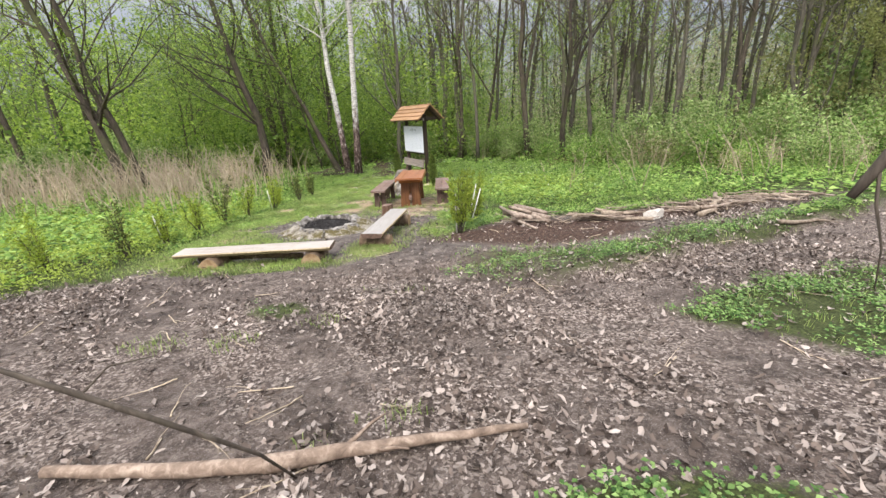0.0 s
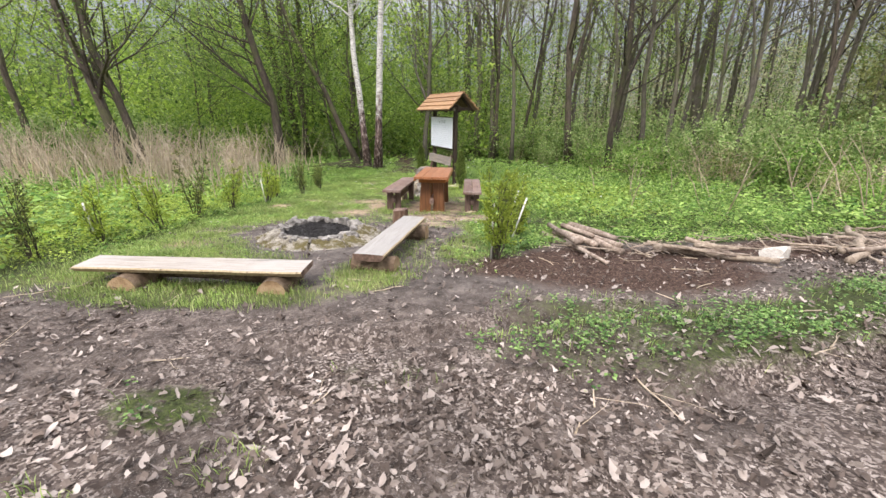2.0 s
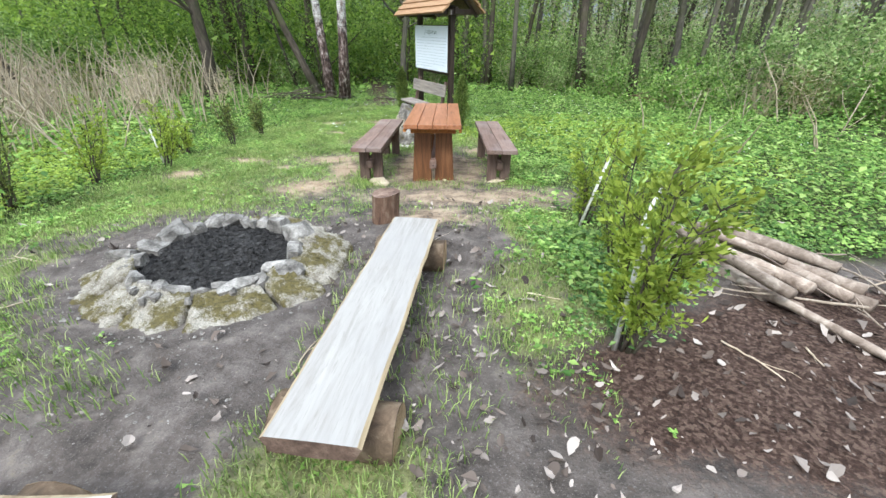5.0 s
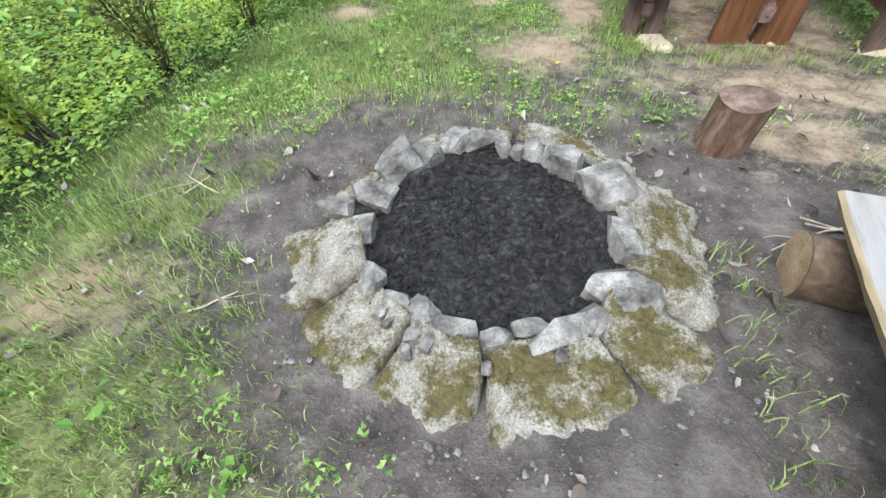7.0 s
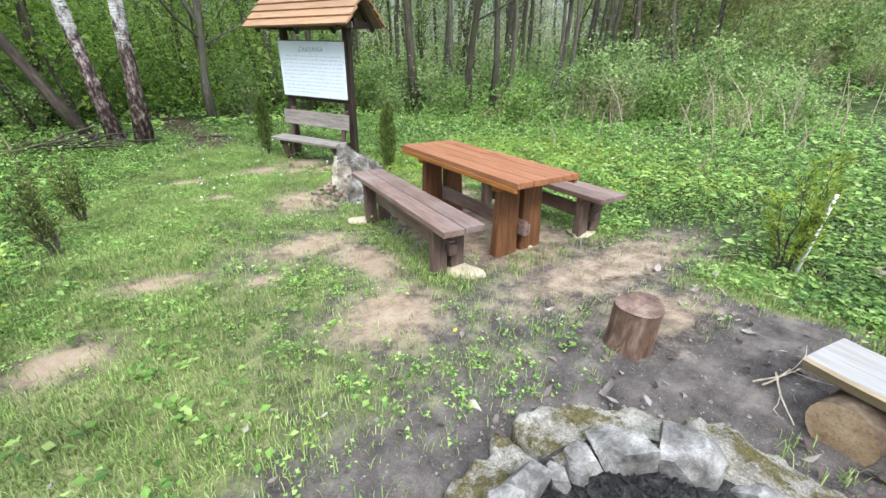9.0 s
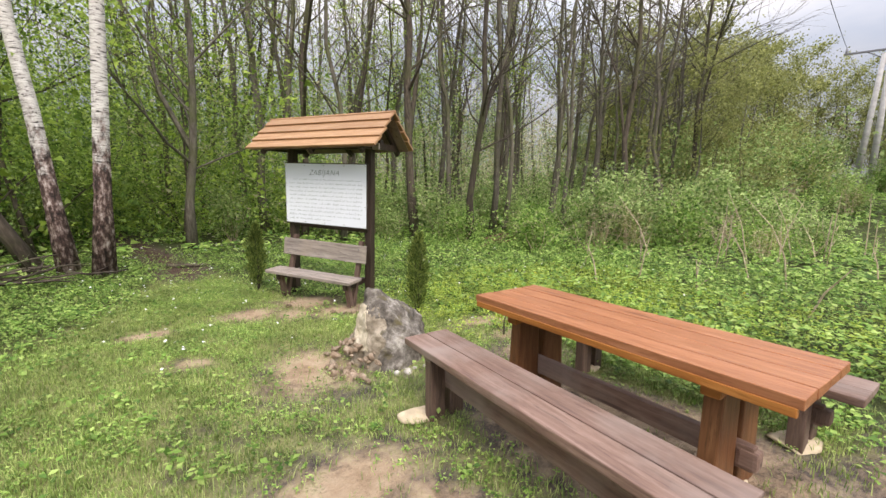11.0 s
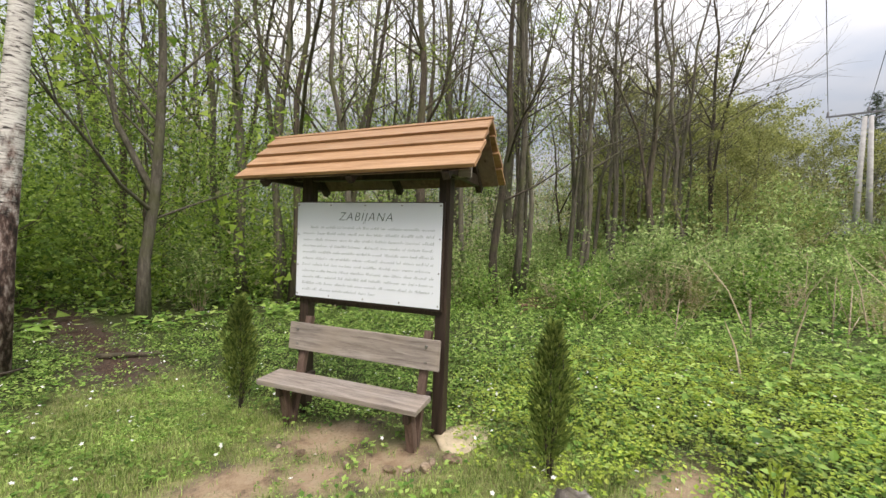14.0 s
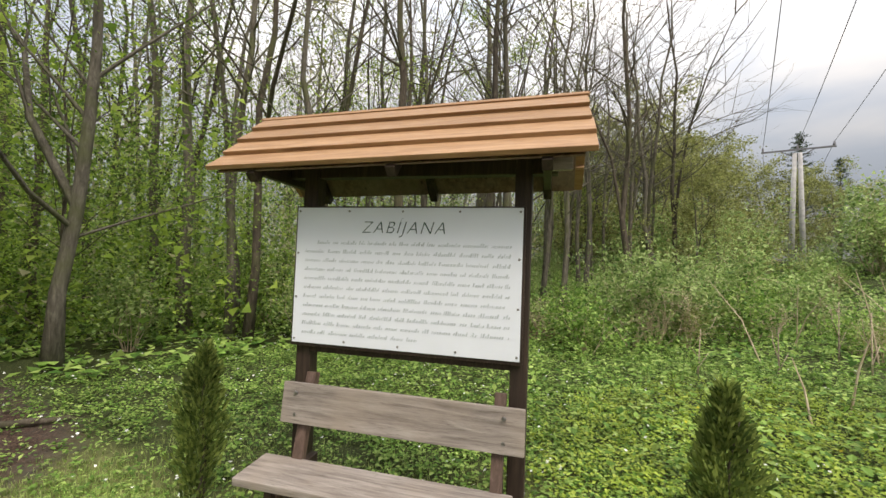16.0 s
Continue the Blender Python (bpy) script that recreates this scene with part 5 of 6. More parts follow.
def feathery(m, height, width, seed, material, label, group, stems, sprays):
    """A young hedge plant: arching stems with side shoots, each shoot feathered with small sprays."""
    r, rng = random.Random(seed), np.random.default_rng(seed)
    t = thing("hedge_sapling", label, "shrub", m, group)
    base, way = [], []
    for k in range(stems):
        a, out = 6.283 * k / stems + r.uniform(-0.5, 0.5), width * r.uniform(0.15, 0.62)
        top = Vector((math.cos(a) * out, math.sin(a) * out, height * r.uniform(0.5, 1.0)))
        pts = wander((0.03 * math.cos(a), 0.03 * math.sin(a), -0.03), top, r, 7, 0.14)
        st = Shape()
        st.tube(pts, [0.012 * (1 - 0.12 * i) for i in range(8)], 5)
        for i in range(2, 8):
            for _ in range(3):
                d = Vector((r.gauss(0, 0.5) + 0.5 * math.cos(a), r.gauss(0, 0.5) + 0.5 * math.sin(a), r.uniform(0.3, 1.1))).normalized()
                ln = width * r.uniform(0.15, 0.4)
                st.tube([pts[i], pts[i] + d * ln], [0.004, 0.0015], 3, False)
                for u in np.linspace(0.25, 1.1, 6):
                    base.append(tuple(pts[i] + d * ln * float(u)))
                    way.append(tuple(d))
        part("stem", st, BARK, t)
    pick = rng.integers(0, len(base), sprays)
    c = np.array(base)[pick] + rng.normal(0, 0.018, (sprays, 3))
    d = np.array(way)[pick] + rng.normal(0, 0.5, (sprays, 3))
    d /= np.linalg.norm(d, axis=1)[:, None]
    side = np.cross(d, rng.normal(size=(sprays, 3)))
    side /= np.linalg.norm(side, axis=1)[:, None]
    ln, wd = rng.uniform(0.025, 0.06, sprays)[:, None], rng.uniform(0.005, 0.012, sprays)[:, None]
    q = np.stack([c, c + d * ln * 0.5 + side * wd, c + d * ln, c + d * ln * 0.5 - side * wd], 1).reshape(-1, 3)
    crown = Shape()
    crown.v = [tuple(p) for p in q]
    crown.f = [(4 * i, 4 * i + 1, 4 * i + 2, 4 * i + 3) for i in range(sprays)]
    part("foliage", crown, material, t, "", False)
    return t


def at(x, y, rz=0, dz=0.0):
    return pose(x, y, gz(x, y) + dz, 0, 0, rz)


thuja(at(-1.68, 17.05), 1.15, 0.28, 1, CEDAR, "small dark green thuja beside the notice board", "thujas by the notice board", 3300)
thuja(at(-0.22, 14.28), 1.12, 0.27, 2, CEDAR, "small dark green thuja beside the notice board", "thujas by the notice board", 3300)
feathery(at(0.32, 6.95), 1.2, 0.36, 3, CEDAR_LIME, "bushy yellow-green thuja with bare stems below", "thujas by the firewood", 9, 3400)
feathery(at(0.66, 7.95), 0.95, 0.32, 4, CEDAR_LIME, "thin yellow-green thuja tied to a stake", "thujas by the firewood", 6, 1500)
feathery(at(0.7, 8.85), 0.95, 0.32, 5, CEDAR_LIME, "thin yellow-green thuja tied to a stake", "thujas by the firewood", 6, 1500)
thuja(at(0.2, 13.05), 0.42, 0.16, 6, CEDAR_LIME, "tiny sapling on a bare patch", "", 110, 1)
for k, (sx, sy, sc) in enumerate(((-5.1, 6.35, 0.8), (-4.98, 7.15, 0.75), (-4.9, 8.1, 0.85), (-4.95, 9.1, 0.95), (-4.85, 10.1, 0.8), (-4.5, 10.95, 0.75), (-4.4, 12.75, 0.8), (-4.7, 11.8, 0.6), (-5.9, 5.8, 0.8), (-4.35, 13.9, 0.6))):
    feathery(at(sx, sy) @ pose(0, 0, 0, 0, -9, k * 50), 1.2 * sc, 0.34 * sc, 20 + k, CEDAR_OLIVE if k % 3 == 0 else CEDAR_LIME, "sparse feathery hedge sapling with dark stems", "row of hedge saplings", 6, 1150)


def stake(x, y, h, lean, seed, label="thin white stake beside a sapling"):
    s = Shape()
    z = gz(x, y) - 0.03
    s.tube([Vector((x, y, z)), Vector((x + lean * 0.5, y, z + h * 0.5)), Vector((x + lean, y, z + h))], [0.014, 0.013, 0.012], 8)
    return tagged(new("stake", s.mesh("stake", WHITE_STAKE)), label, "stake", "stakes by the saplings")


stake(0.62, 8.74, 0.7, 0.16, 1)
stake(0.58, 7.82, 0.7, 0.2, 2)
stake(0.26, 6.95, 0.75, 0.0, 3)
stake(-5.0, 7.1, 0.6, -0.08, 4)
stake(-4.6, 11.05, 0.55, -0.06, 5)

# ---- trees ----


def tree_meshes(seed, height, r0, leaf, leaf_size, leaves, limbs=14, low=0.35, lean=0.0, spread=0.32, bark=None, fork=False, twig_detail=4, upright=0.9, sway=0.009):
    """Trunk with limbs as one mesh and the leaves as another."""
    r = random.Random(seed)
    rng = np.random.default_rng(seed)
    wood = Shape()
    n = 9
    lean_a = r.uniform(0, 6.28)
    pts, drift = [], Vector((0, 0, 0))
    for i in range(n + 1):
        t = i / n
        drift += Vector((r.gauss(0, 1), r.gauss(0, 1), 0)) * height * sway
        pts.append(Vector((math.cos(lean_a) * lean * height * t, math.sin(lean_a) * lean * height * t, height * t - 0.15)) + drift)
    radii = [r0 * (1.35 if i == 0 else 1.0) * (1 - 0.86 * (i / n)) for i in range(n + 1)]
    wood.tube(pts, radii, 8)
    tips = []

    def limb(start, direction, length, rad, depth):
        m = 4 if depth == 0 else 2
        q, d = [start], direction.normalized()
        for _ in range(m):
            d = (d + Vector((r.gauss(0, 0.14), r.gauss(0, 0.14), r.gauss(0.05, 0.1)))).normalized()
            q.append(q[-1] + d * length / m)
        wood.tube(q, [rad * (1 - 0.8 * k / m) for k in range(m + 1)], 4 if depth == 0 else 3, False)
        tips.append((q[-1], length))
        tips.append((q[-2], length))
        if depth < 2:
            for _ in range(twig_detail if depth == 0 else 2):
                k = r.randint(1, m)
                o = (d + Vector((r.gauss(0, 0.75), r.gauss(0, 0.75), r.gauss(0.12, 0.45)))).normalized()
                limb(q[k], o, length * r.uniform(0.3, 0.55), rad * 0.42, depth + 1)

    for _ in range(limbs):
        t = r.uniform(low, 0.97)
        k = min(int(t * n), n - 1)
        p = pts[k].lerp(pts[k + 1], t * n - k)
        a = r.uniform(0, 6.28)
        up = upright * r.uniform(0.5, 1.4)
        d = Vector((math.cos(a), math.sin(a), up))
        limb(p, d, height * spread * (1.15 - 0.75 * t) * r.uniform(0.6, 1.2), radii[k] * r.uniform(0.25, 0.45), 0)
    if fork:
        k = int(n * 0.32)
        limb(pts[k], Vector((r.choice((-0.35, 0.35)), r.uniform(-0.3, 0.3), 1)), height * 0.55, radii[k] * 0.75, 0)
    crown = Shape()
    if leaves:
        pick = rng.integers(0, len(tips), leaves)
        c = np.array([tuple(tips[k][0]) for k in pick]) + rng.normal(0, 1, (leaves, 3)) * np.array([0.22 * tips[k][1] + 0.08 for k in pick])[:, None]
        crown.diamonds(c, leaf_size, leaf_size * 0.75, rng, 0.25, 0.0, True)
    return wood.mesh("trunk", bark or BARK), (crown.mesh("crown", leaf, False) if leaves else None)


def plant_tree(meshes, m, label, group="", name="tree", category="tree"):
    t = thing(name, label, category, m, group)
    part("trunk", meshes[0], None, t)
    if meshes[1]:
        part("crown", meshes[1], None, t)
    return t


BIRCH = Nodes("birch_bark")
_v = BIRCH.coords((4, 4, 24))
_a = BIRCH.noise(_v, 1.6, 5.0, 0.6, 0.8)
_hgt = BIRCH.add("ShaderNodeSeparateXYZ")
BIRCH.link(BIRCH.coords((1, 1, 1)), _hgt.inputs[0])
_white = BIRCH.ramp(_a, [(0.37, (0.03, 0.026, 0.024)), (0.43, (0.42, 0.39, 0.36)), (0.55, (0.62, 0.60, 0.56)), (0.72, (0.74, 0.72, 0.69))])
_rough = BIRCH.ramp(BIRCH.noise(BIRCH.coords((9, 9, 4)), 1.5, 6.0, 0.65), [(0.38, (0.018, 0.013, 0.011)), (0.5, (0.09, 0.055, 0.045)), (0.6, (0.30, 0.235, 0.21)), (0.7, (0.55, 0.5, 0.46))])
_mixh = BIRCH.step(BIRCH.maths("ADD", _hgt.outputs["Z"], BIRCH.maths("MULTIPLY", BIRCH.noise(BIRCH.coords((5, 5, 3)), 1.4, 5.0, 0.7), 5.0)), 5.6, 4.6)
BIRCH_BARK = BIRCH.finish(BIRCH.mix(_mixh, _white, _rough), 0.8, _a, 0.5, 0.02)

plant_tree(tree_meshes(61, 15, 0.17, LEAF_FRESH, 0.07, 1500, 16, 0.4, 0.0, 0.25, BIRCH_BARK, sway=0.003), at(-3.8, 20.0) @ pose(0, 0, 0, 0, 4.0, 0), "slender birch with white bark and a dark base", "birches")
plant_tree(tree_meshes(62, 15, 0.16, LEAF_FRESH, 0.07, 1500, 16, 0.4, 0.0, 0.25, BIRCH_BARK, sway=0.003), at(-4.5, 20.4) @ pose(0, 0, 0, -7.0, -6.5, 0), "leaning birch with white bark and a dark base", "birches")
plant_tree(tree_meshes(63, 11, 0.14, LEAF_MID, 0.08, 1800, 14, 0.2, 0.0, 0.36, BARK), at(-4.95, 20.9) @ pose(0, 0, 0, 3, -21, 0), "dark leaning tree with thin drooping branches", "")
plant_tree(tree_meshes(64, 13, 0.13, LEAF_FRESH, 0.075, 2200, 16, 0.16, 0.01, 0.38, BARK_GREY, True), at(-2.05, 23.4), "young tree with low spreading branches and budding leaves", "")
plant_tree(tree_meshes(65, 16, 0.17, LEAF_OLIVE, 0.07, 900, 18, 0.22, 0.02, 0.3, BARK, True), at(5.0, 22.3), "tall forked tree with few leaves", "")
plant_tree(tree_meshes(66, 15, 0.14, LEAF_OLIVE, 0.07, 700, 18, 0.2, 0.01, 0.3, BARK, True), at(6.4, 21.0), "tall dark tree with bare forking branches", "")
plant_tree(tree_meshes(67, 19, 0.27, LEAF_OLIVE, 0.08, 600, 16, 0.45, 0.01, 0.22, BARK_GREY), at(12.3, 25.8), "tall straight brown-barked tree", "")
plant_tree(tree_meshes(68, 14, 0.2, LEAF_MID, 0.09, 2000, 16, 0.2, 0.03, 0.34, BARK), at(-9.3, 24.3), "dark two-stemmed tree at the forest edge", "")
plant_tree(tree_meshes(69, 14, 0.17, LEAF_MID, 0.09, 2000, 16, 0.2, 0.03, 0.34, BARK), at(-9.7, 24.6) @ pose(0, 0, 0, 0, -4, 0), "dark two-stemmed tree at the forest edge", "")

plant_tree(tree_meshes(70, 13, 0.19, LEAF_MID, 0.08, 2600, 18, 0.18, 0.0, 0.36, BARK), at(-7.9, 19.0) @ pose(0, 0, 0, 2, -8, 0), "dark leaning tree with low spreading branches", "leaning edge trees")
plant_tree(tree_meshes(71, 14, 0.2, LEAF_MID, 0.08, 2600, 18, 0.18, 0.0, 0.36, BARK), at(-13.3, 17.6) @ pose(0, 0, 0, 0, -15, 0), "dark leaning tree with low spreading branches", "leaning edge trees")
plant_tree(tree_meshes(72, 14, 0.17, LEAF_MID, 0.08, 2600, 18, 0.18, 0.0, 0.36, BARK), at(-12.3, 18.0) @ pose(0, 0, 0, 3, -9, 0), "dark leaning tree with low spreading branches", "leaning edge trees")

VARIANTS = [
    tree_meshes(101, 17, 0.15, LEAF_FRESH, 0.075, 4200, 12, 0.22, 0.02, 0.27, BARK, twig_detail=3),
    tree_meshes(102, 18, 0.12, LEAF_OLIVE, 0.12, 500, 14, 0.35, 0.03, 0.24, BARK_GREY, twig_detail=3),
    tree_meshes(103, 16, 0.10, LEAF_OLIVE, 0.12, 450, 14, 0.3, 0.05, 0.26, BARK, True, twig_detail=3),
    tree_meshes(104, 19, 0.18, LEAF_MID, 0.075, 3400, 12, 0.35, 0.02, 0.24, BARK_GREY, twig_detail=3),
    tree_meshes(105, 13, 0.07, LEAF_FRESH, 0.072, 4400, 12, 0.12, 0.03, 0.3, BARK, twig_detail=3),
    tree_meshes(106, 10, 0.055, LEAF_MID, 0.075, 5000, 12, 0.06, 0.04, 0.38, BARK, twig_detail=3),
]


def forest_edge(x):
    return float(np.interp(x, [-40, -14, -6, -3, 0, 4, 8, 14, 24, 40, 60], [17, 21, 22.5, 25, 24, 22.8, 22.8, 24, 27, 33, 40]))


BARE = [tree_meshes(111, 16, 0.12, None, 0, 0, 20, 0.3, 0.03, 0.30, BARK_GREY, True, twig_detail=5, upright=0.75), tree_meshes(112, 14, 0.1, None, 0, 0, 20, 0.25, 0.05, 0.34, BARK_GREY, twig_detail=5, upright=0.7)]
for k, (bx, by, bs) in enumerate(((14.2, 21.3, 1.05), (16.2, 20.4, 1.1), (18.2, 21.5, 1.0), (20.0, 20.3, 0.95), (22.0, 21.8, 0.85), (9.2, 22.6, 1.1), (11.0, 24.2, 1.1), (3.2, 24.6, 1.15), (1.0, 25.5, 1.1), (7.4, 23.6, 1.1), (13.0, 22.6, 1.05), (15.4, 23.4, 1.1), (17.2, 23.8, 1.05), (19.5, 23.4, 1.0), (12.0, 21.2, 0.95), (9.9, 20.9, 0.9), (21.5, 24.2, 1.0), (5.8, 25.0, 1.2), (24.0, 23.0, 0.8), (2.2, 22.9, 1.0), (8.4, 25.6, 1.2))):
    plant_tree(BARE[k % 2], at(bx, by, k * 77) @ Matrix.Scale(bs, 4), "tall tree with a bare fan of fine branches", "bare forest trees")
FINE = [tree_meshes(113, 17, 0.13, None, 0, 0, 30, 0.28, 0.03, 0.27, BARK, True, twig_detail=6, upright=0.85), tree_meshes(114, 16, 0.11, None, 0, 0, 28, 0.3, 0.04, 0.3, BARK_GREY, twig_detail=6, upright=0.8)]
for k, (bx, by, bs) in enumerate(((13.4, 19.9, 1.1), (16.6, 19.1, 1.1), (20.0, 19.3, 1.0), (8.0, 21.6, 1.1))):
    plant_tree(FINE[k % 2], at(bx, by, k * 53) @ Matrix.Scale(bs, 4), "tall dark tree with a dense bare crown of fine twigs", "bare forest trees")
xrng = random.Random(57)
for k in range(10):
    bx = xrng.uniform(-4, 24)
    by = forest_edge(bx) + 3 + xrng.random() * 12
    if abs(bx - np.interp(by, [19, 21, 25, 32, 60], [-2.5, -2.75, -3.6, -5, -9])) < 0.9:
        continue
    plant_tree(FINE[k % 2], at(bx, by, k * 67) @ Matrix.Scale(xrng.uniform(0.85, 1.15) * (0.85 if bx > 18 else 1), 4), "tall dark tree with a dense bare crown of fine twigs", "bare forest trees")
trng = random.Random(91)
spots_taken = [(-3.8, 20.0), (-4.45, 20.4), (-2.05, 23.4), (5.0, 22.3), (6.4, 21.0), (12.3, 25.8), (-9.3, 24.3)]
count = 0
while count < 150:
    tx = trng.uniform(-34, 34)
    depth = trng.random() ** 1.5 * 28
    ty = forest_edge(tx) + depth
    if min((tx - a) ** 2 + (ty - b) ** 2 for a, b in spots_taken) < (0.8 if depth < 10 else 0.5):
        continue
    if abs(tx - np.interp(ty, [19, 21, 25, 32, 60], [-2.5, -2.75, -3.6, -5, -9])) < 0.9:
        continue
    spots_taken.append((tx, ty))
    kind = trng.choices(range(6), (2, 5, 5, 1, 2, 2) if tx > -2 else (3, 1, 1, 2, 5, 8))[0]
    sc = trng.uniform(0.8, 1.15) * (0.75 if tx > 22 else 1)
    m = at(tx, ty) @ pose(0, 0, 0, trng.gauss(0, 2.5), trng.gauss(0, 2.5), trng.uniform(0, 360)) @ Matrix.Scale(sc, 4)
    label = ("slim forest tree coming into fresh leaf", "tall bare-crowned forest tree", "thin leaning forest tree with bare forks", "stout grey-barked forest tree", "young slim tree with light green leaves", "low-branched understorey tree in leaf")[kind]
    plant_tree(VARIANTS[kind], m, label, "forest trees")
    count += 1


def far_trunks():
    s = Shape()
    r = random.Random(17)
    for _ in range(340):
        x = r.uniform(-75, 62)
        y = forest_edge(x) + 6 + r.random() ** 0.9 * 62
        h, rad = r.uniform(9, 20) * (0.7 if x > 24 else 1), r.uniform(0.04, 0.12)
        z = gz(x, y) - 0.2
        lx, ly = r.gauss(0, 0.08), r.gauss(0, 0.08)
        pts = [Vector((x + lx * h * t + r.gauss(0, 0.08), y + ly * h * t, z + h * t)) for t in (0, 0.3, 0.6, 0.85, 1)]
        s.tube(pts, [rad, rad * 0.85, rad * 0.6, rad * 0.35, rad * 0.1], 5, False)
        for _ in range(7):
            t = r.uniform(0.35, 0.98)
            a, ln = r.uniform(0, 6.28), r.uniform(0.8, 2.6) * (1.2 - t * 0.6)
            p = Vector((x + lx * h * t, y + ly * h * t, z + h * t))
            e = p + Vector((math.cos(a) * ln * 0.6, math.sin(a) * ln * 0.6, ln * 0.9))
            s.tube([p, p.lerp(e, 0.5) + Vector((0, 0, -0.08 * ln)), e], [rad * 0.3, rad * 0.2, rad * 0.06], 3, False)
            for _ in range(2):
                q = p.lerp(e, r.uniform(0.3, 0.9))
                w = q + Vector((r.gauss(0, 0.45), r.gauss(0, 0.45), r.uniform(0.2, 0.9)))
                s.tube([q, w], [rad * 0.13, rad * 0.04], 3, False)
    return tagged(new("far_forest_trunks", s.mesh("far_forest_trunks", HAZED_FAR_BARK)), "dense far forest of thin bare trunks", "forest", kind="stuff")


def far_leaves(name, seed, n, low, high, material, size, x_range, label, depth=(0, 45), dense=1.0):
    rng = np.random.default_rng(seed)
    m = n // 26
    bx = rng.uniform(*x_range, m)
    by = np.array([forest_edge(v) for v in bx]) + rng.uniform(*depth, m)
    bz = ground_z(bx, by) + rng.uniform(low, high, m) * rng.random(m) ** 0.6
    c = np.repeat(np.stack([bx, by, bz], 1), 26, 0) + rng.normal(0, 1, (m * 26, 3)) * np.array([0.75, 0.75, 0.5]) * dense
    s = Shape()
    s.diamonds(c, size, size * 0.8, rng, 0.3, 0.0, True)
    return tagged(new(name, s.mesh(name, material, False)), label, "foliage", kind="stuff")


far_trunks()
far_leaves("far_understorey_leaves", 5, 44000, 0.1, 3.0, LEAF_MID, 0.24, (-60, -4), "dense green far undergrowth leaves")
far_leaves("open_wood_leaves", 13, 22000, 0.05, 1.0, LEAF_HERB, 0.16, (-4, 40), "low green undergrowth of the open wood")
far_leaves("far_fresh_leaves", 9, 46000, 0.3, 5.0, LEAF_FRESH, 0.12, (-45, -1), "light green far undergrowth leaves", (0, 30))
far_leaves("open_wood_fresh_leaves", 14, 42000, 0.3, 7.5, LEAF_BUSH, 0.12, (-1, 34), "sparse light green leaves of the open wood", (1, 30), 1.2)
far_leaves("edge_leaves", 10, 80000, 0.2, 8.0, LEAF_MID, 0.085, (-14, 5), "small green leaves of the forest edge", (0.5, 11), 0.9)
far_leaves("edge_fresh_leaves", 12, 60000, 0.4, 8.0, LEAF_FRESH, 0.068, (-16, 4), "small light green leaves of the forest edge", (0.5, 12), 0.9)
far_leaves("far_canopy_leaves", 6, 60000, 2.5, 12, LEAF_FRESH, 0.2, (-60, 2), "light spring leaves of far trees")
far_leaves("far_olive_leaves", 7, 60000, 0.6, 9, LEAF_BUD, 0.16, (-3, 60), "olive budding leaves of far trees", (2, 40), 1.1)
far_leaves("deep_wood_leaves", 8, 30000, 0, 14, LEAF_MID, 0.55, (-100, -2), "dark deep woodland foliage", (24, 65), 1.8)

# ---- shrubs ----


def bush_meshes(seed, h, w, leaf, n, size, stems=9, bark=None):
    r = random.Random(seed)
    rng = np.random.default_rng(seed)
    wood = Shape()
    ends = []
    for _ in range(stems):
        a, out = r.uniform(0, 6.28), r.uniform(0.1, 0.5) * w
        e = Vector((math.cos(a) * out, math.sin(a) * out, h * r.uniform(0.55, 1.0)))
        p = wander((0.1 * math.cos(a), 0.1 * math.sin(a), -0.05), e, r, 5, 0.16)
        wood.tube(p, [0.016, 0.013, 0.01, 0.008, 0.005, 0.002], 4, False)
        for k in (2, 3, 4, 5):
            ends.append(p[k])
            for _ in range(2):
                t = p[k] + Vector((r.gauss(0, 0.18 * w), r.gauss(0, 0.18 * w), r.gauss(0.08, 0.12) * h))
                wood.tube([p[k], t], [0.005, 0.0015], 3, False)
                ends.append(t)
    crown = Shape()
    if n:
        pick = rng.integers(0, len(ends), n)
        c = np.array([tuple(ends[k]) for k in pick]) + rng.normal(0, 0.1 * w, (n, 3))
        c[:, 2] = np.maximum(c[:, 2], 0.05)
        crown.diamonds(c, size, size * 0.75, rng, 0.35, 0.0, True)
    return wood.mesh("stems", bark or TWIG), (crown.mesh("leaves", leaf, False) if n else None)


BUSHES = [bush_meshes(1, 1.7, 1.7, LEAF_BUSH, 1700, 0.09), bush_meshes(2, 1.3, 1.7, LEAF_HERB, 1700, 0.085), bush_meshes(3, 2.1, 1.9, LEAF_BUSH, 2000, 0.09),
          bush_meshes(4, 1.2, 1.3, LEAF_OLIVE, 500, 0.07, 12), bush_meshes(5, 1.4, 1.5, None, 0, 0.05, 22, TWIG)]


def plant_bush(kind, x, y, sc, rz, label, group):
    b = thing("bush", label, "bush", at(x, y, rz) @ Matrix.Scale(sc, 4), group)
    part("branchwork", BUSHES[kind][0], None, b)
    if BUSHES[kind][1]:
        part("foliage", BUSHES[kind][1], None, b)
    return b


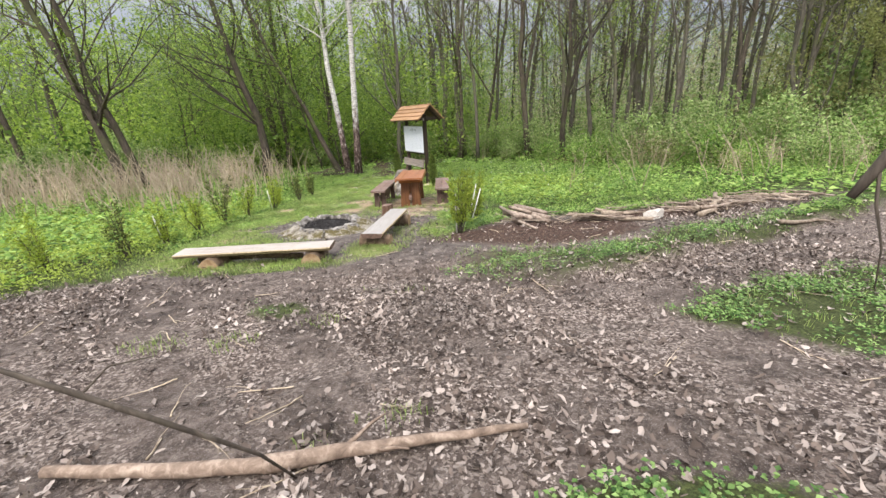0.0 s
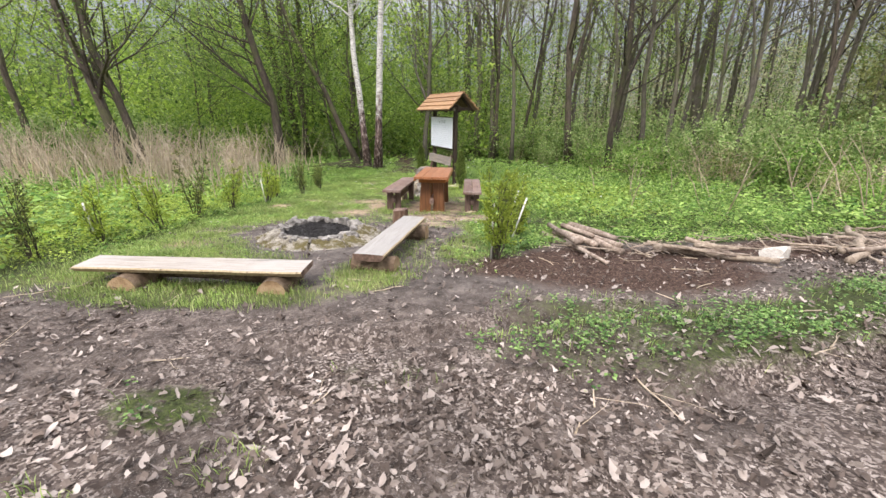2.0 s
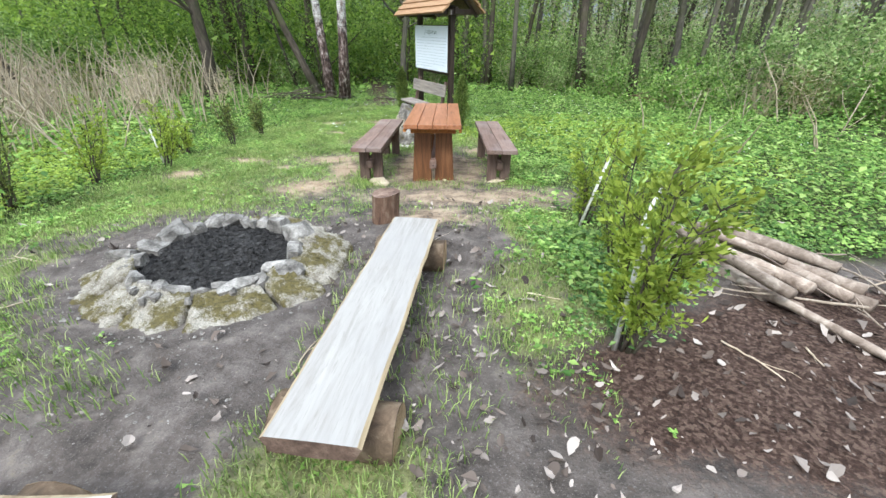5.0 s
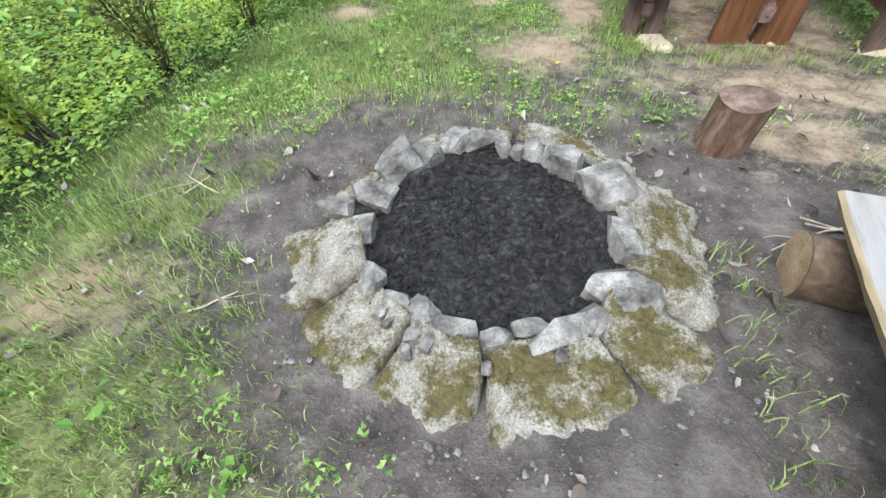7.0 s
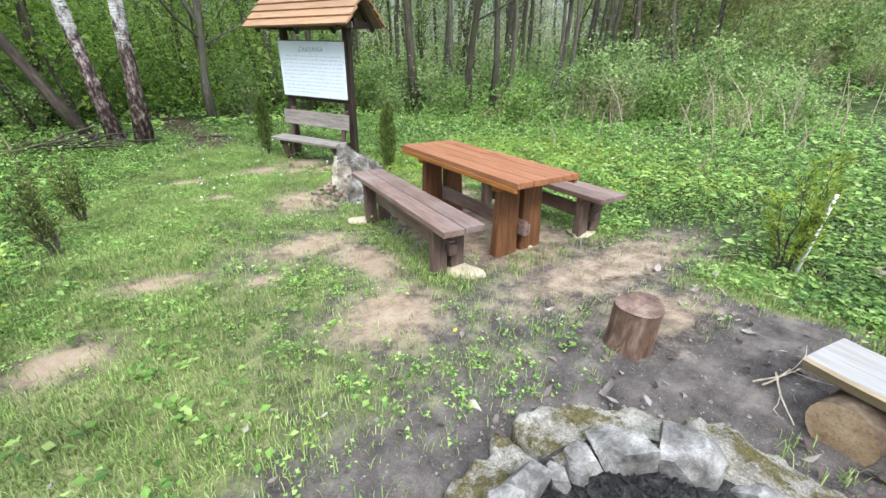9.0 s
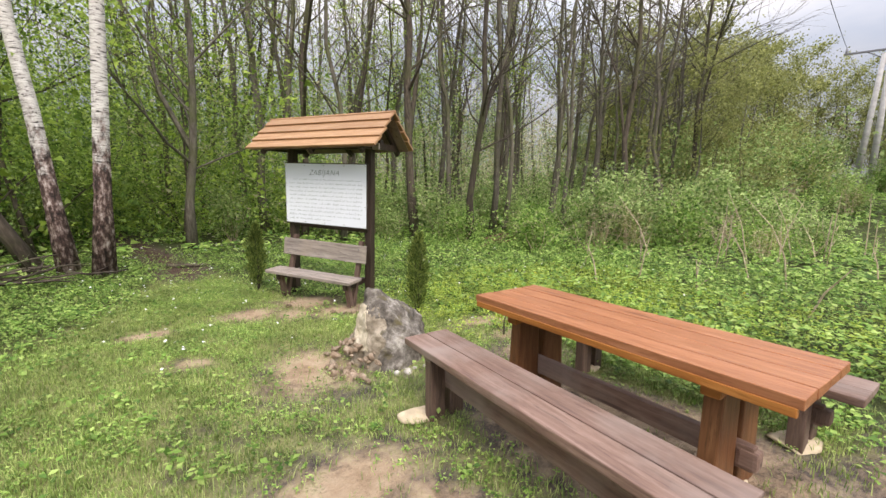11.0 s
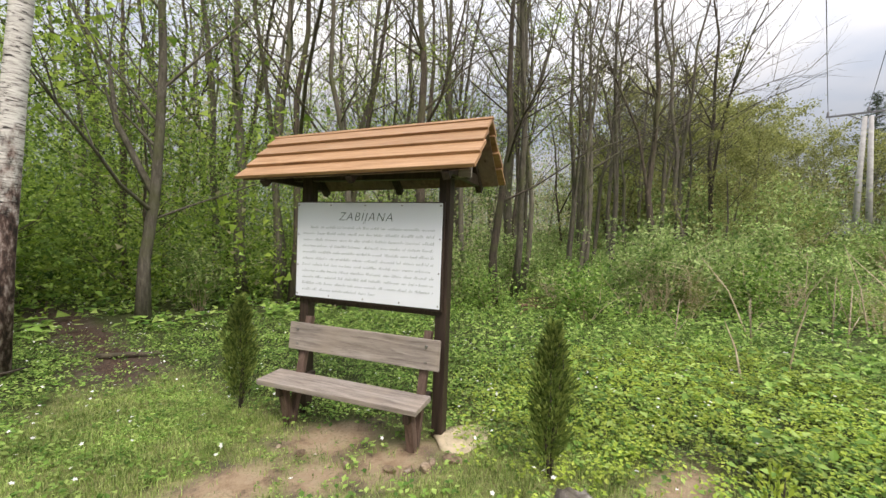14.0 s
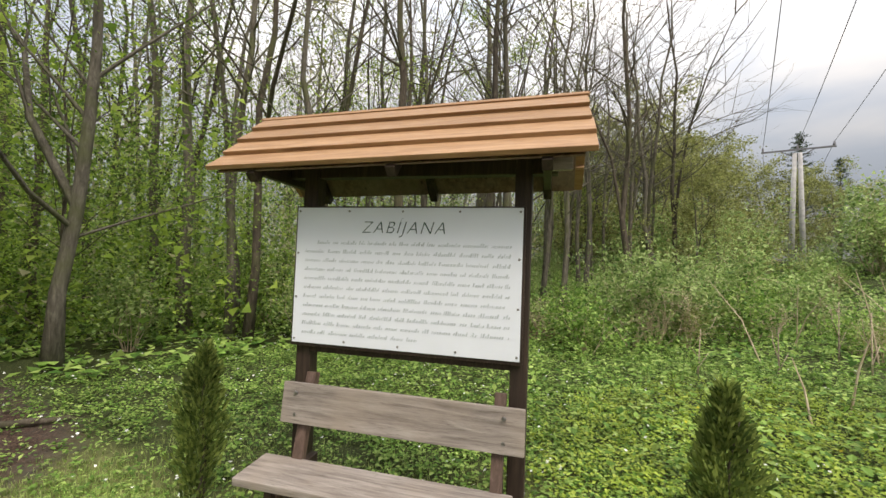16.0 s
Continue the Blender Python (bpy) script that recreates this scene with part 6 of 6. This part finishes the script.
brng = random.Random(33)
BUSH_LABELS = ("light green leafy bush at the forest edge", "low spreading green bush at the forest edge", "tall leafy green bush at the forest edge", "twiggy budding bush in the rough grass", "bare dry twiggy bush in the rough grass")
for _ in range(85):
    x = brng.uniform(-26, 30)
    y = forest_edge(x) + brng.uniform(-1.6, 5)
    if abs(x + 3) < 1.6:
        continue
    if 0 < x < 13 and brng.random() < 0.55:
        continue
    kind = brng.choice((0, 1, 2, 2, 1))
    plant_bush(kind, x, y, brng.uniform(0.6, 1.15), brng.uniform(0, 360), BUSH_LABELS[kind], "forest edge bushes")
for _ in range(62):
    x = 5.5 + brng.random() ** 1.3 * 28
    y = brng.uniform(11 + 0.1 * x, max(14, forest_edge(x)))
    if x < 9 and y < 16:
        continue
    kind = brng.choice((0, 1, 3, 0, 1, 2, 4))
    plant_bush(kind, x, y, brng.uniform(0.5, 1.1), brng.uniform(0, 360), BUSH_LABELS[kind], "rough meadow bushes")
for _ in range(13):
    x = brng.uniform(-17, -6.3)
    y = brng.uniform(12.5, 20)
    kind = brng.choice((4, 4, 4, 3))
    plant_bush(kind, x, y, brng.uniform(0.7, 1.1), brng.uniform(0, 360), BUSH_LABELS[kind], "dry brush thicket")

for bx, by, bk, bs in ((8.0, 17.6, 2, 1.0), (9.4, 16.9, 0, 1.1), (10.9, 17.6, 0, 1.2), (10.4, 15.6, 1, 1.1), (12.8, 16.4, 2, 1.2), (14.6, 17.4, 0, 1.3), (7.2, 19.0, 1, 1.0), (12.2, 19.2, 2, 1.2), (16.5, 15.5, 1, 1.2), (18.5, 17.5, 0, 1.3)):
    plant_bush(bk, bx, by, bs, bx * 70, BUSH_LABELS[bk], "rough meadow bushes")

# willow-like thicket on the rising slope beyond the meadow
SLOPE = [tree_meshes(201, 8, 0.07, LEAF_OLIVE, 0.11, 4200, 12, 0.03, 0.08, 0.42, BARK_GREY, twig_detail=3), tree_meshes(202, 7, 0.06, LEAF_OLIVE, 0.105, 3800, 12, 0.03, 0.08, 0.42, BARK_GREY, twig_detail=3)]
made = 0
while made < 92:
    az, dist = radians(brng.uniform(61, 112)), brng.uniform(27, 52)
    x, y = math.sin(az) * dist - 1, math.cos(az) * dist + 14
    if x < 40 and 11 < y < 20:
        continue
    made += 1
    tall = float(np.interp(math.degrees(az), [50, 72, 82, 95, 112], [1.5, 1.45, 1.15, 0.8, 0.75]))
    k = brng.choice((0, 0, 1))
    plant_tree(SLOPE[k], at(x, y) @ pose(0, 0, 0, brng.gauss(0, 5), brng.gauss(0, 5), brng.uniform(0, 360)) @ Matrix.Scale(tall * brng.uniform(0.8, 1.1), 4),
               "multi-branched olive thicket tree on the slope", "slope thicket")


for k, (bx, by) in enumerate(((16.2, 18.0), (19.0, 18.6), (22.0, 18.3))):
    plant_tree(SLOPE[k % 2], at(bx, by, k * 71) @ Matrix.Scale(0.82 + 0.04 * (k % 4), 4), "multi-branched olive thicket tree on the slope", "slope thicket")
for _ in range(44):
    az, dist = radians(brng.uniform(66, 110)), brng.uniform(22, 46)
    x, y = math.sin(az) * dist - 1, math.cos(az) * dist + 14
    kind = brng.choice((0, 2, 3, 1))
    if 12.8 < y < 18.2 and x < 37:
        continue
    plant_bush(kind, x, y, brng.uniform(1.5, 2.4), brng.uniform(0, 360), BUSH_LABELS[kind], "slope bushes")


def conifer(m, h, seed):
    r = random.Random(seed)
    rng = np.random.default_rng(seed)
    wood, needles = Shape(), Shape()
    wood.tube([Vector((0, 0, h * t - 0.2)) for t in (0, 0.3, 0.6, 1)], [0.14, 0.11, 0.07, 0.02], 7)
    cs = []
    for k in range(60):
        z = h * (0.3 + 0.7 * (k / 60) ** 0.9)
        ln = (1.05 - z / h) * h * 0.3 * r.uniform(0.6, 1.1) + 0.15
        a = k * 2.4
        e = Vector((math.cos(a) * ln, math.sin(a) * ln, z + ln * 0.25))
        wood.tube([Vector((0, 0, z)), e], [0.025, 0.006], 4, False)
        for t in np.linspace(0.2, 1, 8):
            p = Vector((0, 0, z)).lerp(e, float(t))
            cs += [tuple(p + Vector((r.gauss(0, 0.13), r.gauss(0, 0.13), r.gauss(0, 0.07)))) for _ in range(6)]
    needles.diamonds(cs, 0.26, 0.05, rng, 0.2)
    t = thing("conifer", "dark pine standing above the slope thicket", "tree", m, "pines on the slope")
    part("trunk", wood, BARK, t)
    part("crown", needles, CONIFER, t, "", False)


conifer(at(46, 16.5), 11.8, 1)
conifer(at(49, 17.0), 7.5, 2)
conifer(at(57, 13.8), 10.5, 3)

# ---- power line ----


def power_pole():
    x, y = 36.6, 16.1
    p = thing("power_pole", "grey concrete double-leg power pole with steel crossarm", "power pole", pose(x, y, gz(x, y) - 0.3, 0, 0, 10))
    H = 8.9
    for s in (-1, 1):
        sh = Shape()
        sh.tube([Vector((0, s * 0.36, 0)), Vector((0, s * 0.26, H * 0.5)), Vector((0, s * 0.15, H))], [0.2, 0.17, 0.13], 12)
        part("leg", sh, CONCRETE, p)
    part("crossarm", box((0, 0, H + 0.25), (0.12, 4.2, 0.12), bevel=0.01), DARK_STEEL, p)
    for s in (-1, 1):
        part("brace", box((0, s * 0.55, H - 0.05), (0.06, 1.2, 0.06), (s * 32, 0, 0), bevel=0.005), DARK_STEEL, p)
    for yy in (-2.0, 0.0, 2.0):
        sh = Shape()
        zs = [(0, 0.04), (0.06, 0.09), (0.1, 0.05), (0.16, 0.09), (0.2, 0.05), (0.27, 0.07), (0.32, 0.03)]
        sh.tube([Vector((0, yy, H + 0.3 + a)) for a, _ in zs], [b for _, b in zs], 10)
        part("insulator", sh, DARK_STEEL, p, "ribbed dark insulator")
    return p


power_pole()
pole_top = Matrix.Translation((36.6, 16.1, gz(36.6, 16.1) - 0.3)) @ pose(0, 0, 0, 0, 0, 10)
for k, yy in enumerate((-2.0, 0.0, 2.0)):
    a = pole_top @ Vector((0, yy, 9.5))
    for end, sag in ((Vector((-22, 8.5 + yy * 1.0, 11.5)), 1.0), (Vector((96, 22 + yy, 15)), 1.3)):
        cu = bpy.data.curves.new("power_wire", "CURVE")
        cu.dimensions, cu.bevel_depth, cu.bevel_resolution = "3D", 0.016, 1
        sp = cu.splines.new("POLY")
        sp.points.add(24)
        for i in range(25):
            t = i / 24
            q = a.lerp(end, t)
            sp.points[i].co = (q.x, q.y, q.z - sag * 4 * t * (1 - t), 1)
        cu.materials.append(WIRE)
        tagged(new("power_wire", cu), "thin overhead power wire", "wire", "overhead wires")

# ---- ground cover ----


def scatter(n, x0, x1, y0, y1, keep, seed):
    """Places on the ground, kept by a density from 0 to 1."""
    rng = np.random.default_rng(seed)
    x, y = rng.uniform(x0, x1, n), rng.uniform(y0, y1, n)
    ok = rng.random(n) < keep(x, y)
    return x[ok], y[ok], rng


def pit_free(x, y):
    d = np.hypot(x - PIT.x, y - PIT.y)
    return (d > 0.92) & (np.hypot(x + 1.18, y - 13.22) > 0.42) & (np.hypot(x + 1.2, y - 8.83) > 0.15)


def litter_density(x, y):
    r, g, b = soil_masks(x, y)
    road = inside(np.interp(x, [-8, -3, 0, 4, 9], [4.9, 5.2, 5.6, 7.0, 9.6]) - y, 0.8)
    patch = np.clip(0.5 + 0.75 * wobble(0.8 * x + 1, 0.8 * y), 0.1, 1)
    bare = spot(x, y, -0.6, 5.05, 2.6, 0.75, 0.6, 14)
    base = road * (1 - 0.75 * r) * patch * (1 - 0.72 * bare)
    rest = 0.035 * (1 - r) + 0.06 * b + 0.015 + 0.1 * spot(x, y, -0.4, 7.2, 0.5, 1.4)
    return np.clip(np.maximum(base, rest), 0, 1) * pit_free(x, y)


def fallen_leaves():
    x, y, rng = scatter(175000, -7, 8, 0.6, 9.6, litter_density, 3)
    s = Shape()
    z = ground_z(x, y) + rng.uniform(0.004, 0.03, len(x))
    n = len(x)
    a = rng.uniform(0, 6.283, n)
    L = 0.007 + 0.031 * rng.random(n) ** 2.2
    W = L * rng.uniform(0.35, 0.7, n)
    tilt, fold, bend = rng.normal(0, 0.4, (n, 2)), rng.uniform(0.0, 0.9, n), rng.normal(0.25, 0.35, n)
    outline = ((-1.0, 0.0), (-0.62, 0.62), (-0.2, 0.8), (0.1, 1.0), (0.5, 0.62), (1.1, 0.0), (0.55, -0.7), (0.15, -0.95), (-0.25, -0.75), (-0.6, -0.65), (0.05, 0.0))
    for i in range(n):
        ca, sa = math.cos(a[i]), math.sin(a[i])
        b = len(s.v)
        j = rng.uniform(0.7, 1.25, 11)
        for k, (u, v) in enumerate(outline):
            p, q = u * j[k] * L[i], v * j[10 - k] * W[i]
            s.v.append((x[i] + ca * p - sa * q, y[i] + sa * p + ca * q, z[i] + tilt[i, 0] * p + tilt[i, 1] * q + fold[i] * abs(q) + bend[i] * p * u))
        s.f += [(b, b + 10, b + 3, b + 2, b + 1), (b + 10, b + 5, b + 4, b + 3), (b, b + 9, b + 8, b + 7, b + 10), (b + 10, b + 7, b + 6, b + 5)]
    return tagged(new("leaf_litter", s.mesh("leaf_litter", LITTER, False)), "dry beige and brown fallen leaves on the track", "leaf litter", kind="stuff")


def blades(name, x, y, rng, lo, hi, material, label, per=4):
    """Bent grass blades, a few at each place."""
    x, y, z = (np.repeat(v, per) for v in (x, y, ground_z(x, y)))
    n = len(x)
    a, h = rng.uniform(0, 6.283, n), rng.uniform(lo, hi, n)
    ox, oy = x + rng.normal(0, 0.03, n), y + rng.normal(0, 0.03, n)
    lx, ly, w = np.cos(a) * h * rng.uniform(0.2, 0.9, n), np.sin(a) * h * rng.uniform(0.2, 0.9, n), 0.002 + 0.014 * h
    wx, wy = -np.sin(a) * w, np.cos(a) * w
    q = np.stack([np.stack(c, 1) for c in ((ox - wx, oy - wy, z - 0.01), (ox + wx, oy + wy, z - 0.01), (ox + lx * 0.4 + wx * 0.7, oy + ly * 0.4 + wy * 0.7, z + h * 0.6),
                                           (ox + lx * 0.4 - wx * 0.7, oy + ly * 0.4 - wy * 0.7, z + h * 0.6), (ox + lx, oy + ly, z + h * 0.85))], 1).reshape(-1, 3)
    s = Shape()
    s.v = q.tolist()
    s.f = [f for b in range(0, 5 * n, 5) for f in ((b, b + 1, b + 2, b + 3), (b + 3, b + 2, b + 4))]
    return tagged(new(name, s.mesh(name, material, False)), label, "grass", kind="stuff")


def herb_patch(name, x, y, rng, size, lift, material, label, per=5, tri=False):
    """Low herbs: a few stalks, each with leaflets spread at its top."""
    n = len(x)
    z = ground_z(x, y)
    c = np.repeat(np.stack([x, y, z], 1), per, 0)
    c += np.stack([rng.normal(0, size * 0.9, n * per), rng.normal(0, size * 0.9, n * per), rng.uniform(0.2, 1, n * per) * lift], 1)
    s = Shape()
    s.diamonds(c, size, size * 0.7, rng, 0.72, 0.12, tri)
    return tagged(new(name, s.mesh(name, material, False)), label, "ground plants", kind="stuff")


def lawn_density(x, y):
    r, g, b = soil_masks(x, y)
    lawn = inside(y - 6.0, 0.6) * inside(lawn_top(x) - y, 1.0) * inside(x + 4.5, 0.6) * inside(0.5 - x, 0.6)
    return np.clip(r, 0, 1) * np.clip(0.15 + lawn, 0, 1) * (1 - 0.9 * g) * pit_free(x, y)


def herb_density(x, y):
    r, g, b = soil_masks(x, y)
    lawn = inside(y - 6.0, 0.6) * inside(lawn_top(x) + 0.2 - y, 1.0) * inside(x + 4.7, 0.5) * inside(0.2 - x, 0.6)
    return np.clip(r ** 1.3, 0, 1) * (1 - 0.88 * lawn) * np.clip(0.75 + 0.4 * wobble(x * 0.7, y * 0.7 + 3), 0.25, 1) * pit_free(x, y) * inside(7.6 - np.abs(x), 1.8)


fallen_leaves()
gx, gy, grng = scatter(150000, -5.5, 2, 5, 19, lawn_density, 11)
blades("short_grass", gx, gy, grng, 0.02, 0.06, GRASS, "short trodden yellow-green grass")


def tuft_density(x, y):
    r, g, b = soil_masks(x, y)
    t = spot(x, y, -2.8, 5.55, 1.35, 0.42) + spot(x, y, -1.15, 6.15, 0.4, 0.45) + spot(x, y, -1.55, 10.6, 0.25, 0.7) + spot(x, y, -0.75, 10.1, 0.5, 0.2) + spot(x, y, -0.7, 6.9, 0.25, 0.9) * 0.7 + spot(x, y, -3.3, 6.6, 0.9, 0.4) + spot(x, y, -2.55, 6.62, 0.55, 0.2) + 0.8 * spot(x, y, -1.28, 7.25, 0.13, 0.8) + 0.7 * (spot(x, y, -1.2, 3.5, 0.2, 0.12) + spot(x, y, -1.9, 3.2, 0.22, 0.14) + spot(x, y, -2.6, 3.15, 0.25, 0.14) + spot(x, y, -0.35, 2.0, 0.22, 0.1) + spot(x, y, -0.75, 1.78, 0.15, 0.1) + spot(x, y, 0.5, 4.9, 0.35, 0.18)) + spot(x, y, -3.8, 7.0, 0.8, 0.8) * 0.8 + 0.12 * r
    return np.clip(t, 0, 1) * pit_free(x, y)


gx, gy, grng = scatter(44000, -6, 6, 1.5, 14, tuft_density, 12)
blades("long_grass", gx, gy, grng, 0.035, 0.09, GRASS, "longer fresh green grass tufts")
hx, hy, hrng = scatter(50000, -4, 9.5, 0.5, 8.6, lambda x, y: herb_density(x, y) * np.where(x < 0, y < 5.0, True) * np.clip(0.55 + 1.0 * wobble(2.1 * x, 2.1 * y + 4), 0.2, 1) * np.where((y > np.interp(x, BANK_X, BANK_Y) - 0.5) & (y < np.interp(x, BANK_X, BANK_Y) + 0.14), 0.15, 1), 23)
herb_patch("verge_herbs", hx, hy, hrng, 0.032, 0.085, LEAF_VERGE, "dark green leafy herbs along the leaf-strewn track", 7)
hx, hy, hrng = scatter(54000, -8.5, 8.5, 6.6, 23, lambda x, y: herb_density(x, y) * (1 - 0.9 * spot(x, y, -3.7, 7.0, 1.0, 0.9)), 13)
herb_patch("herb_cover", hx, hy, hrng, 0.046, 0.10, LEAF_HERB, "low green woodland herbs covering the ground", 6)
hx, hy, hrng = scatter(22000, -32, 40, 6, 46, lambda x, y: soil_masks(x, y)[0] * np.clip(inside(np.abs(x) - 7.2, 1.8) + inside(y - 22.4, 1.5), 0, 1) * np.clip(0.8 + 0.3 * wobble(x * 0.4, y * 0.4), 0.3, 1), 14)
herb_patch("far_herb_cover", hx, hy, hrng, 0.17, 0.2, LEAF_HERB, "green herbs under the far trees", 6, True)


cx_, cy_, crng = scatter(46000, -5.2, 1.5, 5.5, 18.5, lambda x, y: lawn_density(x, y) * np.clip(0.35 + 0.9 * wobble(1.3 * x, 1.3 * y), 0, 1), 19)
herb_patch("clover_cover", cx_, cy_, crng, 0.021, 0.04, LEAF_HERB, "small green clover leaves in the trodden grass", 6, True)


def lime_density(x, y):
    return np.clip(spot(x, y, 2.4, 14.3, 2.6, 2.0) * 0.7 + (spot(x, y, -7.4, 8.6, 3.2, 4.5) * 0.75 + spot(x, y, -13, 12.5, 6.5, 5.0) * 0.45) * inside(-4.75 - x, 0.4) + spot(x, y, 2.8, 11.5, 1.6, 1.6) * 0.3, 0, 1) * soil_masks(x, y)[0]


lx_, ly_, lrng = scatter(66000, -19, 6, 4, 17, lime_density, 15)
herb_patch("lime_herbs", lx_, ly_, lrng, 0.038, 0.14, LEAF_LIME, "bright yellow-green herbs in patches", 8)


def weed_density(x, y):
    r, g, b = soil_masks(x, y)
    return np.clip(r, 0, 1) * np.clip(inside(x - 1.2, 2.0) * inside(y - 8.5, 1.0) + inside(-5 - x, 1.0), 0, 1)


wx, wy, wwr = scatter(7500, -16, 16, 5, 22, weed_density, 16)
herb_patch("tall_weeds", wx, wy, wwr, 0.085, 0.42, LEAF_HERB, "taller leafy weeds in the rough meadow", 7)


def flowers(name, n, density, seed, material, r0, lift, label):
    x, y, rng = scatter(n, -12, 12, 8, 34, density, seed)
    s = Shape()
    z = ground_z(x, y) + rng.uniform(0.5, 1.0, len(x)) * lift
    for i in range(len(x)):
        b, r = len(s.v), r0 * rng.uniform(0.7, 1.2)
        tx, ty = rng.normal(0, 0.35, 2)
        for k in range(10):
            a, q = 0.628 * k, r * (1 if k % 2 else 0.5)
            dx, dy = math.cos(a) * q, math.sin(a) * q
            s.v.append((x[i] + dx, y[i] + dy, z[i] + tx * dx + ty * dy))
        s.f.append(tuple(range(b, b + 10)))
    return tagged(new(name, s.mesh(name, material, False)), label, "flowers", kind="stuff")


flowers("white_anemones", 9000, lambda x, y: soil_masks(x, y)[0] * np.clip(spot(x, y, 0.5, 20, 5.5, 6) * 0.6 + spot(x, y, 4, 14.5, 4, 2.5) * 0.22 + spot(x, y, -3, 27, 5, 6) * 0.3, 0, 1), 41, PETAL, 0.018, 0.15, "small white wood anemones in flower")
flowers("yellow_flowers", 3000, lambda x, y: soil_masks(x, y)[0] * (0.012 + 0.05 * spot(x, y, 2.5, 13.8, 2.2, 1.5)), 42, YELLOW_PETAL, 0.016, 0.2, "small yellow spring flowers")


def dry_stalks():
    rng = random.Random(71)
    s = Shape()
    for _ in range(1500):
        if rng.random() < 0.55:
            x, y = rng.uniform(-20, -5.8), rng.gauss(14.6, 2.6)
            if y < 10.5:
                continue
        else:
            x, y = rng.uniform(3.5, 16), rng.uniform(9.5, 15)
            if rng.random() < 0.93:
                continue
        h = rng.uniform(0.6, 1.9)
        z = gz(x, y)
        lx, ly = rng.gauss(0, 0.28), rng.gauss(0, 0.28)
        s.tube([Vector((x, y, z - 0.02)), Vector((x + lx * 0.4 * h, y + ly * 0.4 * h, z + h * 0.55)), Vector((x + lx * h, y + ly * h, z + h))], [0.018, 0.014, 0.006], 3, False)
    return tagged(new("dry_stalks", s.mesh("dry_stalks", TWIG)), "thicket of dry beige stalks and brambles", "dry stalks", kind="stuff")


dry_stalks()
